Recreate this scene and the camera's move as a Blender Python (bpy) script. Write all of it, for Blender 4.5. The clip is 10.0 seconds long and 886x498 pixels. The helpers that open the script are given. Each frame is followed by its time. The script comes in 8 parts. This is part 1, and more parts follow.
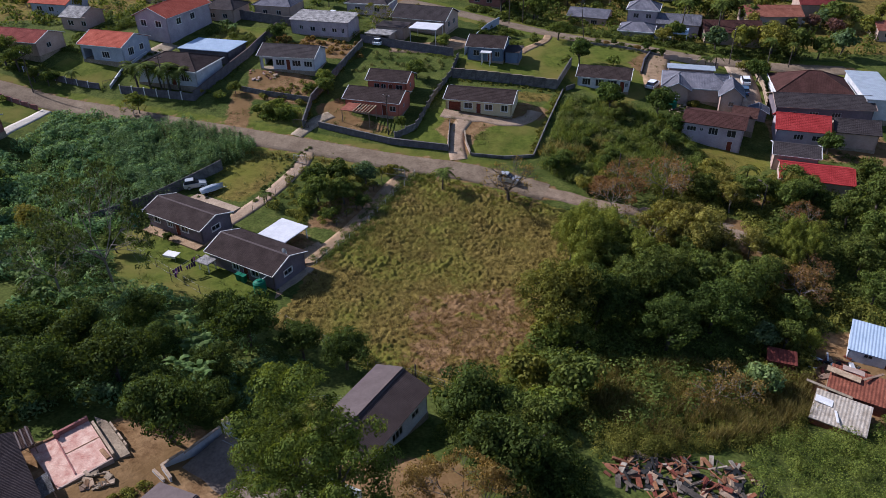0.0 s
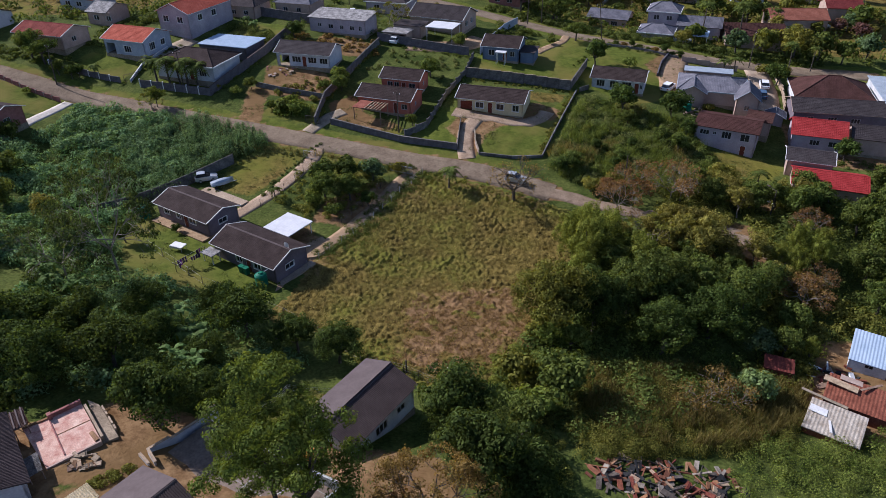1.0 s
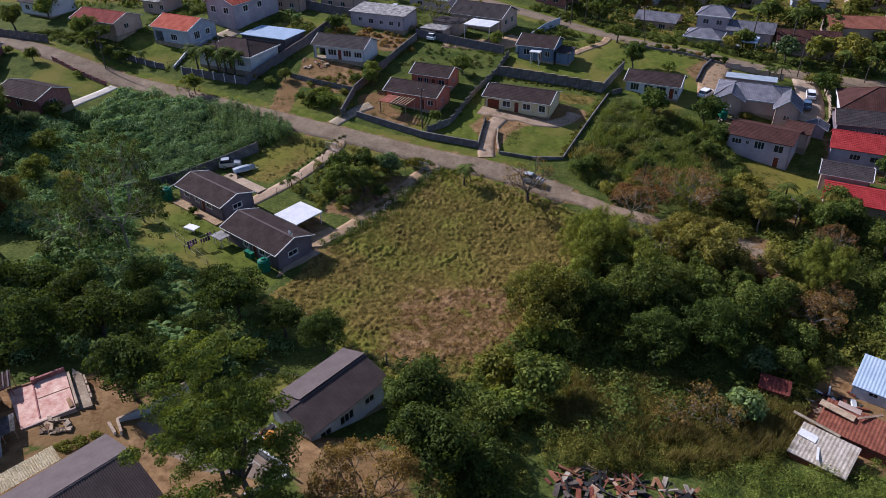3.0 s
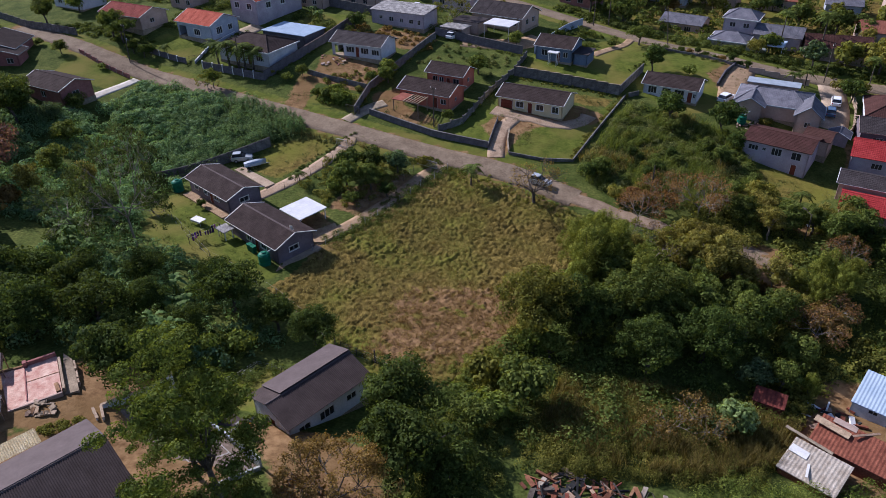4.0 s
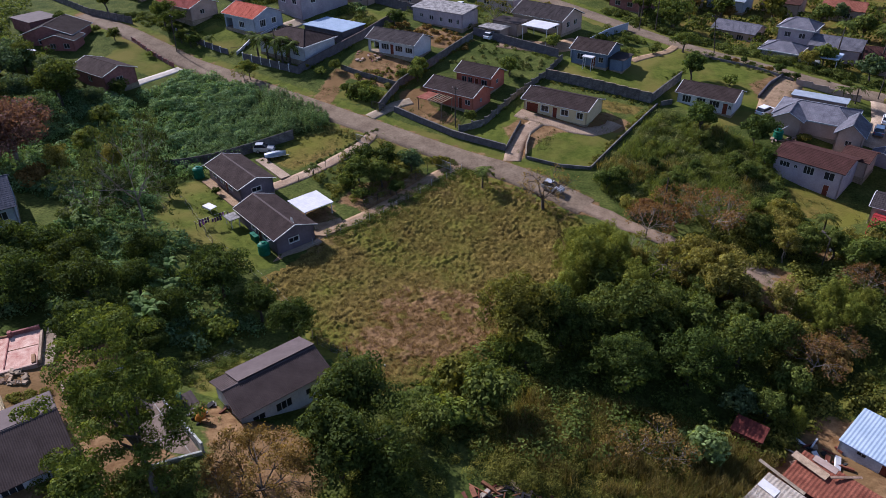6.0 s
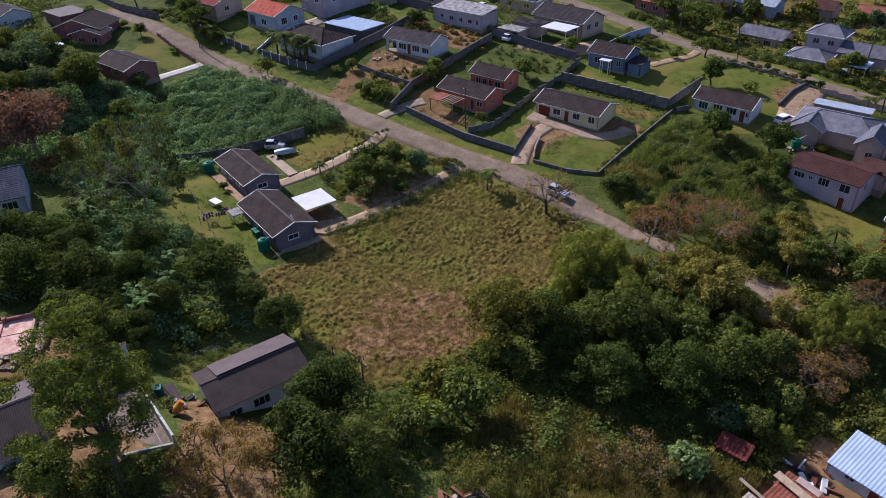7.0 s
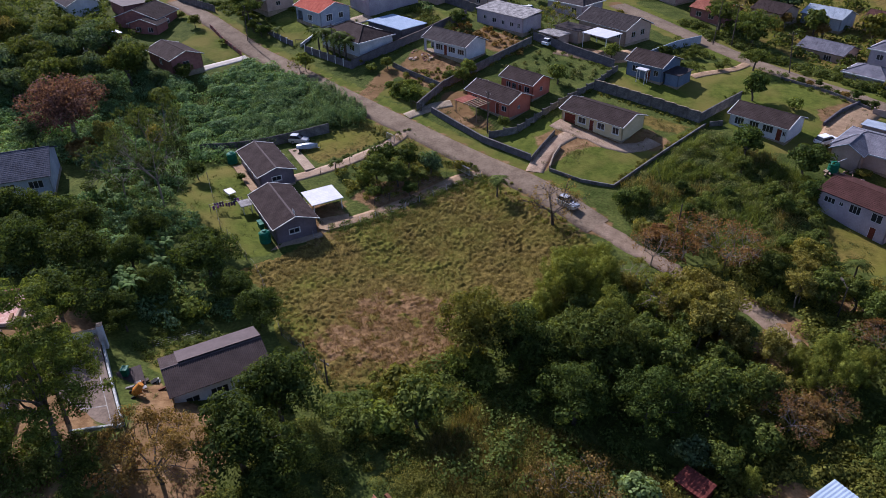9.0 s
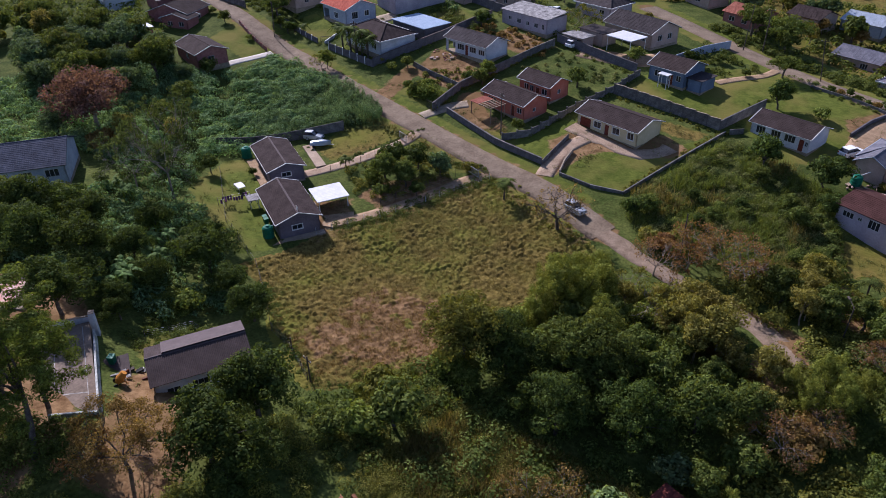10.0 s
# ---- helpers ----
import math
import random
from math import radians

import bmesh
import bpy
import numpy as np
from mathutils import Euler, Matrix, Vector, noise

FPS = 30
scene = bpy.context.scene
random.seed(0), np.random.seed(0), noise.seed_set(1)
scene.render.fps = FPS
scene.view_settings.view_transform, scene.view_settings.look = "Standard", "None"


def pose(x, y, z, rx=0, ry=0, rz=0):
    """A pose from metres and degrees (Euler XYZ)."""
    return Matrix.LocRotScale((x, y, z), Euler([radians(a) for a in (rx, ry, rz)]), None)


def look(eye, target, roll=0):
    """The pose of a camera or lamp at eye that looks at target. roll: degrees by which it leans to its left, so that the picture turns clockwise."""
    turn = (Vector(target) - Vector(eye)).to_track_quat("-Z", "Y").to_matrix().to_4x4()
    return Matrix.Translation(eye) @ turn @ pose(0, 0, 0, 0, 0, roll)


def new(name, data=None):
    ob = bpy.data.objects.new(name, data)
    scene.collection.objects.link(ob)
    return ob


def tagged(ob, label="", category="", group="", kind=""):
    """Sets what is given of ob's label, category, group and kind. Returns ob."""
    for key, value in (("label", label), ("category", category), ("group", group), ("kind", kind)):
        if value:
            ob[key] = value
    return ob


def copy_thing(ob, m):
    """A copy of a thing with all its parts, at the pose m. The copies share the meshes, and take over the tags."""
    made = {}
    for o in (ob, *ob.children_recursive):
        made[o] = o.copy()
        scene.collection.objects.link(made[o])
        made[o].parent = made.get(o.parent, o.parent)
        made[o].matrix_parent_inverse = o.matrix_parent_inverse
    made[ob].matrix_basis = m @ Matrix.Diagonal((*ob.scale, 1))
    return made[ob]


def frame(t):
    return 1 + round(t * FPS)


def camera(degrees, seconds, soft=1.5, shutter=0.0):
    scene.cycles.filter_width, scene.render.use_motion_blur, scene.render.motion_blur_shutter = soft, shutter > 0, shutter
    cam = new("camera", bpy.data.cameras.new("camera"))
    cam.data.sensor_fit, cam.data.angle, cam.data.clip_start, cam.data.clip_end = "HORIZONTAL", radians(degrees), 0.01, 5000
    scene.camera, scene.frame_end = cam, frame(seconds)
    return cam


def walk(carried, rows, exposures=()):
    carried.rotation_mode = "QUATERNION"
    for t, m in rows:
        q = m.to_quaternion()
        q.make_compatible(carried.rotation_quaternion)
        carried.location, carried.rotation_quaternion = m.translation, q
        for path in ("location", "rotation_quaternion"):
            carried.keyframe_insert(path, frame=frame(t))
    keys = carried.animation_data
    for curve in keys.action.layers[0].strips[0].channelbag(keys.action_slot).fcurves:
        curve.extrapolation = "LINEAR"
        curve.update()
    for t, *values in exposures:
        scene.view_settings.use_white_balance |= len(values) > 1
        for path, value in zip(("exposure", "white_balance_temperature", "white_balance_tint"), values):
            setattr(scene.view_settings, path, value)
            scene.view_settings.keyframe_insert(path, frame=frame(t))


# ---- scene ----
cam = camera(64.88, 10.0, soft=0.5)
# seconds, eye x, y, z, heading; the gimbal holds one tilt and one lean
PATH = [
    (0.0, 0.000, 0.000, 55.000, 0.000),
    (0.5, 1.785, -0.330, 55.055, 1.314),
    (1.0, 3.654, -0.509, 55.039, 2.709),
    (1.5, 5.601, -0.546, 54.974, 4.171),
    (2.0, 7.621, -0.454, 54.878, 5.688),
    (2.5, 9.706, -0.240, 54.765, 7.249),
    (3.0, 11.851, 0.088, 54.649, 8.846),
    (3.5, 14.049, 0.523, 54.542, 10.469),
    (4.0, 16.294, 1.060, 54.450, 12.115),
    (4.5, 18.579, 1.695, 54.382, 13.778),
    (5.0, 20.897, 2.426, 54.339, 15.456),
    (5.5, 23.240, 3.251, 54.323, 17.147),
    (6.0, 25.602, 4.169, 54.334, 18.853),
    (6.5, 27.974, 5.182, 54.368, 20.576),
    (7.0, 30.349, 6.292, 54.419, 22.320),
    (7.5, 32.719, 7.502, 54.478, 24.091),
    (8.0, 35.076, 8.818, 54.535, 25.894),
    (8.5, 37.411, 10.244, 54.577, 27.741),
    (9.0, 39.716, 11.789, 54.589, 29.640),
    (9.5, 41.982, 13.461, 54.552, 31.604),
    (10.0, 44.199, 15.269, 54.447, 33.646),
]
TILT, LEAN = -32.60, -1.12
walk(cam, [(t, pose(x, y, z, 0, 0, yaw) @ pose(0, 0, 0, 90 + TILT, 0, 0) @ pose(0, 0, 0, 0, 0, LEAN)) for t, x, y, z, yaw in PATH], [(0.0, 0.26, 5500, 22), (10.0, 0.35, 5450, 29)])

# ---- light ----
SUN_WAY = Vector((-0.885, 0.465, 0.0)).normalized()
SUN_UP = radians(36)
to_sun = SUN_WAY * math.cos(SUN_UP) + Vector((0, 0, math.sin(SUN_UP)))
world = bpy.data.worlds.new("sky")
scene.world = world
world.use_nodes = True
wn = world.node_tree
sky = wn.nodes.new("ShaderNodeTexSky")
sky.sky_type = "NISHITA"
sky.sun_disc = False
sky.sun_elevation = SUN_UP
sky.sun_rotation = math.atan2(to_sun.x, to_sun.y)
sky.altitude = 50
sky.dust_density = 0.8
wn.links.new(sky.outputs[0], wn.nodes["Background"].inputs[0])
wn.nodes["Background"].inputs[1].default_value = 0.096
lamp = bpy.data.lights.new("sun", "SUN")
lamp.energy, lamp.angle, lamp.color = 5.5, radians(0.55), (1.0, 0.93, 0.80)
sun = new("sun", lamp)
sun.matrix_world = look(to_sun * 300 + Vector((0, 90, 0)), Vector((0, 90, 0)))
scene.view_settings.exposure = 0.0


# ---- materials ----
def material(name, a, b, size=1.0, rough=0.85, bump=0.0, bump_size=None, metal=0.0, islands=0.0, things=0.0, grain=0.25, detail=5.0, spec=0.08):
    """Two mixed colours over patches of that size in metres, finer grain, bump, and differences from piece to piece."""
    m = bpy.data.materials.new(name)
    m.use_nodes = True
    n, k = m.node_tree.nodes, m.node_tree.links
    p = n["Principled BSDF"]
    p.inputs["Roughness"].default_value = rough
    p.inputs["Metallic"].default_value = metal
    p.inputs["Specular IOR Level"].default_value = spec
    co = n.new("ShaderNodeTexCoord")
    n1 = n.new("ShaderNodeTexNoise")
    n1.inputs["Scale"].default_value = 1.0 / size
    n1.inputs["Detail"].default_value = detail
    n1.inputs["Roughness"].default_value = 0.62
    k.new(co.outputs["Object"], n1.inputs["Vector"])
    ramp = n.new("ShaderNodeValToRGB")
    ramp.color_ramp.elements[0].position, ramp.color_ramp.elements[1].position = 0.34, 0.68
    ramp.color_ramp.elements[0].color, ramp.color_ramp.elements[1].color = (*a, 1), (*b, 1)
    k.new(n1.outputs["Fac"], ramp.inputs["Fac"])
    n2 = n.new("ShaderNodeTexNoise")
    n2.inputs["Scale"].default_value = 9.0 / size
    n2.inputs["Detail"].default_value = 4.0
    k.new(co.outputs["Object"], n2.inputs["Vector"])
    val = n.new("ShaderNodeMapRange")
    val.inputs["From Min"].default_value, val.inputs["From Max"].default_value = 0.3, 0.7
    val.inputs["To Min"].default_value, val.inputs["To Max"].default_value = 1 - grain, 1 + grain
    k.new(n2.outputs["Fac"], val.inputs["Value"])
    hsv = n.new("ShaderNodeHueSaturation")
    k.new(ramp.outputs["Color"], hsv.inputs["Color"])
    last = val.outputs["Result"]
    for amount, kind, out in ((islands, "ShaderNodeNewGeometry", "Random Per Island"), (things, "ShaderNodeObjectInfo", "Random")):
        if amount:
            g = n.new(kind)
            mr = n.new("ShaderNodeMapRange")
            mr.inputs["To Min"].default_value, mr.inputs["To Max"].default_value = 1 - amount, 1 + amount
            k.new(g.outputs[out], mr.inputs["Value"])
            mul = n.new("ShaderNodeMath")
            mul.operation = "MULTIPLY"
            k.new(last, mul.inputs[0])
            k.new(mr.outputs["Result"], mul.inputs[1])
            last = mul.outputs[0]
            hue = n.new("ShaderNodeMapRange")
            hue.inputs["To Min"].default_value, hue.inputs["To Max"].default_value = 0.5 - amount * 0.04, 0.5 + amount * 0.04
            k.new(g.outputs[out], hue.inputs["Value"])
            k.new(hue.outputs["Result"], hsv.inputs["Hue"])
    k.new(last, hsv.inputs["Value"])
    k.new(hsv.outputs["Color"], p.inputs["Base Color"])
    if bump:
        nb = n.new("ShaderNodeTexNoise")
        nb.inputs["Scale"].default_value = 1.0 / (bump_size or size * 0.2)
        nb.inputs["Detail"].default_value = 4.0
        k.new(co.outputs["Object"], nb.inputs["Vector"])
        bp = n.new("ShaderNodeBump")
        bp.inputs["Strength"].default_value = 0.9
        bp.inputs["Distance"].default_value = bump
        k.new(nb.outputs["Fac"], bp.inputs["Height"])
        k.new(bp.outputs["Normal"], p.inputs["Normal"])
    return m


def leafy(name, a, b, size=1.6, islands=0.4, glow=0.34):
    """Leaves: a matt face with some light let through."""
    m = material(name, a, b, size, rough=0.75, islands=islands * 0.85, things=0.14, grain=0.1, spec=0.05)
    n, k = m.node_tree.nodes, m.node_tree.links
    p = n["Principled BSDF"]
    tr = n.new("ShaderNodeBsdfTranslucent")
    mix = n.new("ShaderNodeMixShader")
    mix.inputs[0].default_value = glow
    warm = n.new("ShaderNodeMix")
    warm.data_type, warm.blend_type = "RGBA", "MULTIPLY"
    warm.inputs["Factor"].default_value = 1.0
    warm.inputs["B"].default_value = (1.45, 1.3, 0.55, 1)
    k.new(p.inputs["Base Color"].links[0].from_socket, warm.inputs["A"])
    k.new(warm.outputs["Result"], tr.inputs["Color"])
    k.new(p.outputs[0], mix.inputs[1])
    k.new(tr.outputs[0], mix.inputs[2])
    k.new(mix.outputs[0], n["Material Output"].inputs["Surface"])
    return m


def tiled(name, a, b, course=0.34, across=0.3, bump=0.02, rough=0.9, things=0.12):
    """Roof tiles: courses up the slope (local y) and rolls along it (local x), over weathered colour."""
    m = material(name, a, b, 1.8, rough=rough, grain=0.2, things=things, spec=0.05)
    n, k = m.node_tree.nodes, m.node_tree.links
    co = n.new("ShaderNodeTexCoord")
    waves = []
    for axis, step, profile in (("Y", course, "SAW"), ("X", across, "SIN")):
        w = n.new("ShaderNodeTexWave")
        w.wave_type, w.bands_direction, w.wave_profile = "BANDS", axis, profile
        w.inputs["Scale"].default_value = 1.0 / step * (2 * math.pi / 20.0)
        k.new(co.outputs["Object"], w.inputs["Vector"])
        waves.append(w)
    add = n.new("ShaderNodeMath")
    add.operation = "ADD"
    k.new(waves[0].outputs["Fac"], add.inputs[0])
    k.new(waves[1].outputs["Fac"], add.inputs[1])
    bp = n.new("ShaderNodeBump")
    bp.inputs["Strength"].default_value, bp.inputs["Distance"].default_value = 0.8, bump
    k.new(add.outputs[0], bp.inputs["Height"])
    k.new(bp.outputs["Normal"], n["Principled BSDF"].inputs["Normal"])
    return m


M = {}
M["asphalt"] = material("asphalt", (0.145, 0.106, 0.070), (0.228, 0.174, 0.118), 2.5, 0.9, 0.01, 0.1, grain=0.2, spec=0.08)
M["concrete"] = material("concrete", (0.205, 0.162, 0.112), (0.330, 0.268, 0.190), 1.4, 0.9, 0.01, 0.1)
M["paving"] = material("paving", (0.225, 0.148, 0.085), (0.345, 0.242, 0.145), 1.2, 0.9, 0.015, 0.12)
M["track"] = material("track", (0.16, 0.115, 0.075), (0.27, 0.20, 0.14), 1.5, 0.95, 0.05, 0.3)
M["dirt"] = material("dirt", (0.16, 0.09, 0.05), (0.30, 0.18, 0.10), 1.5, 0.95, 0.05, 0.3)
M["drive"] = material("drive", (0.25, 0.175, 0.115), (0.36, 0.265, 0.18), 1.6, 0.95, 0.02, 0.2)
M["drive_pale"] = material("drive_pale", (0.38, 0.34, 0.28), (0.52, 0.48, 0.41), 1.2, 0.9, grain=0.15)
M["sand"] = material("sand", (0.27, 0.20, 0.14), (0.40, 0.31, 0.22), 1.6, 0.95, 0.03, 0.25)
M["tile_brown"] = tiled("tile_brown", (0.031, 0.022, 0.020), (0.057, 0.042, 0.038))
M["tile_dark"] = tiled("tile_dark", (0.037, 0.031, 0.031), (0.064, 0.054, 0.054))
M["tile_grey"] = tiled("tile_grey", (0.085, 0.085, 0.10), (0.165, 0.16, 0.18))
M["tile_maroon"] = tiled("tile_maroon", (0.052, 0.026, 0.021), (0.088, 0.043, 0.036))
M["tile_orange"] = tiled("tile_orange", (0.29, 0.065, 0.040), (0.40, 0.110, 0.070), things=0.04)
M["tile_red"] = tiled("tile_red", (0.235, 0.024, 0.024), (0.35, 0.046, 0.044), things=0.04)
M["tile_crimson"] = tiled("tile_crimson", (0.13, 0.03, 0.026), (0.20, 0.05, 0.042))
M["tile_rust"] = tiled("tile_rust", (0.20, 0.07, 0.045), (0.30, 0.12, 0.08))
M["sheet_white"] = material("sheet_white", (0.50, 0.50, 0.51), (0.62, 0.62, 0.63), 2.0, 0.5, grain=0.06)
M["sheet_blue"] = material("sheet_blue", (0.29, 0.37, 0.46), (0.38, 0.46, 0.56), 2.0, 0.4, grain=0.05)
M["sheet_silver"] = material("sheet_silver", (0.30, 0.34, 0.37), (0.43, 0.47, 0.51), 1.5, 0.4, metal=0.3, grain=0.1)
M["sheet_old"] = material("sheet_old", (0.10, 0.095, 0.09), (0.38, 0.36, 0.34), 1.1, 0.8, grain=0.35)
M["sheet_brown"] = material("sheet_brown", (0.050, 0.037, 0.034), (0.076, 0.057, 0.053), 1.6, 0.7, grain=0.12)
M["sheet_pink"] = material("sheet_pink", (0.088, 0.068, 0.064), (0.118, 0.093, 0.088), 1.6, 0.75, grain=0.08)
M["board_old"] = material("board_old", (0.26, 0.215, 0.165), (0.46, 0.41, 0.34), 0.9, 0.9, grain=0.25, detail=7)
M["rust"] = material("rust", (0.12, 0.036, 0.024), (0.22, 0.075, 0.048), 0.9, 0.85, grain=0.3, things=0.25)
M["white"] = material("white", (0.58, 0.57, 0.55), (0.70, 0.69, 0.67), 1.0, 0.6, grain=0.06)
M["wall_white"] = material("wall_white", (0.40, 0.41, 0.43), (0.56, 0.56, 0.57), 1.8, 0.8, grain=0.1)
M["wall_flaked"] = material("wall_flaked", (0.16, 0.17, 0.14), (0.58, 0.59, 0.56), 0.7, 0.85, grain=0.25)
M["court"] = material("court", (0.13, 0.10, 0.075), (0.215, 0.165, 0.125), 2.2, 0.9, 0.01, 0.1, grain=0.18)
M["wall_cream"] = material("wall_cream", (0.50, 0.41, 0.24), (0.58, 0.49, 0.31), 1.8, 0.85, grain=0.07)
M["wall_lilac"] = material("wall_lilac", (0.30, 0.26, 0.29), (0.42, 0.37, 0.39), 2.2, 0.85, grain=0.09)
M["wall_peach"] = material("wall_peach", (0.32, 0.235, 0.19), (0.44, 0.33, 0.27), 1.8, 0.85, grain=0.08)
M["wall_coral"] = material("wall_coral", (0.38, 0.11, 0.07), (0.46, 0.16, 0.11), 1.8, 0.85, grain=0.08)
M["wall_blue"] = material("wall_blue", (0.10, 0.135, 0.19), (0.15, 0.19, 0.26), 1.8, 0.85, grain=0.08)
M["wall_pale"] = material("wall_pale", (0.28, 0.31, 0.36), (0.40, 0.43, 0.48), 1.8, 0.85, grain=0.08)
M["wall_grey"] = material("wall_grey", (0.085, 0.078, 0.085), (0.145, 0.132, 0.140), 1.3, 0.9, 0.01, 0.2, grain=0.18)
# The lilac wall again, its colour darkened for faces turned from the sun.
M["wall_lilac_shaded"] = material("wall_lilac_shaded", (0.13, 0.11, 0.125), (0.19, 0.16, 0.18), 2.2, 0.85, grain=0.1)
M["brick"] = material("brick", (0.225, 0.098, 0.085), (0.325, 0.150, 0.132), 0.8, 0.9, grain=0.2)
M["frame"] = material("frame", (0.36, 0.36, 0.36), (0.48, 0.48, 0.47), 1.0, 0.6, grain=0.08)
M["faded"] = material("faded", (0.17, 0.155, 0.135), (0.42, 0.40, 0.36), 0.5, 0.9, grain=0.2)
M["tile_slate"] = tiled("tile_slate", (0.045, 0.048, 0.060), (0.085, 0.090, 0.110))
M["precast"] = material("precast", (0.075, 0.070, 0.066), (0.185, 0.172, 0.158), 1.2, 0.95, 0.01, 0.2, things=0.15)
M["glass"] = material("glass", (0.02, 0.022, 0.026), (0.03, 0.033, 0.038), 1.0, 0.08, spec=0.6, grain=0.02)
M["wood"] = material("wood", (0.13, 0.055, 0.03), (0.22, 0.10, 0.055), 0.5, 0.7, grain=0.25, things=0.3)
M["door"] = material("door", (0.12, 0.03, 0.018), (0.17, 0.05, 0.03), 0.6, 0.6, grain=0.15)
M["timber"] = material("timber", (0.22, 0.15, 0.10), (0.38, 0.27, 0.185), 0.5, 0.85, grain=0.25, things=0.25)
M["post"] = material("post", (0.05, 0.042, 0.035), (0.11, 0.09, 0.075), 0.4, 0.9)
M["steel"] = material("steel", (0.32, 0.32, 0.31), (0.44, 0.44, 0.43), 0.5, 0.5, metal=0.4)
M["rubber"] = material("rubber", (0.02, 0.02, 0.02), (0.035, 0.035, 0.035), 0.3, 0.8)
M["tank_green"] = material("tank_green", (0.010, 0.105, 0.062), (0.020, 0.150, 0.088), 0.6, 0.5, grain=0.06)
M["paint_white"] = material("paint_white", (0.72, 0.73, 0.74), (0.80, 0.80, 0.80), 1.0, 0.25, grain=0.02, spec=0.6)
M["paint_blue"] = material("paint_blue", (0.05, 0.09, 0.16), (0.08, 0.13, 0.2), 1.0, 0.25, grain=0.02, spec=0.6)
M["paint_silver"] = material("paint_silver", (0.40, 0.42, 0.44), (0.5, 0.52, 0.54), 1.0, 0.3, metal=0.4, grain=0.02)
M["orange"] = material("orange", (0.5, 0.19, 0.03), (0.6, 0.26, 0.05), 0.6, 0.6)
M["yellow"] = material("yellow", (0.62, 0.42, 0.03), (0.75, 0.55, 0.05), 0.4, 0.7, grain=0.3, islands=0.3)
M["cloth"] = material("cloth", (0.05, 0.03, 0.14), (0.22, 0.10, 0.2), 0.5, 0.9, things=0.6)
M["sand_grey"] = material("sand_grey", (0.17, 0.13, 0.09), (0.34, 0.27, 0.19), 0.9, 0.92, 0.02, 0.2, grain=0.25)
M["roof_brown"] = material("roof_brown", (0.10, 0.06, 0.05), (0.17, 0.11, 0.09), 0.8, 0.8, 0.01, 0.2)
M["sheet_cream"] = material("sheet_cream", (0.62, 0.52, 0.32), (0.80, 0.71, 0.50), 1.2, 0.75, 0.01, 0.2)
M["pink_floor"] = material("pink_floor", (0.38, 0.17, 0.13), (0.64, 0.47, 0.37), 1.0, 0.9, 0.01, 0.2, grain=0.2, detail=8)
M["bark"] = material("bark", (0.05, 0.04, 0.032), (0.13, 0.11, 0.09), 0.5, 0.95, 0.02, 0.1)
M["bark_pale"] = material("bark_pale", (0.16, 0.13, 0.10), (0.30, 0.26, 0.21), 0.5, 0.95, 0.02, 0.1)
M["leaf_dark"] = leafy("leaf_dark", (0.034, 0.055, 0.013), (0.086, 0.118, 0.026), size=1.1, islands=0.5)
M["leaf_mid"] = leafy("leaf_mid", (0.058, 0.086, 0.018), (0.134, 0.160, 0.036), size=1.1, islands=0.5)
M["leaf_light"] = leafy("leaf_light", (0.088, 0.128, 0.023), (0.190, 0.220, 0.044), size=1.1, islands=0.5)
M["leaf_olive"] = leafy("leaf_olive", (0.098, 0.110, 0.020), (0.205, 0.200, 0.040), size=1.1, islands=0.5)
# Blue-green leaves; on far and valley trees the blue stands in for haze.
M["leaf_blue_haze"] = leafy("leaf_blue_haze", (0.060, 0.100, 0.042), (0.130, 0.176, 0.076), islands=0.5)
M["leaf_rust"] = leafy("leaf_rust", (0.140, 0.085, 0.034), (0.250, 0.140, 0.058), size=1.1, islands=0.5)
M["leaf_red"] = leafy("leaf_red", (0.108, 0.058, 0.049), (0.185, 0.100, 0.084), islands=0.5)
M["leaf_yellow"] = leafy("leaf_yellow", (0.120, 0.130, 0.024), (0.250, 0.220, 0.045), islands=0.5)
M["leaf_wisp"] = leafy("leaf_wisp", (0.130, 0.122, 0.026), (0.250, 0.220, 0.055), size=1.1, islands=0.5)
M["leaf_pale"] = leafy("leaf_pale", (0.110, 0.158, 0.050), (0.215, 0.275, 0.105), islands=0.5)
M["leaf_dry"] = leafy("leaf_dry", (0.150, 0.102, 0.030), (0.270, 0.185, 0.060), islands=0.5)
M["leaf_plume"] = leafy("leaf_plume", (0.110, 0.135, 0.022), (0.230, 0.250, 0.045), size=1.1, islands=0.5)
M["scrub_stalk"] = leafy("scrub_stalk", (0.115, 0.098, 0.030), (0.245, 0.205, 0.068), size=1.4, islands=0.5)
M["leaf_gum"] = leafy("leaf_gum", (0.042, 0.064, 0.020), (0.092, 0.122, 0.040), size=1.1, islands=0.5)
M["leaf_banana"] = leafy("leaf_banana", (0.09, 0.15, 0.04), (0.19, 0.26, 0.09), size=1.0, islands=0.4, glow=0.4)
M["leaf_feather"] = leafy("leaf_feather", (0.060, 0.092, 0.017), (0.145, 0.180, 0.035), size=1.1, islands=0.5)
M["reed"] = leafy("reed", (0.056, 0.108, 0.046), (0.180, 0.262, 0.122), size=1.2, islands=0.7)
M["creeper"] = leafy("creeper", (0.080, 0.155, 0.062), (0.198, 0.285, 0.124), size=2.5, islands=0.55)
M["tuft"] = leafy("tuft", (0.135, 0.104, 0.028), (0.310, 0.240, 0.070), size=1.5, islands=0.3, glow=0.1)
M["weed"] = leafy("weed", (0.080, 0.110, 0.028), (0.190, 0.185, 0.060), size=3.0, islands=0.5, glow=0.2)
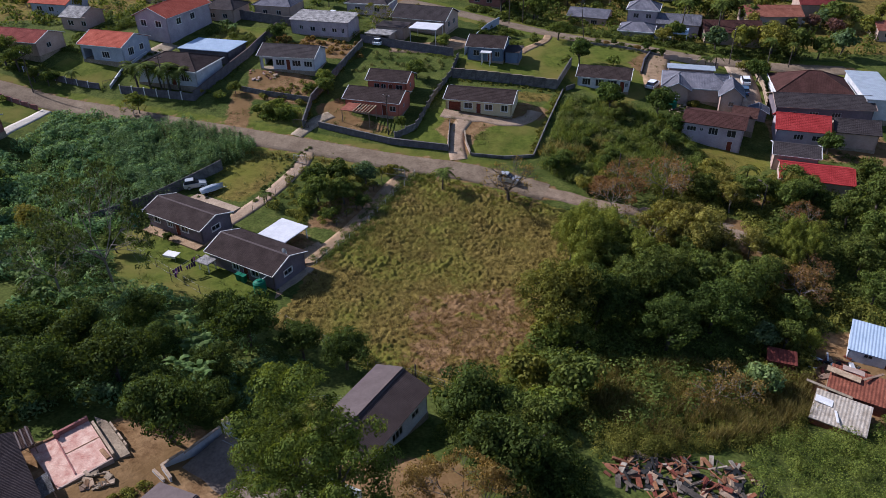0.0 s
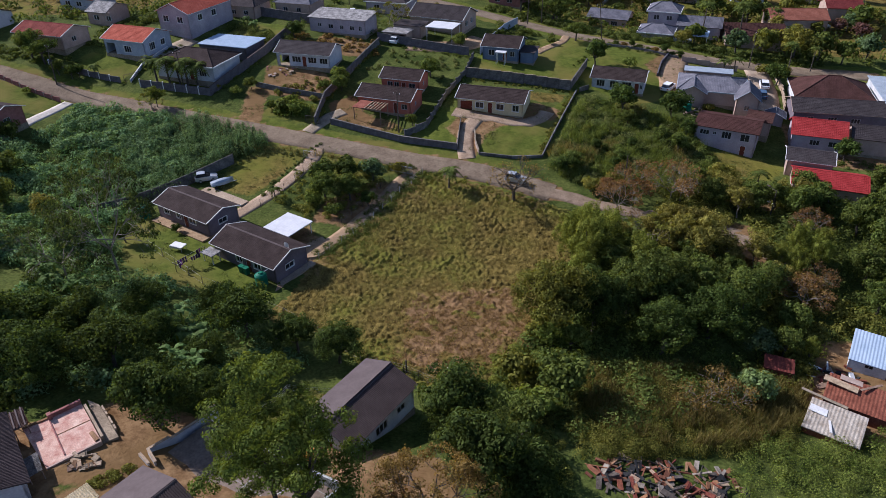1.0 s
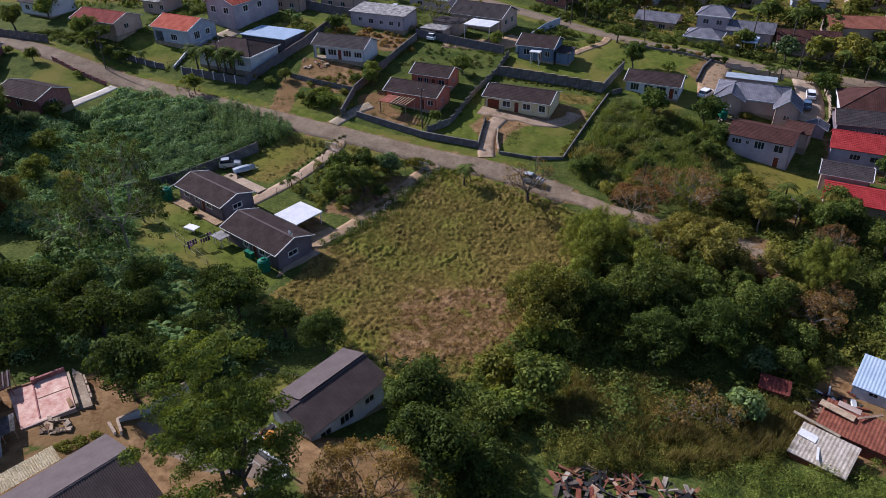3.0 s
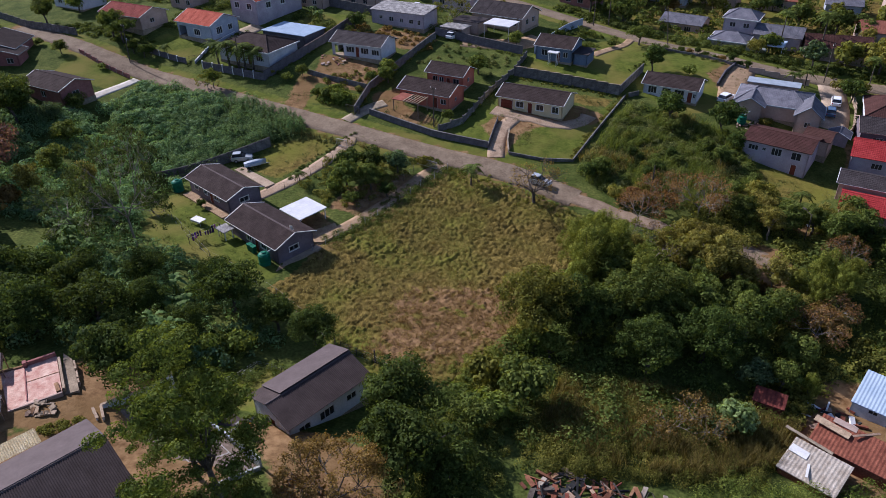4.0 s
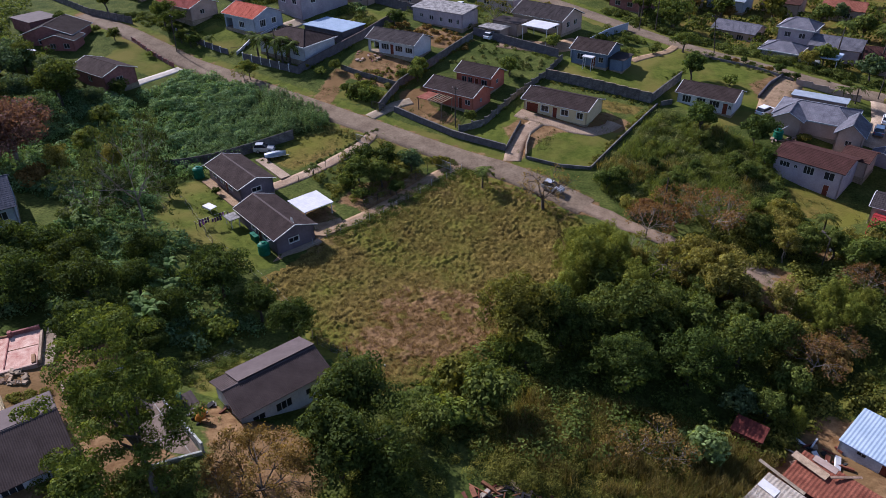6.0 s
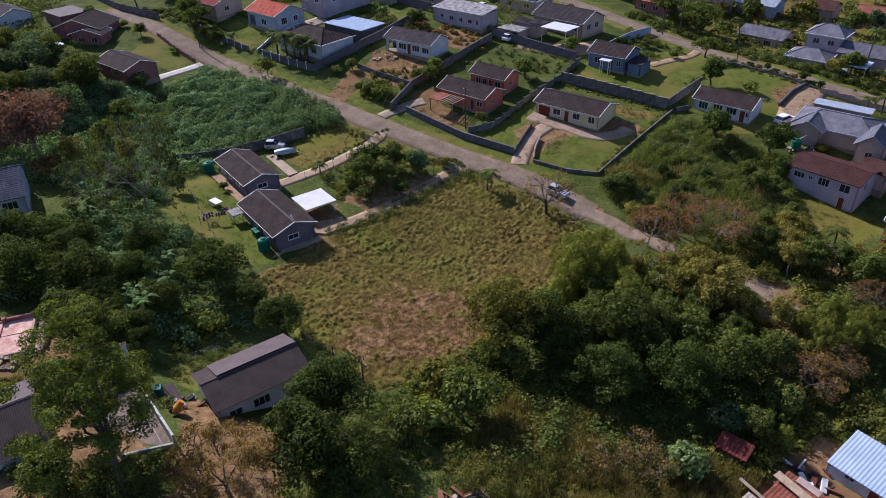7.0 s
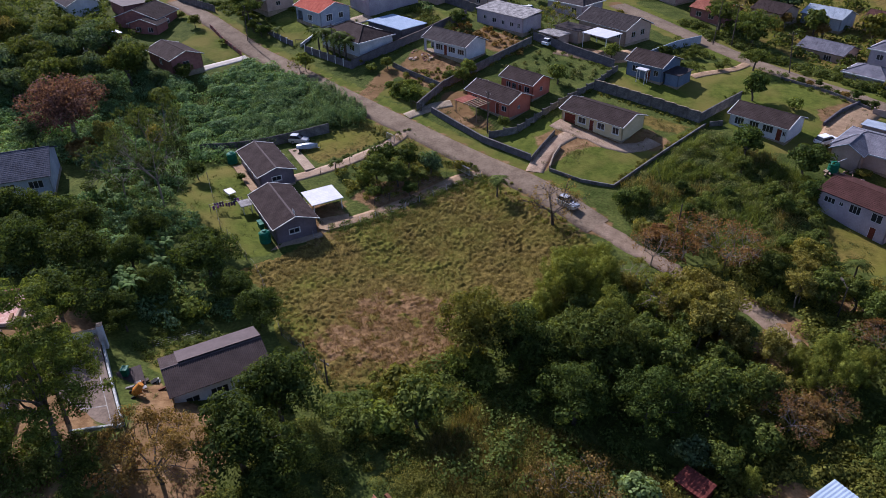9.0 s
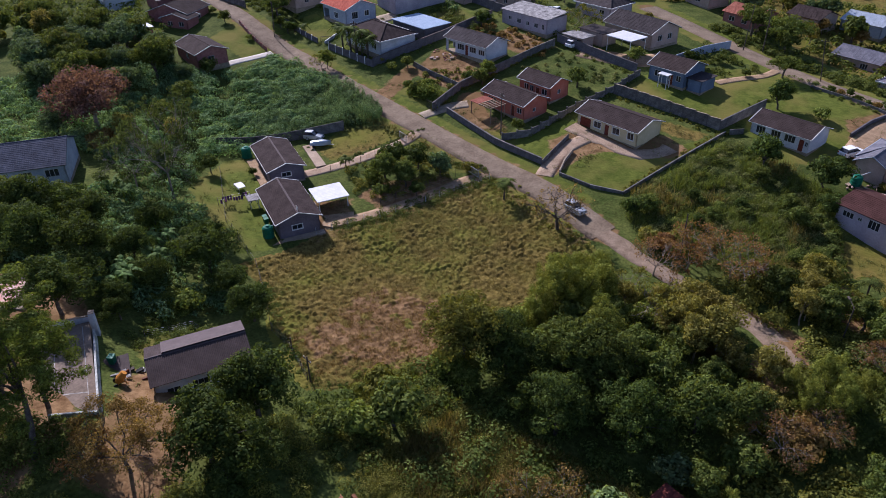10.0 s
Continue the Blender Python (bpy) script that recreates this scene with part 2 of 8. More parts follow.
M["tuft_dry"] = leafy("tuft_dry", (0.170, 0.110, 0.034), (0.300, 0.205, 0.070), size=3.0, islands=0.5, glow=0.2)


def ground_material():
    """One sheet of earth and grass; the mesh says where it is dry field, mown lawn or bare dirt."""
    m = material("ground", (0.040, 0.058, 0.012), (0.095, 0.108, 0.026), 3.0, 0.95, 0.10, 0.35, grain=0.35, spec=0.03)
    n, k = m.node_tree.nodes, m.node_tree.links
    base = n["Principled BSDF"].inputs["Base Color"].links[0].from_socket
    att = n.new("ShaderNodeAttribute")
    att.attribute_name = "zone"
    sep = n.new("ShaderNodeSeparateColor")
    k.new(att.outputs["Color"], sep.inputs["Color"])
    co = n.new("ShaderNodeTexCoord")
    for chan, size, c1, c2, c3 in (("Red", 1.1, (0.060, 0.044, 0.012), (0.190, 0.140, 0.038), (0.128, 0.124, 0.022)),
                                  ("Green", 1.4, (0.058, 0.076, 0.012), (0.112, 0.130, 0.022), (0.148, 0.130, 0.032)),
                                  ("Blue", 1.3, (0.110, 0.060, 0.026), (0.270, 0.168, 0.082), (0.160, 0.098, 0.042))):
        nz = n.new("ShaderNodeTexNoise")
        nz.inputs["Scale"].default_value, nz.inputs["Detail"].default_value, nz.inputs["Roughness"].default_value = 1 / size, 8, 0.7
        k.new(co.outputs["Object"], nz.inputs["Vector"])
        rp = n.new("ShaderNodeValToRGB")
        rp.color_ramp.elements[0].position, rp.color_ramp.elements[1].position = 0.36, 0.62
        rp.color_ramp.elements[0].color, rp.color_ramp.elements[1].color = (*c1, 1), (*c2, 1)
        k.new(nz.outputs["Fac"], rp.inputs["Fac"])
        big = n.new("ShaderNodeTexNoise")
        big.inputs["Scale"].default_value, big.inputs["Detail"].default_value = 0.12, 3
        k.new(co.outputs["Object"], big.inputs["Vector"])
        bm_ = n.new("ShaderNodeMapRange")
        bm_.inputs["From Min"].default_value, bm_.inputs["From Max"].default_value = 0.45, 0.65
        k.new(big.outputs["Fac"], bm_.inputs["Value"])
        m0 = n.new("ShaderNodeMix")
        m0.data_type = "RGBA"
        k.new(bm_.outputs["Result"], m0.inputs["Factor"])
        k.new(rp.outputs["Color"], m0.inputs["A"])
        m0.inputs["B"].default_value = (*c3, 1)
        edge = n.new("ShaderNodeMath")
        edge.operation = "MULTIPLY_ADD"
        k.new(nz.outputs["Fac"], edge.inputs[0])
        edge.inputs[1].default_value = 1.2
        edge.inputs[2].default_value = -0.6
        s = n.new("ShaderNodeMath")
        s.operation = "ADD"
        k.new(sep.outputs[chan], s.inputs[0])
        k.new(edge.outputs[0], s.inputs[1])
        st = n.new("ShaderNodeMapRange")
        st.inputs["From Min"].default_value, st.inputs["From Max"].default_value = 0.38, 0.62
        k.new(s.outputs[0], st.inputs["Value"])
        mx = n.new("ShaderNodeMix")
        mx.data_type = "RGBA"
        k.new(st.outputs["Result"], mx.inputs["Factor"])
        k.new(base, mx.inputs["A"])
        k.new(m0.outputs["Result"], mx.inputs["B"])
        base = mx.outputs["Result"]
    k.new(base, n["Principled BSDF"].inputs["Base Color"])
    return m


M["ground"] = ground_material()


# ---- small builders ----
def mesh_from(name, verts, faces, mats, smooth=False):
    me = bpy.data.meshes.new(name)
    me.from_pydata([tuple(v) for v in verts], [], [tuple(f) for f in faces])
    for mm in (mats if isinstance(mats, (list, tuple)) else [mats]):
        me.materials.append(mm)
    if smooth:
        me.polygons.foreach_set("use_smooth", [True] * len(me.polygons))
    me.update()
    return me


def part(name, bm, mat, parent=None, label="", smooth=False):
    """Links a bmesh as one mesh object under a thing or a part."""
    me = bpy.data.meshes.new(name)
    bm.to_mesh(me)
    bm.free()
    me.materials.append(mat)
    if smooth:
        me.polygons.foreach_set("use_smooth", [True] * len(me.polygons))
    ob = new(name, me)
    ob.parent = parent
    if label:
        ob["label"] = label
    return ob


def holder(name, m, label, category, group="", kind=""):
    ob = new(name)
    ob.empty_display_size = 0.3
    ob.matrix_basis = m
    return tagged(ob, label, category, group, kind)


def box(bm, x0, x1, y0, y1, z0, z1):
    v = [bm.verts.new(p) for p in ((x0, y0, z0), (x1, y0, z0), (x1, y1, z0), (x0, y1, z0), (x0, y0, z1), (x1, y0, z1), (x1, y1, z1), (x0, y1, z1))]
    for f in ((0, 3, 2, 1), (4, 5, 6, 7), (0, 1, 5, 4), (1, 2, 6, 5), (2, 3, 7, 6), (3, 0, 4, 7)):
        bm.faces.new([v[i] for i in f])
    return v


def prism(bm, poly, way):
    """A polygon of 3D points pushed along way."""
    way = Vector(way)
    a = [bm.verts.new(p) for p in poly]
    b = [bm.verts.new(Vector(p) + way) for p in poly]
    bm.faces.new(a[::-1])
    bm.faces.new(b)
    for i in range(len(a)):
        j = (i + 1) % len(a)
        bm.faces.new((a[i], a[j], b[j], b[i]))


def bar(bm, p, q, r, sides=6, r2=None):
    """A round bar from p to q, tapering to r2."""
    p, q = Vector(p), Vector(q)
    d = (q - p).normalized()
    s = d.orthogonal().normalized()
    u = d.cross(s)
    r2 = r if r2 is None else r2
    ra = [bm.verts.new(p + (s * math.cos(i * 2 * math.pi / sides) + u * math.sin(i * 2 * math.pi / sides)) * r) for i in range(sides)]
    rb = [bm.verts.new(q + (s * math.cos(i * 2 * math.pi / sides) + u * math.sin(i * 2 * math.pi / sides)) * r2) for i in range(sides)]
    bm.faces.new(ra[::-1])
    bm.faces.new(rb)
    for i in range(sides):
        j = (i + 1) % sides
        bm.faces.new((ra[i], ra[j], rb[j], rb[i]))


# ---- the lie of the land ----
SPOTS = [(-5, 58, 3.0), (2, 52, 3.0), (4.5, 67, 1.6), (-6, 76, 1.3), (8, 88, 1.2), (-11, 80, 2.0), (0, 95, 2.6), (-5, 102, 3.9),
         (-30, 74, 3.3), (-20, 84, 2.9), (-37, 80, 3.5), (-31, 93, 3.6), (-23, 103, 5.0), (-14, 109, 5.5), (-36, 119, 7.5), (-73, 128, 8.2),
         (3, 106, 4.6), (44, 85, 1.6), (8, 120, 6.7), (-12, 124, 7.4), (33, 133, 6.9), (-30, 140, 10.5), (-66, 142, 12.0), (45, 156, 8.2)]
SPOTS += [(49, 113, 2.2), (66, 132, 3.5), (42, 60, -1.0), (-15, 49, 4.2), (-4, 35, 8.6), (-27, 41.5, 9.2), (-34, 38, 9.7), (-50, 60, 7.8), (-56, 58, 7.3), (-61, 66, 7.2), (-52, 96, 3.0), (0, 240, 14),
          (-82, 113, 8.3), (-3, 163, 11.2), (11, 147, 9.8), (50, 131, 5.2), (-25, 156, 12.2), (-86, 147, 12.8), (40, 182, 7.0)]
SP = np.array(SPOTS, float)


def _reach(d):
    return np.sqrt(d * d + 36.0)


_n = len(SP)
_a = np.ones((_n + 1, _n + 1))
_a[:_n, :_n] = _reach(np.hypot(SP[:, None, 0] - SP[None, :, 0], SP[:, None, 1] - SP[None, :, 1])) - 0.3 * np.eye(_n)
_a[_n, _n] = 0
_w = np.linalg.solve(_a, np.append(SP[:, 2], 0))


def lie(x, y):
    """Heights of the ground, for arrays."""
    x, y = np.asarray(x, float), np.asarray(y, float)
    return (_reach(np.hypot(x[..., None] - SP[:, 0], y[..., None] - SP[:, 1])) * _w[:-1]).sum(-1) + _w[-1]


def gz(x, y):
    return float(lie(np.array([x]), np.array([y]))[0])


# ---- ground ----
FIELD = [(-4.5, 101.5), (4, 99.3), (14, 95.3), (20, 91.5), (17, 80), (12, 68), (9, 60), (6, 56), (2, 52.5), (-5.5, 56), (-8, 57.5), (-13, 63), (-20, 65), (-18, 71.5), (-17.6, 76), (-12.2, 87)]
LAWNS = [
    [(-47, 85.5), (-44, 88.5), (-33, 82), (-28, 76), (-20.5, 70), (-23, 66), (-32, 69.5), (-42, 74)],
    [(-24, 100), (-10, 101), (-6, 103.5), (-14, 107), (-22, 109)],
    [(-8.5, 112.2), (1.0, 109.8), (1.4, 123), (-1.5, 123.5), (-5, 118.5)],
    [(4.4, 114.5), (8, 117.8), (15, 118.5), (23, 130), (15.2, 107.6), (4.9, 108.3)],
    [(3.5, 136.5), (22.5, 132.4), (25.8, 139.5), (33, 158.5), (24.5, 162), (18.5, 158), (7, 152), (4.5, 144)],
    [(27, 133), (25.5, 139), (34, 158.5), (48.5, 150), (42.5, 142), (40, 130), (34, 127)],
    [(-80, 137), (-66.5, 132.2), (-62, 139), (-70, 141), (-77, 143)],
    [(-60, 131.5), (-47.5, 127.5), (-45, 130), (-57, 134)],
    [(-52, 149), (-36, 147), (-35, 160), (-48, 160)],
    [(-90, 121), (-74, 118), (-73, 124), (-92, 130)],
    [(-17.5, 45.5), (-14, 52.5), (-8.5, 51.5), (-11.5, 43.5)],
    [(-35, 119.2), (-26, 116), (-24.6, 118.5), (-25.5, 123), (-33, 125)],
    [(-108, 104), (-100, 101), (-98, 108), (-106, 112)],
]
DRY = [[(10, 196), (32, 176), (58, 163), (125, 158), (140, 240), (10, 250)], [(-130, 164), (-84, 166), (-30, 184), (0, 200), (-4, 250), (-130, 240)], [(46, 106), (43, 112), (49, 114.5), (57, 109), (53, 104)], [(-37, 97), (-36.5, 104.5), (-29, 108), (-24, 106), (-29, 97), (-31, 94.5)], [(4.4, 114.5), (8, 117.8), (9, 112), (6, 110)], [(-20, 117.5), (-9.5, 113), (-8.5, 116), (-17, 120.5)], [(2, 131), (22, 129.6), (20, 126), (3, 128.5)]]
DIRT = [
    [(-36.6, 41.5), (-34, 42), (-29.5, 37), (-29, 34.5), (-31, 32), (-38, 38)],
    [(40, 56), (46, 66), (54, 66), (56, 56), (48, 50), (42, 50)],
    [(-23.5, 39), (-19, 40.5), (-8, 34), (-4, 26), (-12, 19), (-26, 30)],
    [(-5.0, 71.6), (2.5, 73.3), (9.3, 74.4), (10.0, 63.0), (6.2, 58.8), (0.5, 56.7), (-4.6, 57.1), (-3.5, 64.3)],
    [(-25, 83), (-20.4, 86.5), (-15.5, 81), (-18, 76.5), (-20.5, 79)],
    [(-37, 127), (-26, 124), (-22.5, 129), (-26, 136), (-38, 138.5)],
    [(-38.5, 117.5), (-34, 116.5), (-36, 128), (-40, 130)],
    [(2, 121.6), (-0.5, 116), (3, 107), (4.5, 107), (6, 114), (10, 117.4), (19, 119.8), (20.5, 123.5), (16, 125.5)],
    [(-22, 117), (-12, 114), (-9.5, 117), (-16, 120.5), (-19, 127), (-23, 124)],
    [(-30, 46), (-21, 45), (-20.8, 38), (-24, 34), (-30, 35)],
    [(-37, 36), (-30, 34), (-24, 34), (-14, 30), (-8, 26), (-12, 18), (-40, 26)],
    [(-12.5, 42.5), (-9, 42.5), (-3.5, 42), (1, 41.5), (3, 37), (6, 31), (-2, 30), (-6.3, 36)],
    [(-30, 145), (-18, 143), (-16, 150), (-30, 154)],
    [(-14.5, 87), (-8, 98.5), (-11, 100), (-19, 93), (-20, 88)],
    [(44, 131), (40, 146), (45, 152), (50, 148), (46, 138)],
    [(36, 92), (45, 89.5), (47, 80), (40, 80), (41, 86)],
    [(59, 111), (78, 107), (82, 121), (62, 125)],
    [(40, 98), (50, 94), (54, 100), (46, 103)],
]
ROAD = [(-112, 141), (-86, 131.6), (-62, 123.4), (-38, 114.9), (-23.5, 110.3), (-10, 106.5), (2.5, 103.5), (10, 101), (16.5, 98)]
TRACK = [(15.6, 98.4), (20, 96.5), (25, 94.4), (30, 92.7), (35, 90.8), (41.5, 87.6), (45.5, 82.5), (48, 75)]
UPPER_ROAD = [(-9, 186), (5, 177.8), (18, 169.8), (28, 163.6), (40, 157), (52, 152.6), (64, 151), (90, 149.5)]


def smooth_line(pts, step=2.0):
    """A rounded line through the points, as an array of places."""
    p = np.array([pts[0]] + list(pts) + [pts[-1]], float)
    out = []
    for i in range(1, len(p) - 2):
        n = max(2, int(np.hypot(*(p[i + 1] - p[i])) / step))
        for t in np.linspace(0, 1, n, endpoint=False):
            out.append(0.5 * (2 * p[i] + (p[i + 1] - p[i - 1]) * t + (2 * p[i - 1] - 5 * p[i] + 4 * p[i + 1] - p[i + 2]) * t * t + (3 * p[i] - p[i - 1] - 3 * p[i + 1] + p[i + 2]) * t ** 3))
    out.append(p[-1])
    return np.array(out)


def inside(poly, x, y):
    c = np.zeros(np.shape(x), bool)
    n = len(poly)
    for i in range(n):
        (x1, y1), (x2, y2) = poly[i], poly[(i + 1) % n]
        if y1 == y2:
            continue
        c ^= ((y1 > y) != (y2 > y)) & (x < (x2 - x1) * (y - y1) / (y2 - y1) + x1)
    return c


def off_line(line, x, y):
    """How far places lie from a line."""
    best = np.full(np.shape(x), 1e9)
    for a, b in zip(line[:-1], line[1:]):
        d = b - a
        t = np.clip(((x - a[0]) * d[0] + (y - a[1]) * d[1]) / (d @ d), 0, 1)
        best = np.minimum(best, np.hypot(x - a[0] - t * d[0], y - a[1] - t * d[1]))
    return best


def weight(poly, x, y, soft=1.2):
    """1 well inside a plot, 0 outside, with a soft rim."""
    line = np.array(list(poly) + [poly[0]], float)
    d = off_line(line, x, y)
    return np.clip(0.5 + np.where(inside(poly, x, y), d, -d) / soft, 0, 1)


road_line, upper_line = smooth_line(ROAD), smooth_line(UPPER_ROAD)
WAYS = [(line, width) for line, width in (
    ([(-22.5, 108.2), (-23, 104.5), (-26.3, 97.5), (-29.5, 92.5), (-33, 87.5)], 2.0), ([(-4.6, 103), (-7.3, 100.8), (-10.3, 94.5), (-13.4, 88), (-16.6, 82.5), (-19, 79)], 2.1),
    ([(3.0, 106.6), (2.6, 110), (2.8, 115), (4.6, 119.3)], 2.4), ([(-25.6, 111.5), (-24.5, 114.5), (-22, 119), (-20, 121)], 2.6), ([(-73.5, 124.5), (-75.2, 119.5), (-76.5, 115.5), (-77, 112.5)], 2.2),
    ([(25.5, 163), (24, 158), (19.5, 152), (17.5, 149)], 1.9), ([(49, 153.5), (46.8, 147), (44.6, 141), (43.4, 134)], 5.0), ([(64.5, 148.5), (63.8, 142), (62.6, 136), (60.6, 129.5)], 5.0))]


def build_ground():
    far = [8, 20, 40, 80, 160, 320, 640, 1280, 2500]
    xs = np.array([-115 - d for d in far[::-1]] + list(np.arange(-115, 105.1, 1.1)) + [105 + d for d in far])
    ys = np.array([6 - d for d in far[::-1]] + list(np.arange(6, 190.1, 1.1)) + [190 + d for d in far])
    X, Y = np.meshgrid(xs, ys)
    Zs = lie(X, Y)
    rough = np.array([noise.noise((x * 0.35, y * 0.35, 0)) for x, y in zip(X.ravel(), Y.ravel())]).reshape(X.shape) * 0.12
    rd = np.minimum(off_line(road_line, X, Y), off_line(upper_line, X, Y))
    wd = np.minimum.reduce([off_line(np.array(line, float), X, Y) - width / 2 for line, width in WAYS])
    Zs = Zs + rough * np.clip((rd - 3) / 3, 0, 1) * np.clip((wd - 0.8) / 2, 0, 1) - 0.05 * (rd < 2.2) - 0.04 * (wd < 0.6)
    me = bpy.data.meshes.new("ground")
    ny, nx = X.shape
    me.from_pydata(np.stack([X.ravel(), Y.ravel(), Zs.ravel()], 1).tolist(), [], [(j * nx + i, j * nx + i + 1, (j + 1) * nx + i + 1, (j + 1) * nx + i) for j in range(ny - 1) for i in range(nx - 1)])
    zone = np.zeros((ny, nx, 4), np.float32)
    zone[..., 3] = 1
    zone[..., 0] = np.maximum.reduce([weight(p, X, Y, 2.0) for p in [FIELD] + DRY])
    verge = np.clip((5.2 - rd) / 2, 0, 1) * (X < 12) + np.clip((6.0 - off_line(upper_line, X, Y)) / 2, 0, 1)
    zone[..., 1] = np.clip(np.maximum.reduce([weight(p, X, Y) for p in LAWNS] + [verge]), 0, 1)
    zone[..., 2] = np.maximum.reduce([weight(p, X, Y, 2.0) for p in DIRT])
    zone[..., 2] = np.maximum(zone[..., 2], np.clip((3.0 - rd) / 0.8, 0, 0.62))
    zone[..., 2][inside(FIELD, X, Y)] *= 0.9
    at = me.color_attributes.new("zone", "FLOAT_COLOR", "POINT")
    at.data.foreach_set("color", zone.ravel())
    me.materials.append(M["ground"])
    me.polygons.foreach_set("use_smooth", [True] * len(me.polygons))
    tagged(new("ground", me), "grassy valley floor with dry field, lawns and bare earth", "ground", kind="structure")


build_ground()


def strip(name, line, width, mat, label, lift=0.02, category="road", thick=0.3, wobble=0.12):
    """A made way laid over the ground, with its thickness."""
    line = np.asarray(line, float)
    tan = np.gradient(line, axis=0)
    tan /= np.linalg.norm(tan, axis=1)[:, None]
    nor = np.stack([-tan[:, 1], tan[:, 0]], 1)
    rows, cols = len(line), 5
    vs, fs = [], []
    for i in range(rows):
        for j, s in enumerate(np.linspace(-0.5, 0.5, cols)):
            e = wobble * noise.noise((line[i][0] * 0.6, line[i][1] * 0.6, j * 3.1)) if j in (0, cols - 1) else 0
            q = line[i] + nor[i] * (width * s + e)
            vs.append((q[0], q[1], gz(q[0], q[1]) + lift + 0.03 * (1 - (2 * s) ** 2)))
    for i in range(rows - 1):
        for j in range(cols - 1):
            a = i * cols + j
            fs.append((a, a + cols, a + cols + 1, a + 1))
    top = len(vs)
    for i in range(rows):
        for j in (0, cols - 1):
            x, y, z = vs[i * cols + j]
            vs.append((x, y, z - thick))
    for i in range(rows - 1):
        fs.append((i * cols, top + 2 * i, top + 2 * i + 2, (i + 1) * cols))
        fs.append((i * cols + cols - 1, (i + 1) * cols + cols - 1, top + 2 * i + 3, top + 2 * i + 1))
    ob = new(name, mesh_from(name, vs, fs, mat, True))
    return tagged(ob, label, category, kind="structure")


strip("road", road_line, 4.5, M["asphalt"], "worn grey tarred street with crumbling edges")
strip("track", smooth_line(TRACK), 2.7, M["track"], "narrow brown dirt track through the bush", category="track", wobble=0.5)
strip("road", upper_line, 5.2, M["asphalt"], "upper tarred street past the gardens")
strip("driveway", smooth_line([(-22.5, 108.2), (-23, 104.5), (-26.3, 97.5), (-29.5, 92.5), (-33, 87.5)], 1.5), 2.5, M["drive"], "worn concrete driveway beside a grass plot", category="driveway")
strip("driveway", smooth_line([(-4.6, 103), (-7.3, 100.8), (-10.3, 94.5), (-13.4, 88), (-16.6, 82.5), (-19, 79)], 1.5), 2.1, M["paving"], "brown paved driveway along a wire fence", category="driveway")
strip("driveway", smooth_line([(3.0, 106.4), (2.6, 110), (2.8, 115), (4.6, 119.3)], 1.5), 2.9, M["drive"], "sandy concrete driveway between low kerb walls", category="driveway")
strip("yard", smooth_line([(0.3, 121.5), (6.4, 119.6), (12.6, 118.2), (16.2, 119.8), (17.6, 122.6)], 1.2), 2.6, M["drive"], "sandy yard along a cream bungalow", lift=0.05, category="yard", wobble=0.5)
strip("yard", smooth_line([(-10.5, 150.6), (-4.5, 150.4), (1.5, 151.4), (6.0, 156.5)], 1.2), 6.0, M["paving"], "paved yard before a carport", lift=0.04, category="yard")
strip("yard", smooth_line([(-61.6, 137.6), (-59.6, 143.5), (-57.0, 149.2)], 1.2), 4.4, M["concrete"], "concrete yard between two houses", lift=0.04, category="yard")
strip("driveway", smooth_line([(-25.2, 113.4), (-24.4, 115), (-22, 119), (-20, 121)], 1.5), 2.6, M["concrete"], "concrete driveway through a gap in the wall", category="driveway")
strip("driveway", smooth_line([(-73.5, 124.5), (-75.2, 119.5), (-76.5, 115.5), (-77, 112.5)], 1.5), 2.2, M["drive_pale"], "pale concrete driveway to a brick house", category="driveway")
strip("driveway", smooth_line([(25.5, 163), (24, 158), (19.5, 152), (17.5, 149)], 1.5), 1.9, M["paving"], "paved drive through a lawn", category="driveway")
strip("driveway", smooth_line([(49, 153.5), (46.8, 147), (44.6, 141), (43.4, 134)], 1.5), 5.0, M["paving"], "broad paved driveway beside a curved lawn", category="driveway")
strip("driveway", smooth_line([(64.5, 148.5), (63.8, 142), (62.6, 136), (60.6, 129.5)], 1.5), 5.0, M["sand"], "pale paved yard with parked cars", category="driveway")


def slab(name, poly, z, mat, label, category="slab", thick=0.35):
    bm = bmesh.new()
    prism(bm, [(x, y, z - thick) for x, y in poly], (0, 0, thick))
    bmesh.ops.recalc_face_normals(bm, faces=bm.faces)
    return tagged(part(name, bm, mat), label, category, kind="structure")


def apron(x, y, head, x0, x1, y0, y1, z, mat, label):
    """A level paved strip beside a house, in the house's own axes."""
    m = pose(x, y, 0, 0, 0, head)
    return slab("apron", [tuple((m @ Vector((a, b, 0)))[:2]) for a, b in ((x0, y0), (x1, y0), (x1, y1), (x0, y1))], z, mat, label, "apron", 0.8)


apron(-36.79, 88.19, -31.4, -5.6, 5.7, -4.3, -2.7, 3.52, M["paving"], "brick-paved apron along a bungalow's front")
apron(-24.85, 78.04, -31.4, -5.8, 6.9, -4.7, -2.9, 2.82, M["paving"], "brick-paved apron along a bungalow's front")
apron(-24.85, 78.04, -31.4, 5.65, 6.7, -2.9, 3.4, 2.80, M["sand"], "pale paved strip at a bungalow's end")


slab("yard", [(-25.6, 85.2), (-23.2, 88.2), (-18.6, 85.4), (-15.9, 81.9), (-17.6, 79.0), (-19.2, 78.6), (-20.2, 80.4)], 2.78, M["paving"], "worn brick-paved yard under a carport", "yard", 0.8)


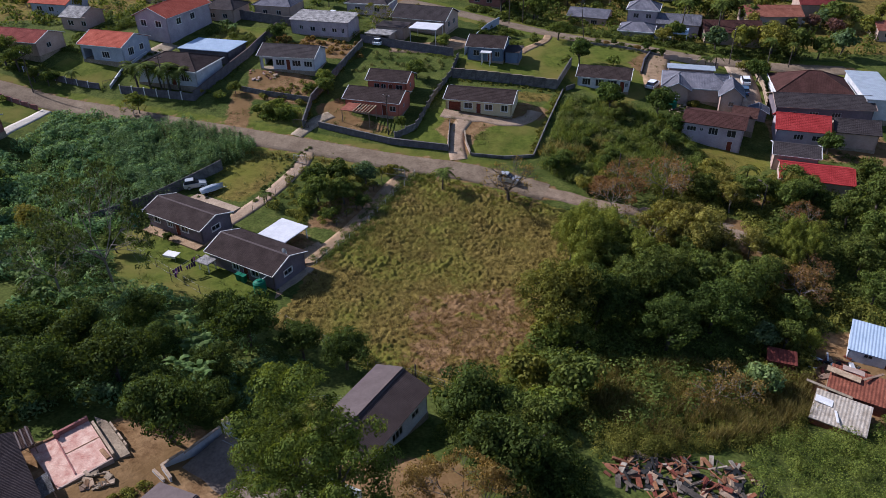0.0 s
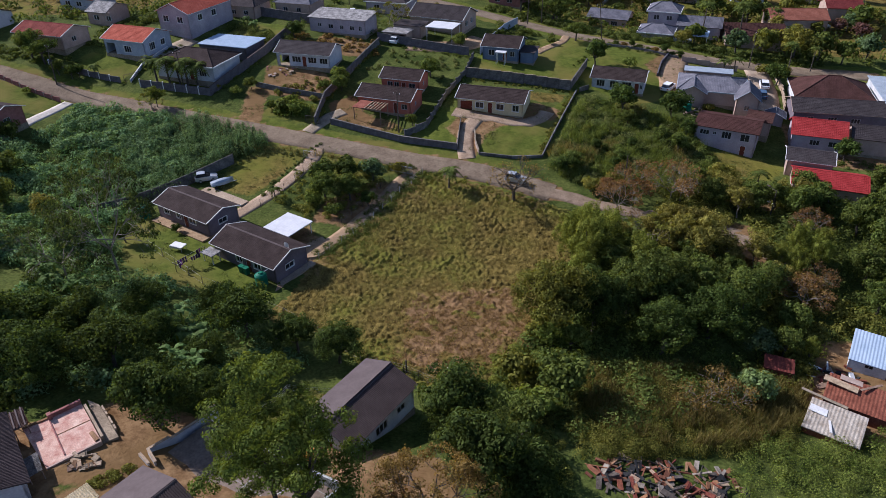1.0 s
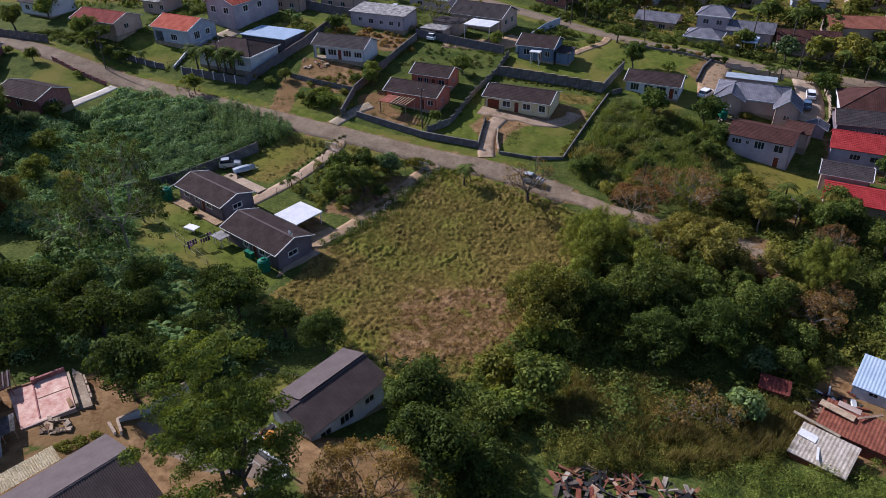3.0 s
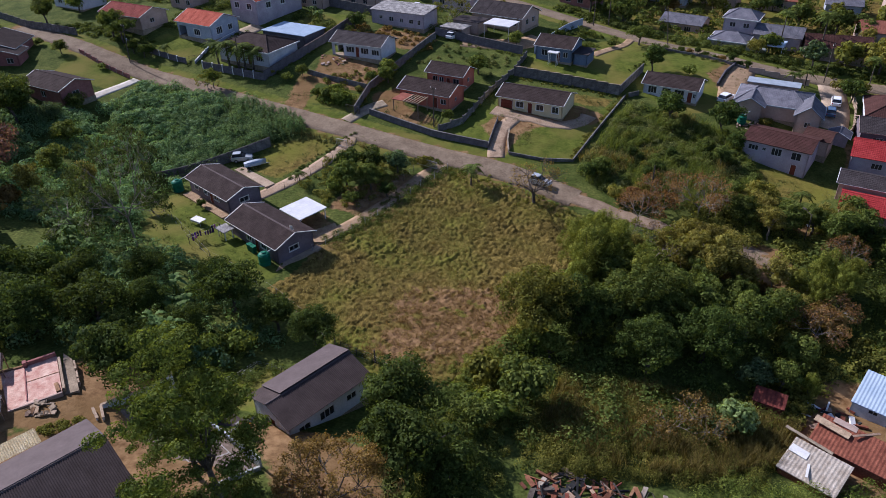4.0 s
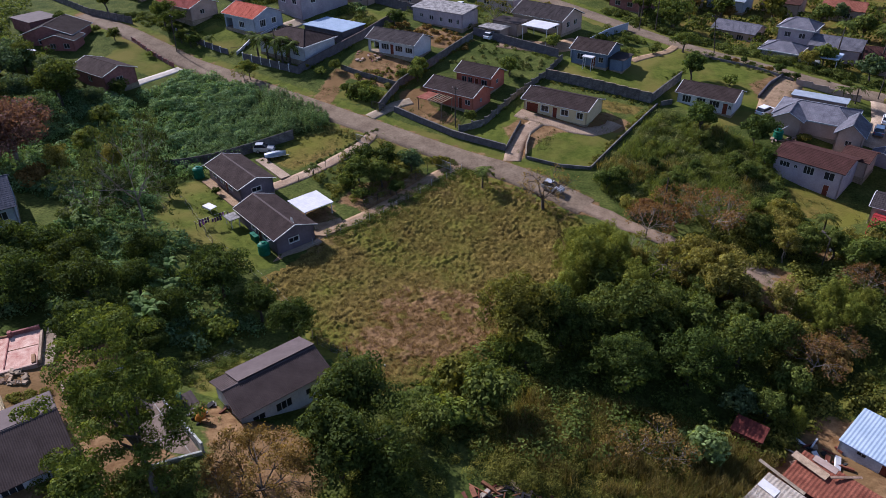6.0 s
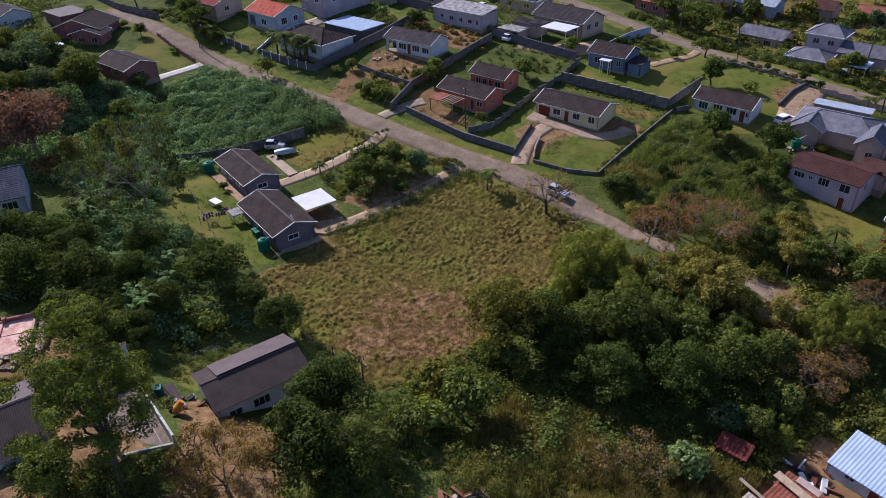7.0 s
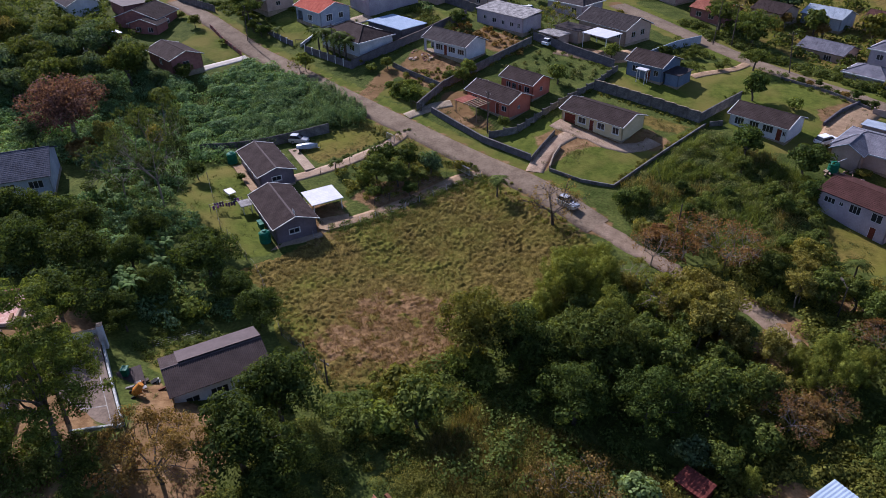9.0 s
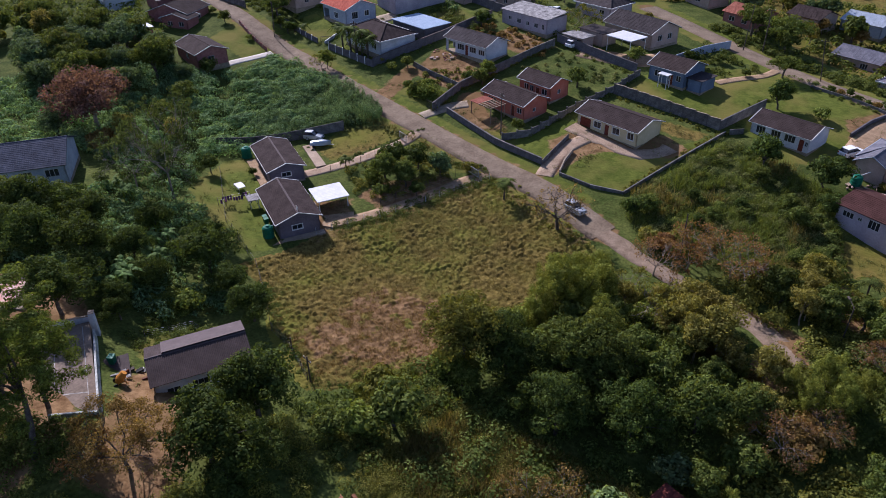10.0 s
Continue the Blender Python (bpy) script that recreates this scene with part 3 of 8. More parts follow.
def field_turf():
    """The field's lumpy turf: low rounded tussocks over the ground."""
    xs, ys = np.arange(-21, 21, 0.17), np.arange(51.5, 103, 0.17)
    X, Y = np.meshgrid(xs, ys)
    w = weight(FIELD, X, Y, 3.0)
    keep = w > 0.02
    dirt = weight(DIRT[3], X, Y, 4.0)
    ragged = np.array([noise.fractal((a * 0.45, b * 0.45, 31), 0.7, 2.0, 4) for a, b in zip(X.ravel(), Y.ravel())]).reshape(X.shape)
    dirt = np.clip(dirt * (1.0 + 1.1 * ragged), 0, 1)
    rough = np.zeros(X.shape)
    dome = np.zeros(X.shape)
    for j, i in zip(*np.nonzero(keep)):
        a, b = X[j, i], Y[j, i]
        wob = 0.25 * noise.noise((a * 1.7, b * 1.7, 3))
        d = noise.voronoi((a * 1.55 + wob, b * 1.55 - wob, 0.0))[0][0]
        tall = 0.75 + 0.7 * noise.noise((a * 0.22, b * 0.22, 8))
        dome[j, i] = max(0.0, 1 - (d / 0.62) ** 2) * max(0.15, tall) + 0.3 * noise.noise((a * 3.4, b * 3.4, 1))
        rough[j, i] = 0.12 * noise.noise((a * 0.35, b * 0.35, 0))
    Zs = lie(X, Y) + rough + (0.06 + 0.4 * dome * (1 - 0.35 * dirt)) * np.clip(w * 1.6, 0, 1) - 0.12 * (1 - np.clip(w * 3, 0, 1))
    num = -np.ones(X.shape, int)
    num[keep] = np.arange(keep.sum())
    full = keep[:-1, :-1] & keep[1:, :-1] & keep[:-1, 1:] & keep[1:, 1:]
    jj, ii = np.nonzero(full)
    faces = np.stack([num[jj, ii], num[jj, ii + 1], num[jj + 1, ii + 1], num[jj + 1, ii]], 1)
    me = bpy.data.meshes.new("field_turf")
    me.from_pydata(np.stack([X[keep], Y[keep], Zs[keep]], 1).tolist(), [], faces.tolist())
    edge = np.minimum(off_line(np.array([(-18.2, 75.5), (-12.2, 87), (-4.5, 101.5)]), X, Y), off_line(np.array([(-4.5, 101.5), (4, 99), (14, 95.5)]), X, Y))
    zone = np.zeros((*X.shape, 4), np.float32)
    zone[..., 0], zone[..., 3] = 1, 1
    zone[..., 2] = np.maximum(dirt * 0.8, np.clip((7 - edge) / 7, 0, 1) * 0.45)
    at = me.color_attributes.new("zone", "FLOAT_COLOR", "POINT")
    at.data.foreach_set("color", zone[keep].ravel())
    me.materials.append(M["ground"])
    me.polygons.foreach_set("use_smooth", [True] * len(me.polygons))
    tagged(new("field_turf", me), "lumpy dry yellow-brown turf of a vacant field", "grass", kind="stuff")


field_turf()


# ---- houses ----
def wall_run(bm, p, q, z0, z1, thick, holes, peak=None):
    """A wall from p to q (plan) in one shell, with openings (start, sill, width, height) cut right through, and a gable up to peak."""
    p, q = Vector((*p, 0)), Vector((*q, 0))
    d = q - p
    length = d.length
    d.normalize()
    n = Vector((-d.y, d.x, 0)) * thick
    xs = sorted({0.0, length, *(round(h[0], 3) for h in holes), *(round(h[0] + h[2], 3) for h in holes)})
    zs = sorted({z0, z1, *(round(h[1], 3) for h in holes), *(round(h[1] + h[3], 3) for h in holes)})
    zs = [z for z in zs if z0 <= z <= z1]
    solid = {}
    for i in range(len(xs) - 1):
        for j in range(len(zs) - 1):
            cx, cz = (xs[i] + xs[i + 1]) / 2, (zs[j] + zs[j + 1]) / 2
            solid[i, j] = not any(h[0] < cx < h[0] + h[2] and h[1] < cz < h[1] + h[3] for h in holes)
    made = {}

    def vert(i, j, side):
        if (i, j, side) not in made:
            made[i, j, side] = bm.verts.new(p + d * xs[i] + n * side + Vector((0, 0, zs[j])))
        return made[i, j, side]

    for (i, j), full in solid.items():
        if not full:
            continue
        for side in (0, 1):
            bm.faces.new((vert(i, j, side), vert(i + 1, j, side), vert(i + 1, j + 1, side), vert(i, j + 1, side)))
        for (di, dj, e) in ((-1, 0, ((i, j), (i, j + 1))), (1, 0, ((i + 1, j), (i + 1, j + 1))), (0, -1, ((i, j), (i + 1, j))), (0, 1, ((i, j + 1), (i + 1, j + 1)))):
            if not solid.get((i + di, j + dj), False) and not (peak and dj == 1 and j == len(zs) - 2):
                bm.faces.new((vert(*e[0], 0), vert(*e[1], 0), vert(*e[1], 1), vert(*e[0], 1)))
    if peak:
        top = len(zs) - 1
        tip = [bm.verts.new(p + d * (length / 2) + n * side + Vector((0, 0, peak))) for side in (0, 1)]
        for side in (0, 1):
            bm.faces.new([vert(i, top, side) for i in range(len(xs))] + [tip[side]])
        for i in (0, len(xs) - 1):
            bm.faces.new((vert(i, top, 0), vert(i, top, 1), tip[1], tip[0]))


def opening(house, p, q, thick, hole, kind, trim):
    """A window or door set into its opening."""
    p, q = Vector((*p, 0)), Vector((*q, 0))
    d = (q - p).normalized()
    n = Vector((-d.y, d.x, 0))
    s, sill, w, h = hole
    base = p + d * s + n * (thick * 0.45)
    M4 = Matrix.Translation(base + Vector((0, 0, sill))) @ Matrix.Rotation(math.atan2(d.y, d.x), 4, "Z")
    bm = bmesh.new()
    if kind == "window":
        t = 0.055
        n_panes = max(2, round(w / 0.6))
        step = (w - t) / n_panes
        wall_run(bm, (0, -0.08), (w, -0.08), 0, h, 0.13, [(t + step * i, t, step - t, h - 2 * t) for i in range(n_panes)])
        bmesh.ops.recalc_face_normals(bm, faces=bm.faces)
        fr = part("window", bm, M["frame"], house, "white framed window")
        fr.matrix_basis = M4
        if trim:
            e = 0.09
            y0 = -thick * 0.45 - 0.05
            bm = bmesh.new()
            wall_run(bm, (-e, y0), (w + e, y0), -e, h + e, 0.06, [(e, 0, w, h)])
            bmesh.ops.recalc_face_normals(bm, faces=bm.faces)
            part("window_surround", bm, M["white"], fr, "white plaster surround")
        bm = bmesh.new()
        box(bm, t, w - t, 0.0, 0.012, t, h - t)
        part("pane", bm, M["glass"], fr, "dark glass pane")
    elif kind in ("door", "garage"):
        box(bm, 0.05, w - 0.05, -0.02, 0.04, 0, h - 0.05)
        step = 0.5 if kind == "garage" else 0.6
        for i in range(int(h / step)):
            box(bm, 0.14, w - 0.14, -0.045, -0.02, 0.12 + i * step, 0.12 + i * step + step * 0.72)
        dr = part("door", bm, M["door"], house, "red-brown door")
        dr.matrix_basis = M4
        bm = bmesh.new()
        box(bm, -0.02, 0.05, -0.06, 0.08, 0, h)
        box(bm, w - 0.05, w + 0.02, -0.06, 0.08, 0, h)
        box(bm, 0.05, w - 0.05, -0.06, 0.08, h - 0.05, h + 0.02)
        part("door_frame", bm, M["white"], dr)
        bm = bmesh.new()
        bar(bm, (w - 0.18, -0.09, 1.0), (w - 0.18, -0.03, 1.0), 0.035)
        part("handle", bm, M["steel"], dr)


def house_walls(house, hl, hw, low, high, mat, gables, openings, thick=0.22, gable_mat=None, trim=False, ridge=None):
    """Four walls round a plan of half sizes hl, hw, with gables up to the ridge where asked."""
    runs = {"s": ((-hl, -hw), (hl, -hw)), "e": ((hl, -hw), (hl, hw)), "n": ((hl, hw), (-hl, hw)), "w": ((-hl, hw), (-hl, -hw))}
    for side, (p, q) in runs.items():
        bm = bmesh.new()
        holes = [o for o in openings if o[0] == side]
        wall_run(bm, p, q, low, high, thick, [o[2:6] for o in holes], ridge if side in gables else None)
        bmesh.ops.recalc_face_normals(bm, faces=bm.faces)
        part("wall", bm, gable_mat if (gable_mat and side in gables) else mat, house)
        for o in holes:
            if o[1] != "void":
                opening(house, p, q, thick, o[2:6], o[1], trim)
    bm = bmesh.new()
    box(bm, -hl - 0.06, hl + 0.06, -hw - 0.06, hw + 0.06, low - 0.25, max(low, 0) + 0.02)
    part("plinth", bm, M["concrete"], house)


def corrugated(bm, x0, x1, a, b, pitch=0.2, depth=0.05):
    """A corrugated sheet: ribs run from the low line a=(y, z) to the high line b=(y, z)."""
    n = max(4, int((x1 - x0) / pitch) * 2)
    lo, hi = [], []
    for i in range(n + 1):
        x = x0 + (x1 - x0) * i / n
        dz = depth if i % 2 else 0.0
        lo.append(bm.verts.new((x, a[0], a[1] + dz)))
        hi.append(bm.verts.new((x, b[0], b[1] + dz)))
    for i in range(n):
        bm.faces.new((lo[i], lo[i + 1], hi[i + 1], hi[i]))


def gable_roof(house, L, w, zr, ze, mat, thick=0.11, trim=M["white"], caps=None, ribs=False, sides="sn", low_n=None, skirt=True):
    """Two slopes with thickness, ridge caps, barge boards and fascias."""
    hl = L / 2
    for sgn in (-1, 1):
        ylow, zlow = sgn * w, ze
        run = math.hypot(w, zr - ze)
        up = math.atan2(zr - ze, w)
        if ribs:
            bm = bmesh.new()
            n = int(L / 0.17) * 2
            rows = []
            for top in (0, 1):
                row = []
                for i in range(n + 1):
                    x = -hl + L * i / n
                    row.append(bm.verts.new((x, top * run, (0.045 if i % 2 else 0.0))))
                rows.append(row)
            for i in range(n):
                bm.faces.new((rows[0][i], rows[0][i + 1], rows[1][i + 1], rows[1][i]))
            box(bm, -hl, hl, 0, run, -0.06, -0.02)
        else:
            # long courses, each lapping the one below
            bm = bmesh.new()
            rows = max(6, int(run / 0.36))
            top = []
            for i in range(rows):
                top += [(-hl, run * i / rows, 0.03), (-hl, run * (i + 1) / rows, 0.004)]
            prism(bm, top + [(-hl, run, -thick), (-hl, 0, -thick)], (L, 0, 0))
            bmesh.ops.recalc_face_normals(bm, faces=bm.faces)
        turn = 0 if sgn < 0 else 180
        ob = part("roof_slope", bm, mat, house)
        ob.matrix_basis = pose(0, ylow, zlow, 0, 0, turn) @ pose(0, 0, 0, math.degrees(up), 0, 0)
    bm = bmesh.new()
    n = max(6, int(L / 0.45))
    edge = []
    for i in range(n):
        edge += [(-hl + L * i / n, 0.075), (-hl + L * (i + 1) / n, 0.05)]
    for sgn in (-1, 1):
        lo = [bm.verts.new((px, sgn * 0.15, zr - 0.03)) for px, pz in edge]
        hi = [bm.verts.new((px, sgn * 0.07, zr + pz)) for px, pz in edge]
        for i in range(len(edge) - 1):
            bm.faces.new((lo[i], lo[i + 1], hi[i + 1], hi[i]))
        if sgn < 0:
            first = hi
    for i in range(len(edge) - 1):
        bm.faces.new((first[i], first[i + 1], hi[i + 1], hi[i]))
    bmesh.ops.recalc_face_normals(bm, faces=bm.faces)
    part("ridge_cap", bm, caps or mat, house)
    if trim:
        for e in (-1, 1):
            bm = bmesh.new()
            x = e * hl
            for sgn in (-1, 1):
                prism(bm, [(x - 0.03, sgn * (w + 0.03), ze + 0.06), (x - 0.03, 0, zr + 0.06), (x - 0.03, 0, zr - 0.05), (x - 0.03, sgn * (w + 0.03), ze - 0.05)], (0.09 * e + 0.03 * (1 - e) * 0, 0, 0))
            bmesh.ops.recalc_face_normals(bm, faces=bm.faces)
            part("barge_board", bm, trim, house, "white painted board")
        for sgn in (-1, 1):
            bm = bmesh.new()
            box(bm, -hl, hl, sgn * w - 0.06, sgn * w + 0.05, ze - 0.11, ze - 0.03)
            part("gutter", bm, trim, house, "white gutter")


def gable_house(x, y, head, L, w, zr, ze, low, wall, roof, label, openings=(), trim=M["white"], caps=None, ribs=False, over=0.35, side=0.45, gable_mat=None, window_trim=False, category="house"):
    """low: the floor's height. zr, ze: ridge and eave. openings: (side, kind, start, sill, width, height)."""
    h = holder("house", pose(x, y, low, 0, 0, head), label, category)
    hl, hw = L / 2 - over, w - side
    zr, ze = zr - low, ze - low
    high = ze + (zr - ze) * (w - hw) / w - 0.13
    dip = min(0.0, min(gz(x + a * math.cos(radians(head)) - b * math.sin(radians(head)), y + a * math.sin(radians(head)) + b * math.cos(radians(head))) for a in (-hl, hl) for b in (-hw, hw)) - low) - 0.3
    house_walls(h, hl, hw, dip, high, wall, "ew", openings, gable_mat=gable_mat, trim=window_trim, ridge=zr - 0.16)
    gable_roof(h, L, w, zr, ze, roof, trim=trim, caps=caps, ribs=ribs)
    return h


def hip_roof(house, L, w, zr, ze, cut, mat, trim=M["white"], x0=0.0, y0=0.0, turn=0):
    """Four slopes; cut: how far the ridge stops short of each end."""
    hl = L / 2
    bm = bmesh.new()
    c = [(-hl, -w, ze), (hl, -w, ze), (hl, w, ze), (-hl, w, ze)]
    r = [(-hl + cut, 0, zr), (hl - cut, 0, zr)]
    v = [bm.verts.new(p) for p in c + r]
    for f in ((0, 1, 5, 4), (1, 2, 5), (2, 3, 4, 5), (3, 0, 4), (0, 3, 2, 1)):
        bm.faces.new([v[i] for i in f])
    bmesh.ops.recalc_face_normals(bm, faces=bm.faces)
    ob = part("roof", bm, mat, house)
    ob.matrix_basis = pose(x0, y0, 0, 0, 0, turn)
    bm = bmesh.new()
    for a, b in ((c[0], r[0]), (c[3], r[0]), (c[1], r[1]), (c[2], r[1]), (r[0], r[1])):
        bar(bm, Vector(a) + Vector((0, 0, 0.03)), Vector(b) + Vector((0, 0, 0.03)), 0.09, 6)
    cp = part("ridge_cap", bm, mat, house)
    cp.matrix_basis = ob.matrix_basis
    if trim:
        bm = bmesh.new()
        for x1, x2, y1, y2 in ((-hl - .05, hl + .05, -w - .06, -w + .06), (-hl - .05, hl + .05, w - .06, w + .06), (-hl - .06, -hl + .06, -w, w), (hl - .06, hl + .06, -w, w)):
            box(bm, x1, x2, y1, y2, ze - 0.18, ze + 0.03)
        g = part("gutter", bm, trim, house, "white gutter")
        g.matrix_basis = ob.matrix_basis


def hip_house(x, y, head, L, w, zr, ze, low, wall, roof, label, cut=None, openings=(), trim=M["white"], window_trim=False, over=0.45):
    h = holder("house", pose(x, y, low, 0, 0, head), label, "house")
    zr, ze = zr - low, ze - low
    house_walls(h, L / 2 - over, w - over, -1.0, ze - 0.02, wall, "", openings, trim=window_trim)
    hip_roof(h, L, w, zr, ze, w if cut is None else cut, roof, trim)
    return h


def flat_house(x, y, head, L, w, top, low, wall, roof, label, openings=(), over=0.3, fall=0.0, category="house", ribs=False, trim=None):
    """A flat or lean-to roof of sheets over plain walls; fall: how much lower the south side is."""
    h = holder("house", pose(x, y, low, 0, 0, head), label, category)
    t = top - low
    house_walls(h, L / 2 - over, w - over, -0.8, t - fall - 0.1, wall, "", openings)
    bm = bmesh.new()
    run = math.hypot(2 * w, fall)
    if ribs:
        corrugated(bm, -L / 2, L / 2, (0, 0.02), (run, 0.02), 0.35, 0.035)
    box(bm, -L / 2, L / 2, 0, run, -0.1, 0)
    r = part("roof", bm, roof, h)
    r.matrix_basis = pose(0, -w, t - fall) @ pose(0, 0, 0, math.degrees(math.atan2(fall, 2 * w)), 0, 0)
    if trim:
        bm = bmesh.new()
        box(bm, -L / 2 - .03, L / 2 + .03, -w - .05, -w + .03, t - fall - .2, t - fall + .03)
        part("gutter", bm, trim, h)
    return h


def shelter(x, y, head, L, w, top, low, roof, label, legs=4, category="carport"):
    """A roof on posts."""
    h = holder("carport", pose(x, y, low, 0, 0, head), label, category)
    bm = bmesh.new()
    corrugated(bm, -L / 2, L / 2, (-w, top - low + 0.01), (w, top - low + 0.01), 0.45, 0.012)
    box(bm, -L / 2, L / 2, -w, w, top - low - 0.1, top - low)
    part("roof", bm, roof, h)
    bm = bmesh.new()
    for s in (-1, 1):
        box(bm, -L / 2, L / 2, s * (w - 0.3) - 0.04, s * (w - 0.3) + 0.04, top - low - 0.25, top - low - 0.1)
    part("beam", bm, M["white"], h)
    for sx in (-1, 1):
        for sy in (-1, 1):
            bm = bmesh.new()
            box(bm, sx * (L / 2 - 0.25) - 0.05, sx * (L / 2 - 0.25) + 0.05, sy * (w - 0.3) - 0.05, sy * (w - 0.3) + 0.05, -0.6, top - low - 0.1)
            part("post", bm, M["white"], h)
    return h


# ---- the houses ----
WIN = 0.9
# the pair below the street
# Both bungalows' wall colour already holds the shade of their fronts.
gable_house(-36.79, 88.19, -31.4, 11.83, 3.2, 6.96, 5.9, 3.5, M["wall_lilac_shaded"], M["tile_brown"], "lilac bungalow with shade-darkened walls and a dark brown tiled gable roof",
            [("s", "window", 4.2, 1.0, 1.0, 1.0), ("s", "door", 5.7, 0.0, 0.9, 2.0), ("s", "window", 7.0, 1.0, 1.4, 1.0), ("s", "window", 1.4, 1.0, 1.2, 1.0), ("e", "window", 1.9, 1.05, 1.5, 0.75),
             ("n", "window", 3, 1.0, 1.4, 1.0), ("n", "window", 7, 1.0, 1.4, 1.0)], window_trim=True, caps=M["sheet_pink"])
gable_house(-24.85, 78.04, -31.4, 12.11, 3.4, 6.54, 5.3, 2.8, M["wall_lilac_shaded"], M["tile_brown"], "lilac bungalow with shade-darkened walls, a brown tiled roof and a dish",
            [("s", "window", 4.2, 1.0, 1.1, 1.0), ("s", "door", 6.0, 0.0, 0.9, 2.0), ("s", "window", 7.5, 1.0, 1.3, 1.0), ("e", "window", 1.9, 1.0, 1.5, 0.75), ("n", "window", 3, 1.0, 1.4, 1.0)], window_trim=True, caps=M["sheet_pink"])
shelter(-22.4, 84.2, -31.4, 4.9, 2.5, 4.85, 2.7, M["sheet_white"], "white sheet-roofed carport on white posts beside the bungalow")
shelter(-31.3, 77.06, -31.4, 2.2, 0.9, 4.75, 2.8, M["sheet_old"], "small sheet-roofed porch at a bungalow's corner", category="porch")
# along the street
gable_house(7.86, 124.45, -16.0, 13.02, 3.75, 10.58, 9.33, 6.75, M["wall_cream"], M["tile_brown"], "cream bungalow with a long brown tiled roof",
            [("s", "garage", 0.5, 0.0, 2.4, 2.05), ("s", "window", 3.5, 0.9, 1.5, 1.1), ("s", "door", 5.75, 0.0, 0.9, 2.05), ("s", "window", 7.4, 0.9, 1.4, 1.1), ("s", "window", 10.4, 0.85, 1.2, 1.2), ("n", "window", 4, 0.9, 1.4, 1.1)], window_trim=True)
gable_house(-11.53, 123.53, -18.4, 11.2, 3.3, 11.3, 9.95, 7.3, M["wall_coral"], M["tile_brown"], "coral-painted house with a brown tiled roof",
            [("s", "door", 7.2, 0.0, 0.9, 2.0), ("s", "window", 8.7, 0.9, 1.2, 1.0), ("s", "window", 1.2, 0.8, 2.0, 1.2), ("e", "window", 2.2, 1.0, 0.7, 0.7)])
gable_house(-9.3, 130.6, -17.0, 8.4, 2.9, 12.3, 11.0, 8.3, M["wall_coral"], M["tile_brown"], "coral-painted rear cottage with a brown tiled roof",
            [("s", "window", 1.2, 0.9, 1.1, 1.1), ("s", "window", 2.6, 0.9, 1.0, 1.1), ("s", "door", 4.1, 0.0, 0.9, 2.0), ("s", "window", 5.6, 0.9, 1.3, 1.1), ("e", "window", 2.0, 1.0, 0.8, 0.8)])
gable_house(32.95, 135.27, -18.2, 10.6, 3.5, 10.62, 9.32, 6.8, M["wall_white"], M["tile_brown"], "white bungalow with a brown tiled roof",
            [("s", "window", 0.9, 0.8, 1.6, 1.3), ("s", "window", 3.5, 0.7, 1.6, 1.4), ("s", "window", 5.8, 0.9, 1.8, 1.2), ("s", "door", 8.2, 0, 0.9, 2.0), ("s", "window", 9.2, 1.0, 0.6, 0.8)], window_trim=False)
gable_house(-29.6, 140.13, -13.2, 12.3, 3.6, 14.79, 13.3, 10.6, M["wall_white"], M["tile_dark"], "white bungalow with a dark tiled roof and open porch",
            [("s", "void", 0.6, 0.0, 2.2, 2.1), ("s", "window", 3.4, 0.8, 1.9, 1.2), ("s", "door", 5.6, 0.0, 0.9, 2.1), ("s", "window", 6.9, 0.8, 1.8, 1.2), ("s", "window", 9.4, 0.8, 1.7, 1.1), ("w", "void", 4.2, 0, 1.8, 2.1)])
gable_house(-66.39, 143.75, -18.9, 10.95, 4.5, 17.12, 15.4, 12.3, M["wall_pale"], M["tile_orange"], "pale blue house with a bright orange tiled roof",
            [("s", "void", 0.5, 0.0, 2.2, 2.2), ("s", "window", 5.0, 0.6, 1.8, 1.3), ("e", "window", 1.6, 0.9, 1.6, 1.5), ("e", "window", 5.0, 1.1, 1.2, 1.2)], window_trim=True)
gable_house(-58.2, 157.5, 68.0, 15.0, 4.6, 20.0, 18.1, 12.8, M["wall_lilac"], M["tile_orange"], "two-storey pale house with an orange tiled roof",
            [("w", "window", 1.3, 3.2, 1.5, 1.3), ("w", "window", 5.2, 3.2, 1.5, 1.3), ("s", "window", 3.0, 3.2, 1.4, 1.3), ("s", "window", 7.5, 3.2, 1.4, 1.3)], window_trim=True)
gable_house(-86.18, 146.79, -17.2, 13.46, 4.2, 17.24, 15.8, 13.0, M["wall_peach"], M["tile_crimson"], "peach bungalow with a dull red tiled roof", [("e", "window", 2.6, 1.0, 1.2, 1.0)], window_trim=False)
gable_house(-81.82, 112.11, -17.9, 11.7, 3.8, 12.62, 11.3, 8.4, M["brick"], M["tile_brown"], "red brick house with a brown tiled roof", [("e", "window", 2.4, 0.9, 1.4, 1.2), ("s", "window", 5, 0.9, 1.4, 1.2)])
gable_house(-3.04, 164.15, -22.2, 13.66, 4.6, 16.13, 14.17, 11.3, M["wall_peach"], M["tile_dark"], "large house with a dark tiled roof and brick base",
            [("e", "window", 2.0, 1.0, 1.3, 1.2), ("e", "window", 5.0, 1.0, 1.3, 1.2), ("s", "window", 10, 1.0, 1.6, 1.2)], window_trim=False)
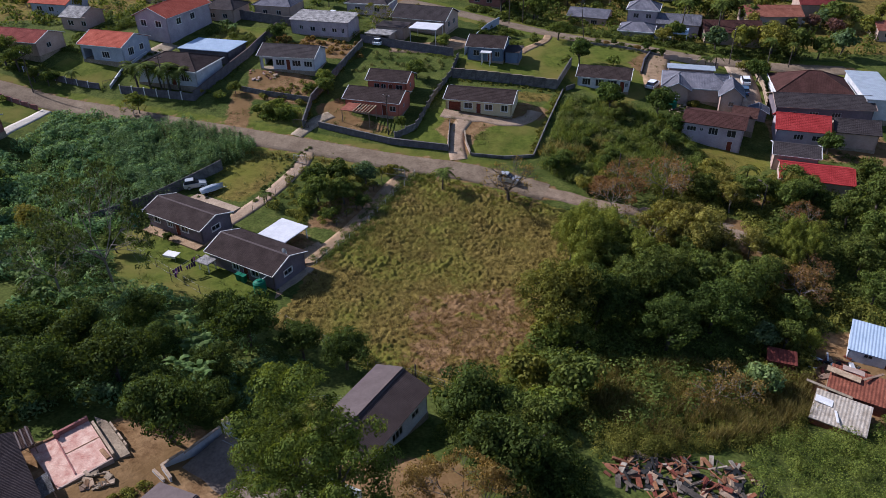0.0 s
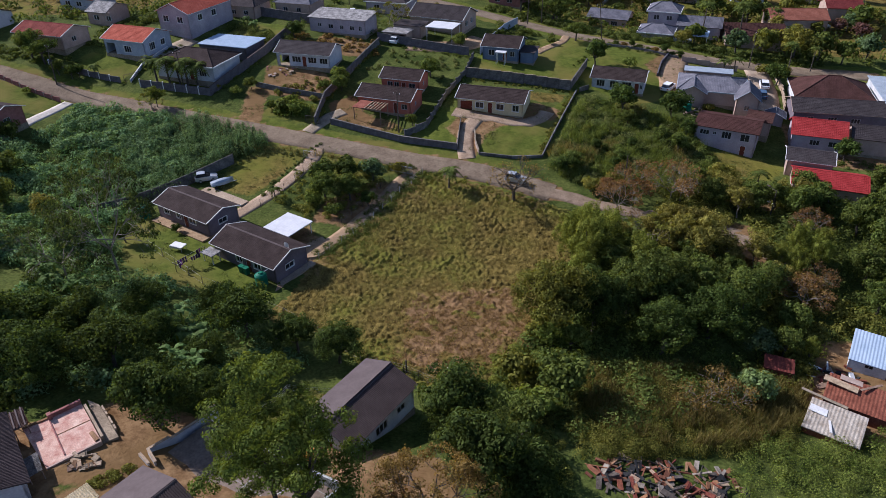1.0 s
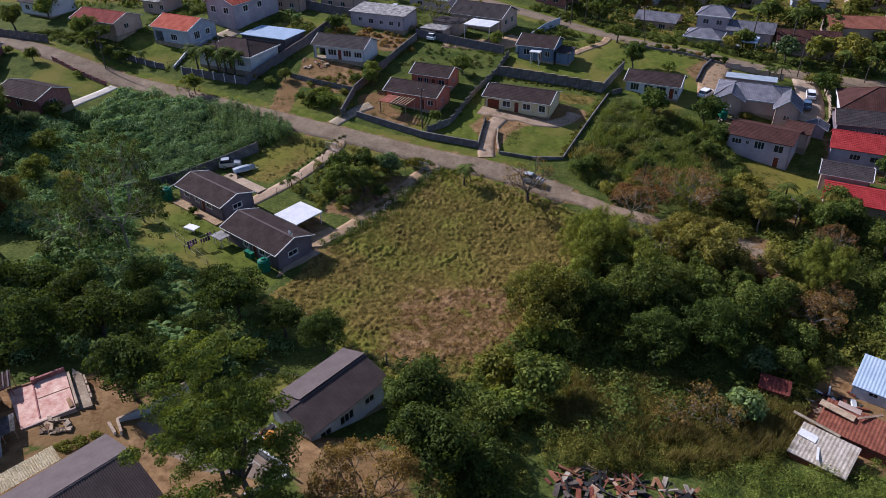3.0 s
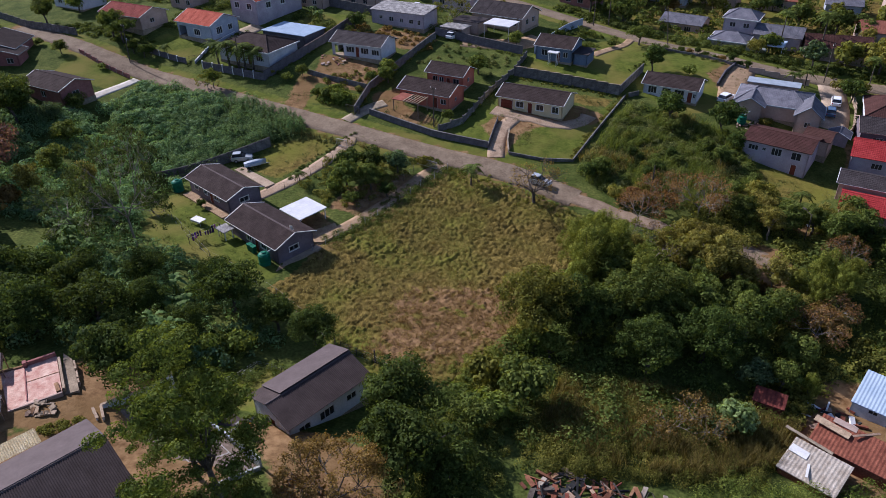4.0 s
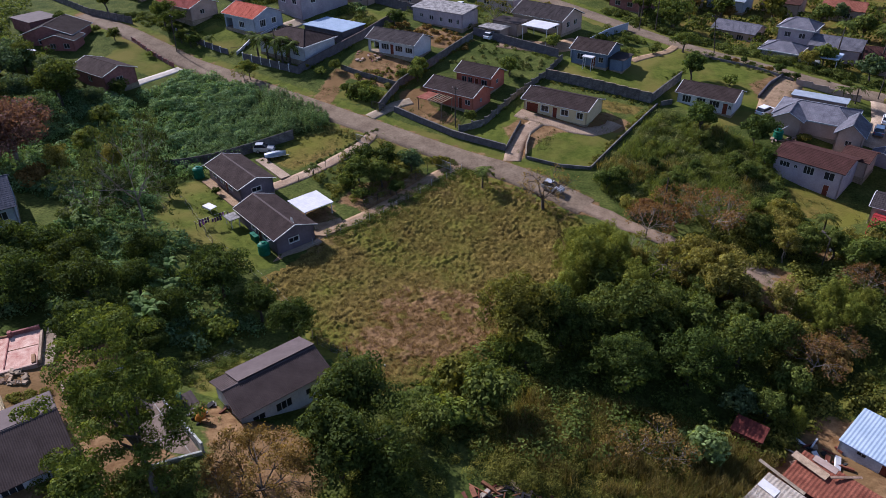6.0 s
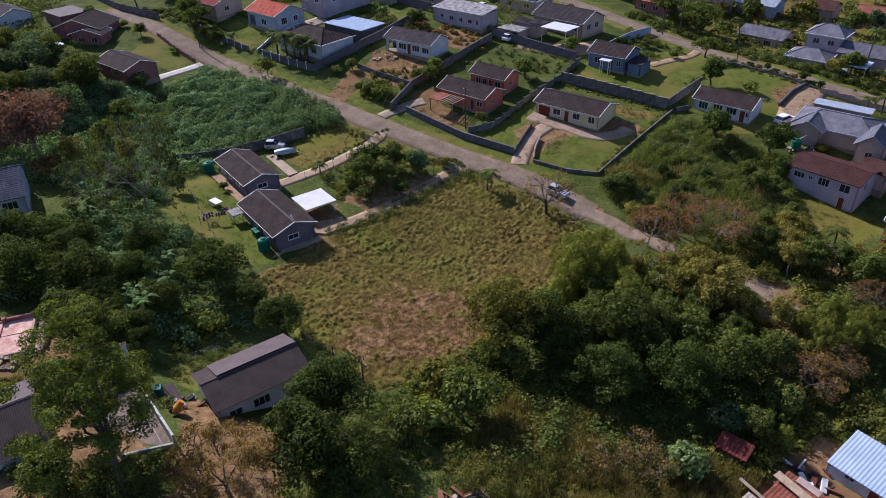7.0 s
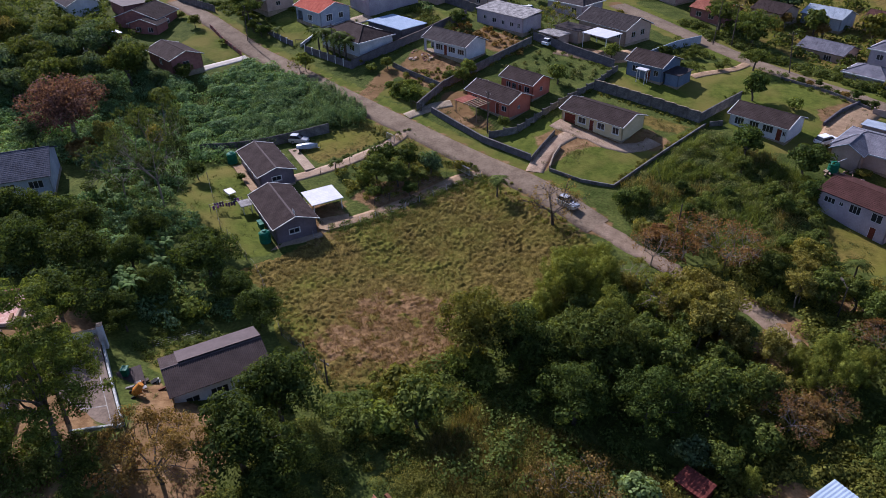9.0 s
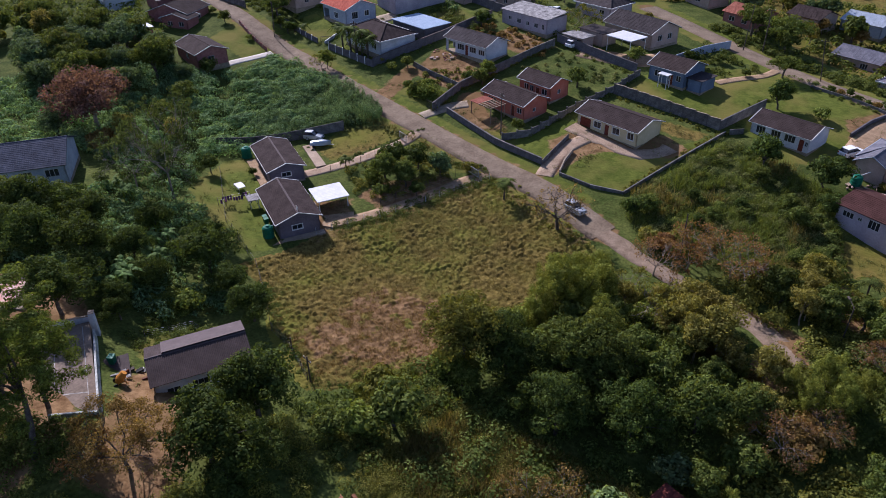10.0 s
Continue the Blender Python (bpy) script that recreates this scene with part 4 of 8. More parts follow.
gable_house(10.43, 146.43, -16.1, 8.2, 3.8, 14.07, 12.6, 9.75, M["wall_blue"], M["tile_brown"], "slate-blue house with a brown tiled roof",
            [("s", "window", 1.2, 0.9, 1.3, 1.2), ("s", "door", 4.3, 0, 0.9, 2.0), ("s", "window", 5.8, 0.9, 1.0, 1.1), ("e", "window", 2, 1.0, 1.0, 1.0)])
flat_house(15.6, 144.6, -16.1, 3.4, 2.6, 11.7, 9.4, M["wall_blue"], M["tile_dark"], "slate-blue flat-roofed side room", category="house")
shelter(9.6, 141.9, -16.1, 2.2, 0.8, 12.0, 9.6, M["sheet_white"], "small white porch roof on posts", category="porch")
# the two-storey house in the trees
gable_house(49.47, 117.64, -25.9, 10.9, 3.9, 7.52, 6.5, 1.9, M["wall_lilac"], M["tile_maroon"], "white two-storey house with a red-brown tiled roof",
            [("s", "window", 0.8, 3.0, 1.6, 0.9), ("s", "window", 3.0, 3.2, 0.6, 0.6), ("s", "window", 4.5, 2.8, 1.6, 1.3), ("s", "window", 7.6, 2.8, 1.5, 1.3), ("s", "door", 7.9, 0, 0.9, 2.0), ("e", "window", 2.5, 2.9, 1.2, 1.1)], trim=None)
gable_house(56.0, 120.8, -25.9, 4.6, 2.8, 7.2, 6.3, 3.6, M["wall_peach"], M["tile_maroon"], "small garage with a rust-brown tiled roof", (), trim=None, category="garage")
# grey house of many gables
hip_house(50.8, 134.0, -16.5, 13.0, 4.9, 9.4, 7.85, 5.2, M["wall_peach"], M["tile_grey"], "peach house with a weathered grey tiled hip roof", 3.5, [("s", "window", 2.6, 1.0, 1.3, 0.9)], trim=M["sheet_silver"])
gable_house(46.4, 131.2, 73.5, 5.6, 2.6, 9.3, 7.9, 5.2, M["wall_peach"], M["tile_grey"], "peach gabled wing with a grey tiled roof", (), trim=M["sheet_silver"], category="house wing")
gable_house(55.6, 127.6, 73.5, 6.4, 2.4, 9.6, 7.7, 4.6, M["wall_peach"], M["tile_grey"], "peach front wing with a grey tiled gable", [("w", "window", 1.5, 1.2, 1.0, 0.9)], trim=M["sheet_silver"], category="house wing")
flat_house(52.0, 141.0, -16.5, 9.5, 1.6, 8.3, 5.6, M["wall_peach"], M["sheet_silver"], "pale flat-roofed garage by the upper street", category="garage")
# brown hip house with its outbuildings
hip_house(73.9, 133.9, -14.0, 14.6, 5.6, 9.4, 6.5, 3.2, M["wall_white"], M["tile_maroon"], "large house with a brown tiled hip roof", 6.2, trim=M["white"])
gable_house(72.8, 126.9, -10.0, 17.8, 3.9, 7.2, 5.7, 2.8, M["wall_lilac_shaded"], M["tile_dark"], "long dark-roofed wing of a large house", [("s", "window", 2, 1, 1.6, 1), ("s", "window", 6, 1, 1.6, 1), ("s", "window", 10, 1, 1.6, 1)], trim=M["wall_peach"], category="house wing")
flat_house(84.6, 131.2, -14.0, 6.2, 8.6, 7.2, 3.2, M["wall_white"], M["sheet_silver"], "silver sheet-roofed lean-to beside a large house", ribs=True)
gable_house(60.6, 125.4, 68.0, 3.4, 1.9, 5.7, 4.8, 3.0, M["wall_lilac"], M["tile_grey"], "small dark-roofed outbuilding in a yard", (), category="outbuilding")
gable_house(65.13, 117.6, -17.7, 9.2, 3.6, 7.0, 5.1, 2.3, M["wall_lilac"], M["tile_red"], "house with a bright red painted roof", [("s", "window", 3, 1, 1.6, 1), ("s", "window", 6, 1, 1.4, 1)], trim=None)
gable_house(73.9, 115.6, -17.7, 7.6, 3.2, 6.6, 5.1, 2.2, M["wall_peach"], M["tile_dark"], "house wing with a dark tiled roof", (), trim=None, category="house wing")
gable_house(60.12, 107.9, -20.0, 7.5, 2.9, 5.57, 4.55, 1.6, M["wall_peach"], M["tile_dark"], "low house with a dark tiled roof", [("s", "window", 2, 1, 1.6, 1.0), ("s", "window", 5, 1, 1.0, 1.0)])
gable_house(60.8, 101.6, -19.9, 11.2, 3.6, 4.7, 3.4, 0.9, M["wall_peach"], M["tile_red"], "house with a red painted tile roof among trees", (), trim=None)
# brown hip house with a blue roof
hip_house(-51.0, 135.3, -17.0, 14.0, 5.0, 15.1, 13.2, 10.2, M["wall_white"], M["tile_brown"], "white house with a brown hip roof behind a walled garden", 4.5, [("s", "window", 4.5, 0.9, 1.6, 1.2), ("s", "door", 7.5, 0, 1.0, 2.0), ("s", "window", 9.8, 0.9, 1.6, 1.2)])
flat_house(-47.0, 145.2, -17.0, 11.8, 3.9, 13.6, 10.6, M["wall_grey"], M["sheet_blue"], "long flat outbuilding roofed with pale blue sheets", category="outbuilding", ribs=True)
# pink store
flat_house(-25.2, 157.6, -17.0, 14.2, 3.4, 16.2, 12.4, M["wall_lilac"], M["sheet_old"], "long pinkish flat-roofed building with weathered sheets",
           [("s", "window", 2.0, 1.2, 0.9, 0.8), ("s", "window", 4.6, 0.9, 1.2, 1.0), ("s", "window", 7.4, 0.9, 0.9, 0.9), ("s", "window", 9.8, 0.9, 1.1, 0.9), ("s", "window", 12.0, 0.8, 0.7, 1.1)], fall=0.6)
# open garages and the white carport by the dark-roofed house
shelter(-2.7, 154.6, -20.0, 6.4, 2.6, 14.1, 11.0, M["sheet_white"], "white sheet-roofed carport in a walled yard")
flat_house(-12.6, 153.2, -20.0, 6.0, 2.0, 13.4, 11.0, M["wall_peach"], M["sheet_old"], "low garage with patched grey sheets", [("s", "void", 0.5, 0, 2.4, 2.0), ("s", "void", 3.1, 0, 2.0, 2.0)], category="garage")
flat_house(-10.0, 157.4, -20.0, 7.0, 2.4, 13.9, 11.3, M["wall_peach"], M["tile_dark"], "low store with a dark sheeted roof", category="garage")

# beyond the upper street
gable_house(38.9, 182.7, -23.7, 10.6, 3.9, 10.3, 8.9, 6.3, M["wall_peach"], M["tile_grey"], "peach bungalow with a slate-grey roof", [("s", "window", 2, 0.9, 1.6, 1.1), ("s", "window", 6, 0.9, 1.6, 1.1)], trim=None)
hip_house(51.0, 177.0, -20.0, 8.0, 3.8, 13.4, 11.8, 6.6, M["wall_lilac"], M["tile_grey"], "two-storey house with a blue-grey hip roof", 2.8, [("s", "window", 1.4, 3.2, 1.3, 1.1), ("s", "window", 4.4, 3.2, 1.3, 1.1)], trim=M["white"])
hip_house(47.5, 168.5, -20.0, 8.5, 3.6, 10.4, 9.0, 6.6, M["wall_lilac"], M["tile_grey"], "low front wing with a blue-grey hip roof", 3.0, trim=M["white"])
gable_house(58.5, 172.5, -18.0, 10.5, 3.8, 11.0, 9.4, 6.4, M["wall_lilac"], M["tile_grey"], "long house with a blue-grey roof", (), trim=None)
shelter(55.6, 163.6, -20.0, 5.0, 2.6, 9.5, 6.8, M["sheet_blue"], "pale sheet-roofed carport beside a grey house")
gable_house(69.5, 167.5, -8.0, 13.5, 4.6, 10.6, 8.8, 6.0, M["wall_peach"], M["tile_maroon"], "long house with a maroon tiled roof behind trees", (), trim=None)
gable_house(84.5, 181.0, -4.0, 14.0, 4.4, 10.6, 8.8, 5.8, M["wall_peach"], M["tile_rust"], "house with a faded orange-brown tiled roof", (), trim=None)
gable_house(99.5, 190.0, -8.0, 9.0, 4.2, 11.0, 9.2, 5.8, M["wall_peach"], M["tile_crimson"], "house with a dull red tiled roof", (), trim=None)
hip_house(-49.5, 167.5, -17.0, 9.0, 4.0, 17.8, 16.3, 13.3, M["wall_peach"], M["tile_dark"], "peach house with a dark hip roof behind a wall", 3.0, [("s", "window", 2, 1, 1.2, 1.0), ("s", "window", 5.2, 1, 1.2, 1.0)], trim=None)
hip_house(-37.5, 170.0, -17.0, 10.0, 4.0, 17.8, 16.2, 13.2, M["wall_peach"], M["tile_grey"], "peach house with a grey hip roof behind a wall", 3.0, [("s", "window", 2, 1, 1.2, 1.0), ("s", "window", 5.5, 1, 1.2, 1.0)], trim=None)
hip_house(-16.0, 175.0, -17.0, 11.0, 4.4, 17.0, 15.2, 12.4, M["wall_lilac"], M["tile_dark"], "lilac house with a dark hip roof in a yard", 3.5, [("s", "window", 2, 1, 1.4, 1.0), ("s", "window", 7, 1, 1.4, 1.0)], trim=M["white"])
for i, (x, y, a, L, roof, wall, lb) in enumerate(((13.5, 190, -25, 9.5, "tile_rust", "brick", "brick house with a rusty brown roof"), (25.5, 199, -25, 8.5, "tile_brown", "wall_peach", "peach house with a brown roof among trees"), (37.0, 203, -22, 10, "sheet_silver", "wall_pale", "pale house with a bright sheet roof"),
                                                  (50.0, 206, -20, 10, "tile_maroon", "wall_peach", "house with a dark red roof among trees"), (64.0, 205, -15, 10, "tile_rust", "wall_peach", "house with a brown roof on a far slope"), (80.0, 204, -12, 9, "tile_grey", "wall_pale", "pale house with a grey roof far off"),
                                                  (0.5, 199, -25, 10, "tile_dark", "wall_peach", "house with a dark roof beyond a street"), (-20.0, 196, -20, 10, "tile_brown", "wall_peach", "house with a brown roof on the hill"), (-42.0, 190, -18, 10, "tile_grey", "wall_lilac", "lilac house with a grey roof on the hill"),
                                                  (-66.0, 180, -18, 11, "tile_brown", "wall_peach", "peach house with a brown roof on the hill"), (-90.0, 172, -18, 11, "tile_orange", "wall_pale", "pale house with an orange roof on the hill"), (-108.0, 158, -18, 11, "tile_dark", "wall_white", "white house with a dark roof on the hill"),
                                                  (-80.0, 161.0, -18, 6, "sheet_old", "wall_peach", "low building with a pale flat-looking roof"), (96.0, 208, -10, 10, "tile_maroon", "wall_peach", "house with a red-brown roof far off"), (112.0, 172, -8, 11, "tile_rust", "wall_peach", "house with a rusty roof near yellow hedges"))):
    g = gz(x, y)
    gable_house(x, y, a, L, 4.0, g + 4.2, g + 2.7, g, M[wall], M[roof], lb, [("s", "window", 1.6, 0.9, 1.5, 1.1), ("s", "window", 5.0, 0.9, 1.5, 1.1)], trim=None)


# ---- foreground buildings ----
sh = gable_house(-6.65, 46.45, 58.0, 9.9, 3.25, 8.95, 7.85, 4.9, M["wall_white"], M["sheet_brown"], "white cottage with a brown ribbed fibre-cement roof",
                 [("s", "window", 1.0, 1.1, 1.3, 0.8), ("s", "window", 3.4, 0.9, 1.7, 1.1), ("s", "window", 6.6, 1.1, 1.2, 0.8), ("w", "door", 2.4, 0.0, 0.9, 2.0), ("n", "window", 4, 1, 1.4, 1)], trim=None, ribs=True, caps=M["sheet_pink"])
# A smooth layer makes the north slope pinker and paler than the south.
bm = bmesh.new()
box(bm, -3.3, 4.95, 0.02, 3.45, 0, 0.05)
nr = part("roof_sheeting", bm, M["sheet_pink"], sh, "smooth pinkish north slope, paler than the south")
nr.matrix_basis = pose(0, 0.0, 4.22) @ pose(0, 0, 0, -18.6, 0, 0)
flat_house(-12.4, 40.9, 58.0, 2.4, 2.2, 7.1, 5.6, M["wall_white"], M["sheet_brown"], "lean-to with a ribbed roof at a cottage's end", fall=0.5, category="lean-to", ribs=True)
bn = gable_house(-21.82, 27.85, 56.25, 13.0, 4.68, 12.89, 11.17, 9.0, M["wall_white"], M["sheet_brown"], "house with a brown ribbed fibre-cement roof", [("s", "window", 7, 1, 1.6, 1.0)], trim=None, ribs=True, caps=M["sheet_pink"])
# North slope again smooth, pinker and paler than the ribbed south one.
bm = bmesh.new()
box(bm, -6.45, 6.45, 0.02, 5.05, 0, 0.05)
nr = part("roof_sheeting", bm, M["sheet_pink"], bn, "smooth pinkish north slope, paler than the south")
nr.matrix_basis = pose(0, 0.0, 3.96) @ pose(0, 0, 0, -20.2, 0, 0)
gable_house(-36.14, 34.09, -49.8, 9.4, 4.5, 13.6, 12.05, 9.4, M["wall_white"], M["sheet_brown"], "house with a weathered dark ribbed roof", (), trim=None, ribs=True)
# the house at the edge of the thicket
gable_house(-62.0, 61.2, 50.0, 13.0, 5.6, 12.9, 10.6, 7.6, M["wall_pale"], M["tile_slate"], "pale house with a dark slate-grey roof among bushes",
            [("s", "window", 5.9, 1.2, 1.8, 1.2), ("s", "window", 9.4, 1.2, 1.9, 1.2)], trim=None)
# brick neighbours on the far left
gable_house(-106.3, 126.6, 107.0, 10.0, 5.8, 15.3, 13.3, 10.2, M["brick"], M["tile_brown"], "red brick house with a broad brown tiled gable", [("w", "window", 3.2, 1, 1.4, 1.2), ("s", "window", 4, 1, 1.4, 1.2)])
gable_house(-101.8, 123.1, 107.0, 5.4, 3.9, 13.9, 12.7, 10.0, M["brick"], M["tile_brown"], "lower brick wing with its own tiled gable", [("w", "window", 1.6, 0.9, 1.3, 1.1), ("w", "window", 4.6, 0.9, 1.3, 1.1)])
flat_house(-104.5, 113.5, -17.0, 5.0, 2.6, 12.2, 9.6, M["brick"], M["sheet_white"], "flat white-roofed outbuilding beside a brick house", category="outbuilding")
gable_house(-116.0, 99.0, -20.0, 11.0, 4.0, 13.0, 11.4, 8.8, M["brick"], M["tile_brown"], "red brick house with a brown roof", [("s", "window", 3, 1, 1.5, 1.2)])
gable_house(-128.0, 124.0, -20.0, 12.0, 4.0, 16.5, 14.8, 12.0, M["wall_white"], M["tile_dark"], "pale house with a dark roof beyond the trees", ())
flat_house(-115.5, 130.0, -18.0, 9.0, 3.6, 14.6, 11.4, M["brick"], M["sheet_pink"], "low brick outbuilding with a pale flat roof", category="outbuilding")


def shack(x, y, head, L, w, top, low, roof, wall, label, fall=0.5, openings=()):
    return flat_house(x, y, head, L, w, top, low, wall, roof, label, openings, 0.15, fall, "shack", True)


shack(51.4, 62.3, -30.5, 7.0, 2.9, 1.15, -1.0, M["sheet_blue"], M["wall_white"], "white shack with a pale blue sheet roof", 0.45, [("s", "window", 1.6, 1.0, 0.9, 0.7), ("s", "door", 3.9, 0.0, 0.9, 1.7)])
shack(45.4, 54.6, -32.0, 7.5, 2.1, 1.5, -0.8, M["rust"], M["rust"], "rusty sheet-iron shack with patched walls")
shack(41.0, 51.4, -34.0, 5.4, 2.2, 1.3, -0.6, M["board_old"], M["rust"], "shack roofed with bleached boards")
for i, (x, y, z, a, L, w, mt, lb) in enumerate(((43.6, 56.4, 1.66, -35, 3.4, 0.9, M["timber"], "bleached plank sheet lying on a rusty roof"), (41.0, 54.3, 1.55, -35, 4.6, 0.35, M["concrete"], "pale beam laid along a roof edge"),
                                               (46.6, 55.9, 1.6, 20, 3.0, 0.25, M["timber"], "loose plank on a rusty roof"), (40.2, 50.7, 1.1, 70, 1.9, 0.22, M["white"], "white pipe lying on a board roof"), (39.9, 52.9, 1.22, -34, 1.7, 1.0, M["white"], "white sheet patched onto a board roof"),
                                               (45.0, 57.0, 1.55, -30, 2.2, 0.8, M["wall_peach"], "faded sheet on a rusty roof"))):
    bm = bmesh.new()
    box(bm, -L / 2, L / 2, -w / 2, w / 2, 0, 0.07)
    bmesh.ops.bevel(bm, geom=bm.edges[:], offset=0.015, segments=1)
    ob = part("loose_board", bm, mt)
    ob.matrix_basis = pose(x, y, z, 3, 4, a)
    tagged(ob, lb, "board")
lean = shack(38.6, 60.2, -20.0, 3.2, 1.1, 1.2, -0.9, M["rust"], M["rust"], "small rusty lean-to in the bushes", 0.3)


# ---- ruined slab with low walls ----
def ruin():
    base = [(-31.45, 43.8), (-27.55, 39.4), (-30.75, 36.4), (-35.1, 40.6)]
    split0, split1 = (-33.5, 41.85), (-29.95, 37.75)
    z = 10.0
    ob = slab("floor_slab", base, z, M["pink_floor"], "roofless pink-painted concrete floor with low broken walls", "floor slab", 0.9)
    del ob["kind"]
    for (p, q, h, t, mt, lb) in ((base[0], split0, 0.42, 0.24, M["brick"], "low red brick wall"), (split0, base[3], 0.12, 0.2, M["dirt"], "worn earth-stained footing"), ((-31.0, 43.4), (-27.7, 39.7), 0.12, 0.22, M["sand"], "pale broken kerb"),
                                 (base[1], base[2], 0.07, 0.16, M["wall_peach"], "low peach kerb"), (split0, split1, 0.10, 0.10, M["brick"], "thin dark footing"), ((-31.65, 39.85), (-29.5, 41.75), 0.03, 0.07, M["dirt"], "dirt-filled joint"),
                                 (split0, (-33.2, 41.5), 0.6, 0.34, M["brick"], "stub of a red brick pier"), ((-28.9, 40.1), (-27.95, 39.2), 0.18, 0.34, M["dirt"], "heap of fallen brick and earth")):
        bm = bmesh.new()
        wall_run(bm, p, q, z - 0.4, z + h, t, ())
        bmesh.ops.recalc_face_normals(bm, faces=bm.faces)
        part("low_wall", bm, mt, ob, lb)
    slab("apron", [(-31.3, 44.5), (-29.9, 43.9), (-26.5, 40.2), (-27.6, 39.4)], 9.62, M["sand_grey"], "weathered earth-stained concrete apron beside a ruined floor", "slab", 0.9)
    for i, (u, du) in enumerate(((0.05, 0.16), (0.24, 0.1), (0.4, 0.2), (0.66, 0.12))):
        p, q = Vector((-29.8, 43.85)), Vector((-26.4, 40.15))
        bm = bmesh.new()
        wall_run(bm, tuple(p.lerp(q, u)), tuple(p.lerp(q, u + du)), 8.6, 9.72 + 0.06 * (i % 2), 0.16, ())
        bmesh.ops.recalc_face_normals(bm, faces=bm.faces)
        tagged(part("kerb", bm, M["sand"]), "broken pale kerb stones along an apron", "kerb", "apron kerb")


def yard_wall(p, q, z0, z1, t, label):
    """A plastered wall with a level top, its foot sunk in the falling ground."""
    bm = bmesh.new()
    wall_run(bm, p, q, z0, z1, t, ())
    bmesh.ops.recalc_face_normals(bm, faces=bm.faces)
    w = tagged(part("yard_wall", bm, M["wall_white"]), label, "wall")
    bm = bmesh.new()
    wall_run(bm, p, q, z1 + 0.003, z1 + 0.07, t + 0.08, ())
    bmesh.ops.recalc_face_normals(bm, faces=bm.faces)
    part("coping", bm, M["sand"], w, "weathered coping")


def lean_to(x, y, head, L, w, z, fall, roof, label, battens=0, foot=None):
    """A small sheet roof on thin posts, leaning on a house."""
    t = holder("lean_to", pose(x, y, z, 0, 0, head), label, "lean-to")
    inv = t.matrix_basis.inverted()
    bm = bmesh.new()
    corrugated(bm, -L / 2, L / 2, (w / 2, 0.0), (-w / 2, -fall), 0.18, 0.05)
    bmesh.ops.solidify(bm, geom=bm.faces[:], thickness=0.025)
    part("roof_sheet", bm, roof, t)
    for i in range(battens):
        v = w / 2 - w * (i + 0.5) / battens
        zz = -fall * (w / 2 - v) / w
        bm = bmesh.new()
        box(bm, -L / 2, L / 2, v - 0.06, v + 0.06, zz + 0.05, zz + 0.12)
        part("batten", bm, M["sheet_pink"], t, "pale weathered batten")
    for px, py in ((-L / 2 + 0.1, -w / 2 + 0.1), (L / 2 - 0.1, -w / 2 + 0.1), (-L / 2 + 0.1, w / 2 - 0.1), (L / 2 - 0.1, w / 2 - 0.1)):
        zt = -fall * (w / 2 - py) / w - 0.02
        g = t.matrix_basis @ Vector((px, py, 0))
        bm = bmesh.new()
        bar(bm, inv @ Vector((g.x, g.y, gz(g.x, g.y) - 0.1)), (px, py, zt), 0.045, 6)
        part("post", bm, M["timber"], t, "pale timber post")


ruin()
lean_to(-35.2, 40.7, -51, 2.6, 1.25, 11.1, 0.15, M["roof_brown"], "low brown sheet roof with pale battens beside a ruin", 3)
lean_to(-31.3, 35.9, -51, 2.3, 1.15, 11.1, 0.2, M["sheet_old"], "grey corrugated lean-to on thin timber posts")
lean_to(-26.9, 31.4, 54.5, 5.6, 1.7, 11.15, 0.3, M["sheet_cream"], "cream corrugated lean-to along a dark-roofed house")
yard_wall((-23.5, 38.9), (-22.1, 40.35), 8.0, 9.45, 0.16, "white plastered yard wall")
yard_wall((-22.1, 40.35), (-19.8, 43.3), 6.5, 9.2, 0.16, "white plastered yard wall stepping down a slope")
yard_wall((-23.45, 38.75), (-22.35, 37.5), 8.5, 9.6, 0.16, "short white return of a yard wall")
yard_wall((-24.1, 38.45), (-22.9, 37.4), 8.5, 9.5, 0.16, "short white wall beside a yard gate")
yard_wall((-19.7, 43.45), (-19.2, 43.0), 6.4, 9.9, 0.5, "white plastered gate pillar")
# the old hard court
COURT = [(-19.6, 43.1), (-6.9, 35.6), (-12.0, 29.8), (-23.4, 37.4)]
court_z = 8.75
slab("court", COURT, court_z, M["court"], "cracked grey concrete court with faded white lines", "court", 2.2)
ca, cb, cd = Vector(COURT[0]), Vector(COURT[1]), Vector(COURT[3])
for i, (u0, v0, u1, v1, wd) in enumerate(((0.04, 0.10, 0.97, 0.10, 0.07), (0.55, 0.1, 0.55, 0.95, 0.07), (0.97, 0.1, 0.97, 0.95, 0.07), (0.3, 0.5, 0.97, 0.52, 0.07), (0.78, 0.1, 0.74, 0.4, 0.14), (0.74, 0.4, 0.8, 0.55, 0.16), (0.8, 0.55, 0.77, 0.95, 0.12))):
    p, q = ca + (cb - ca) * u0 + (cd - ca) * v0, ca + (cb - ca) * u1 + (cd - ca) * v1
    d = (q - p).normalized()
    n = Vector((-d.y, d.x)) * wd / 2
    bm = bmesh.new()
    prism(bm, [(*(p - n), court_z + 0.004), (*(q - n), court_z + 0.004), (*(q + n), court_z + 0.004), (*(p + n), court_z + 0.004)], (0, 0, 0.006))
    bmesh.ops.recalc_face_normals(bm, faces=bm.faces)
    tagged(part("court_line", bm, M["faded"]), "faded pale line on a concrete court", "line", "court lines")


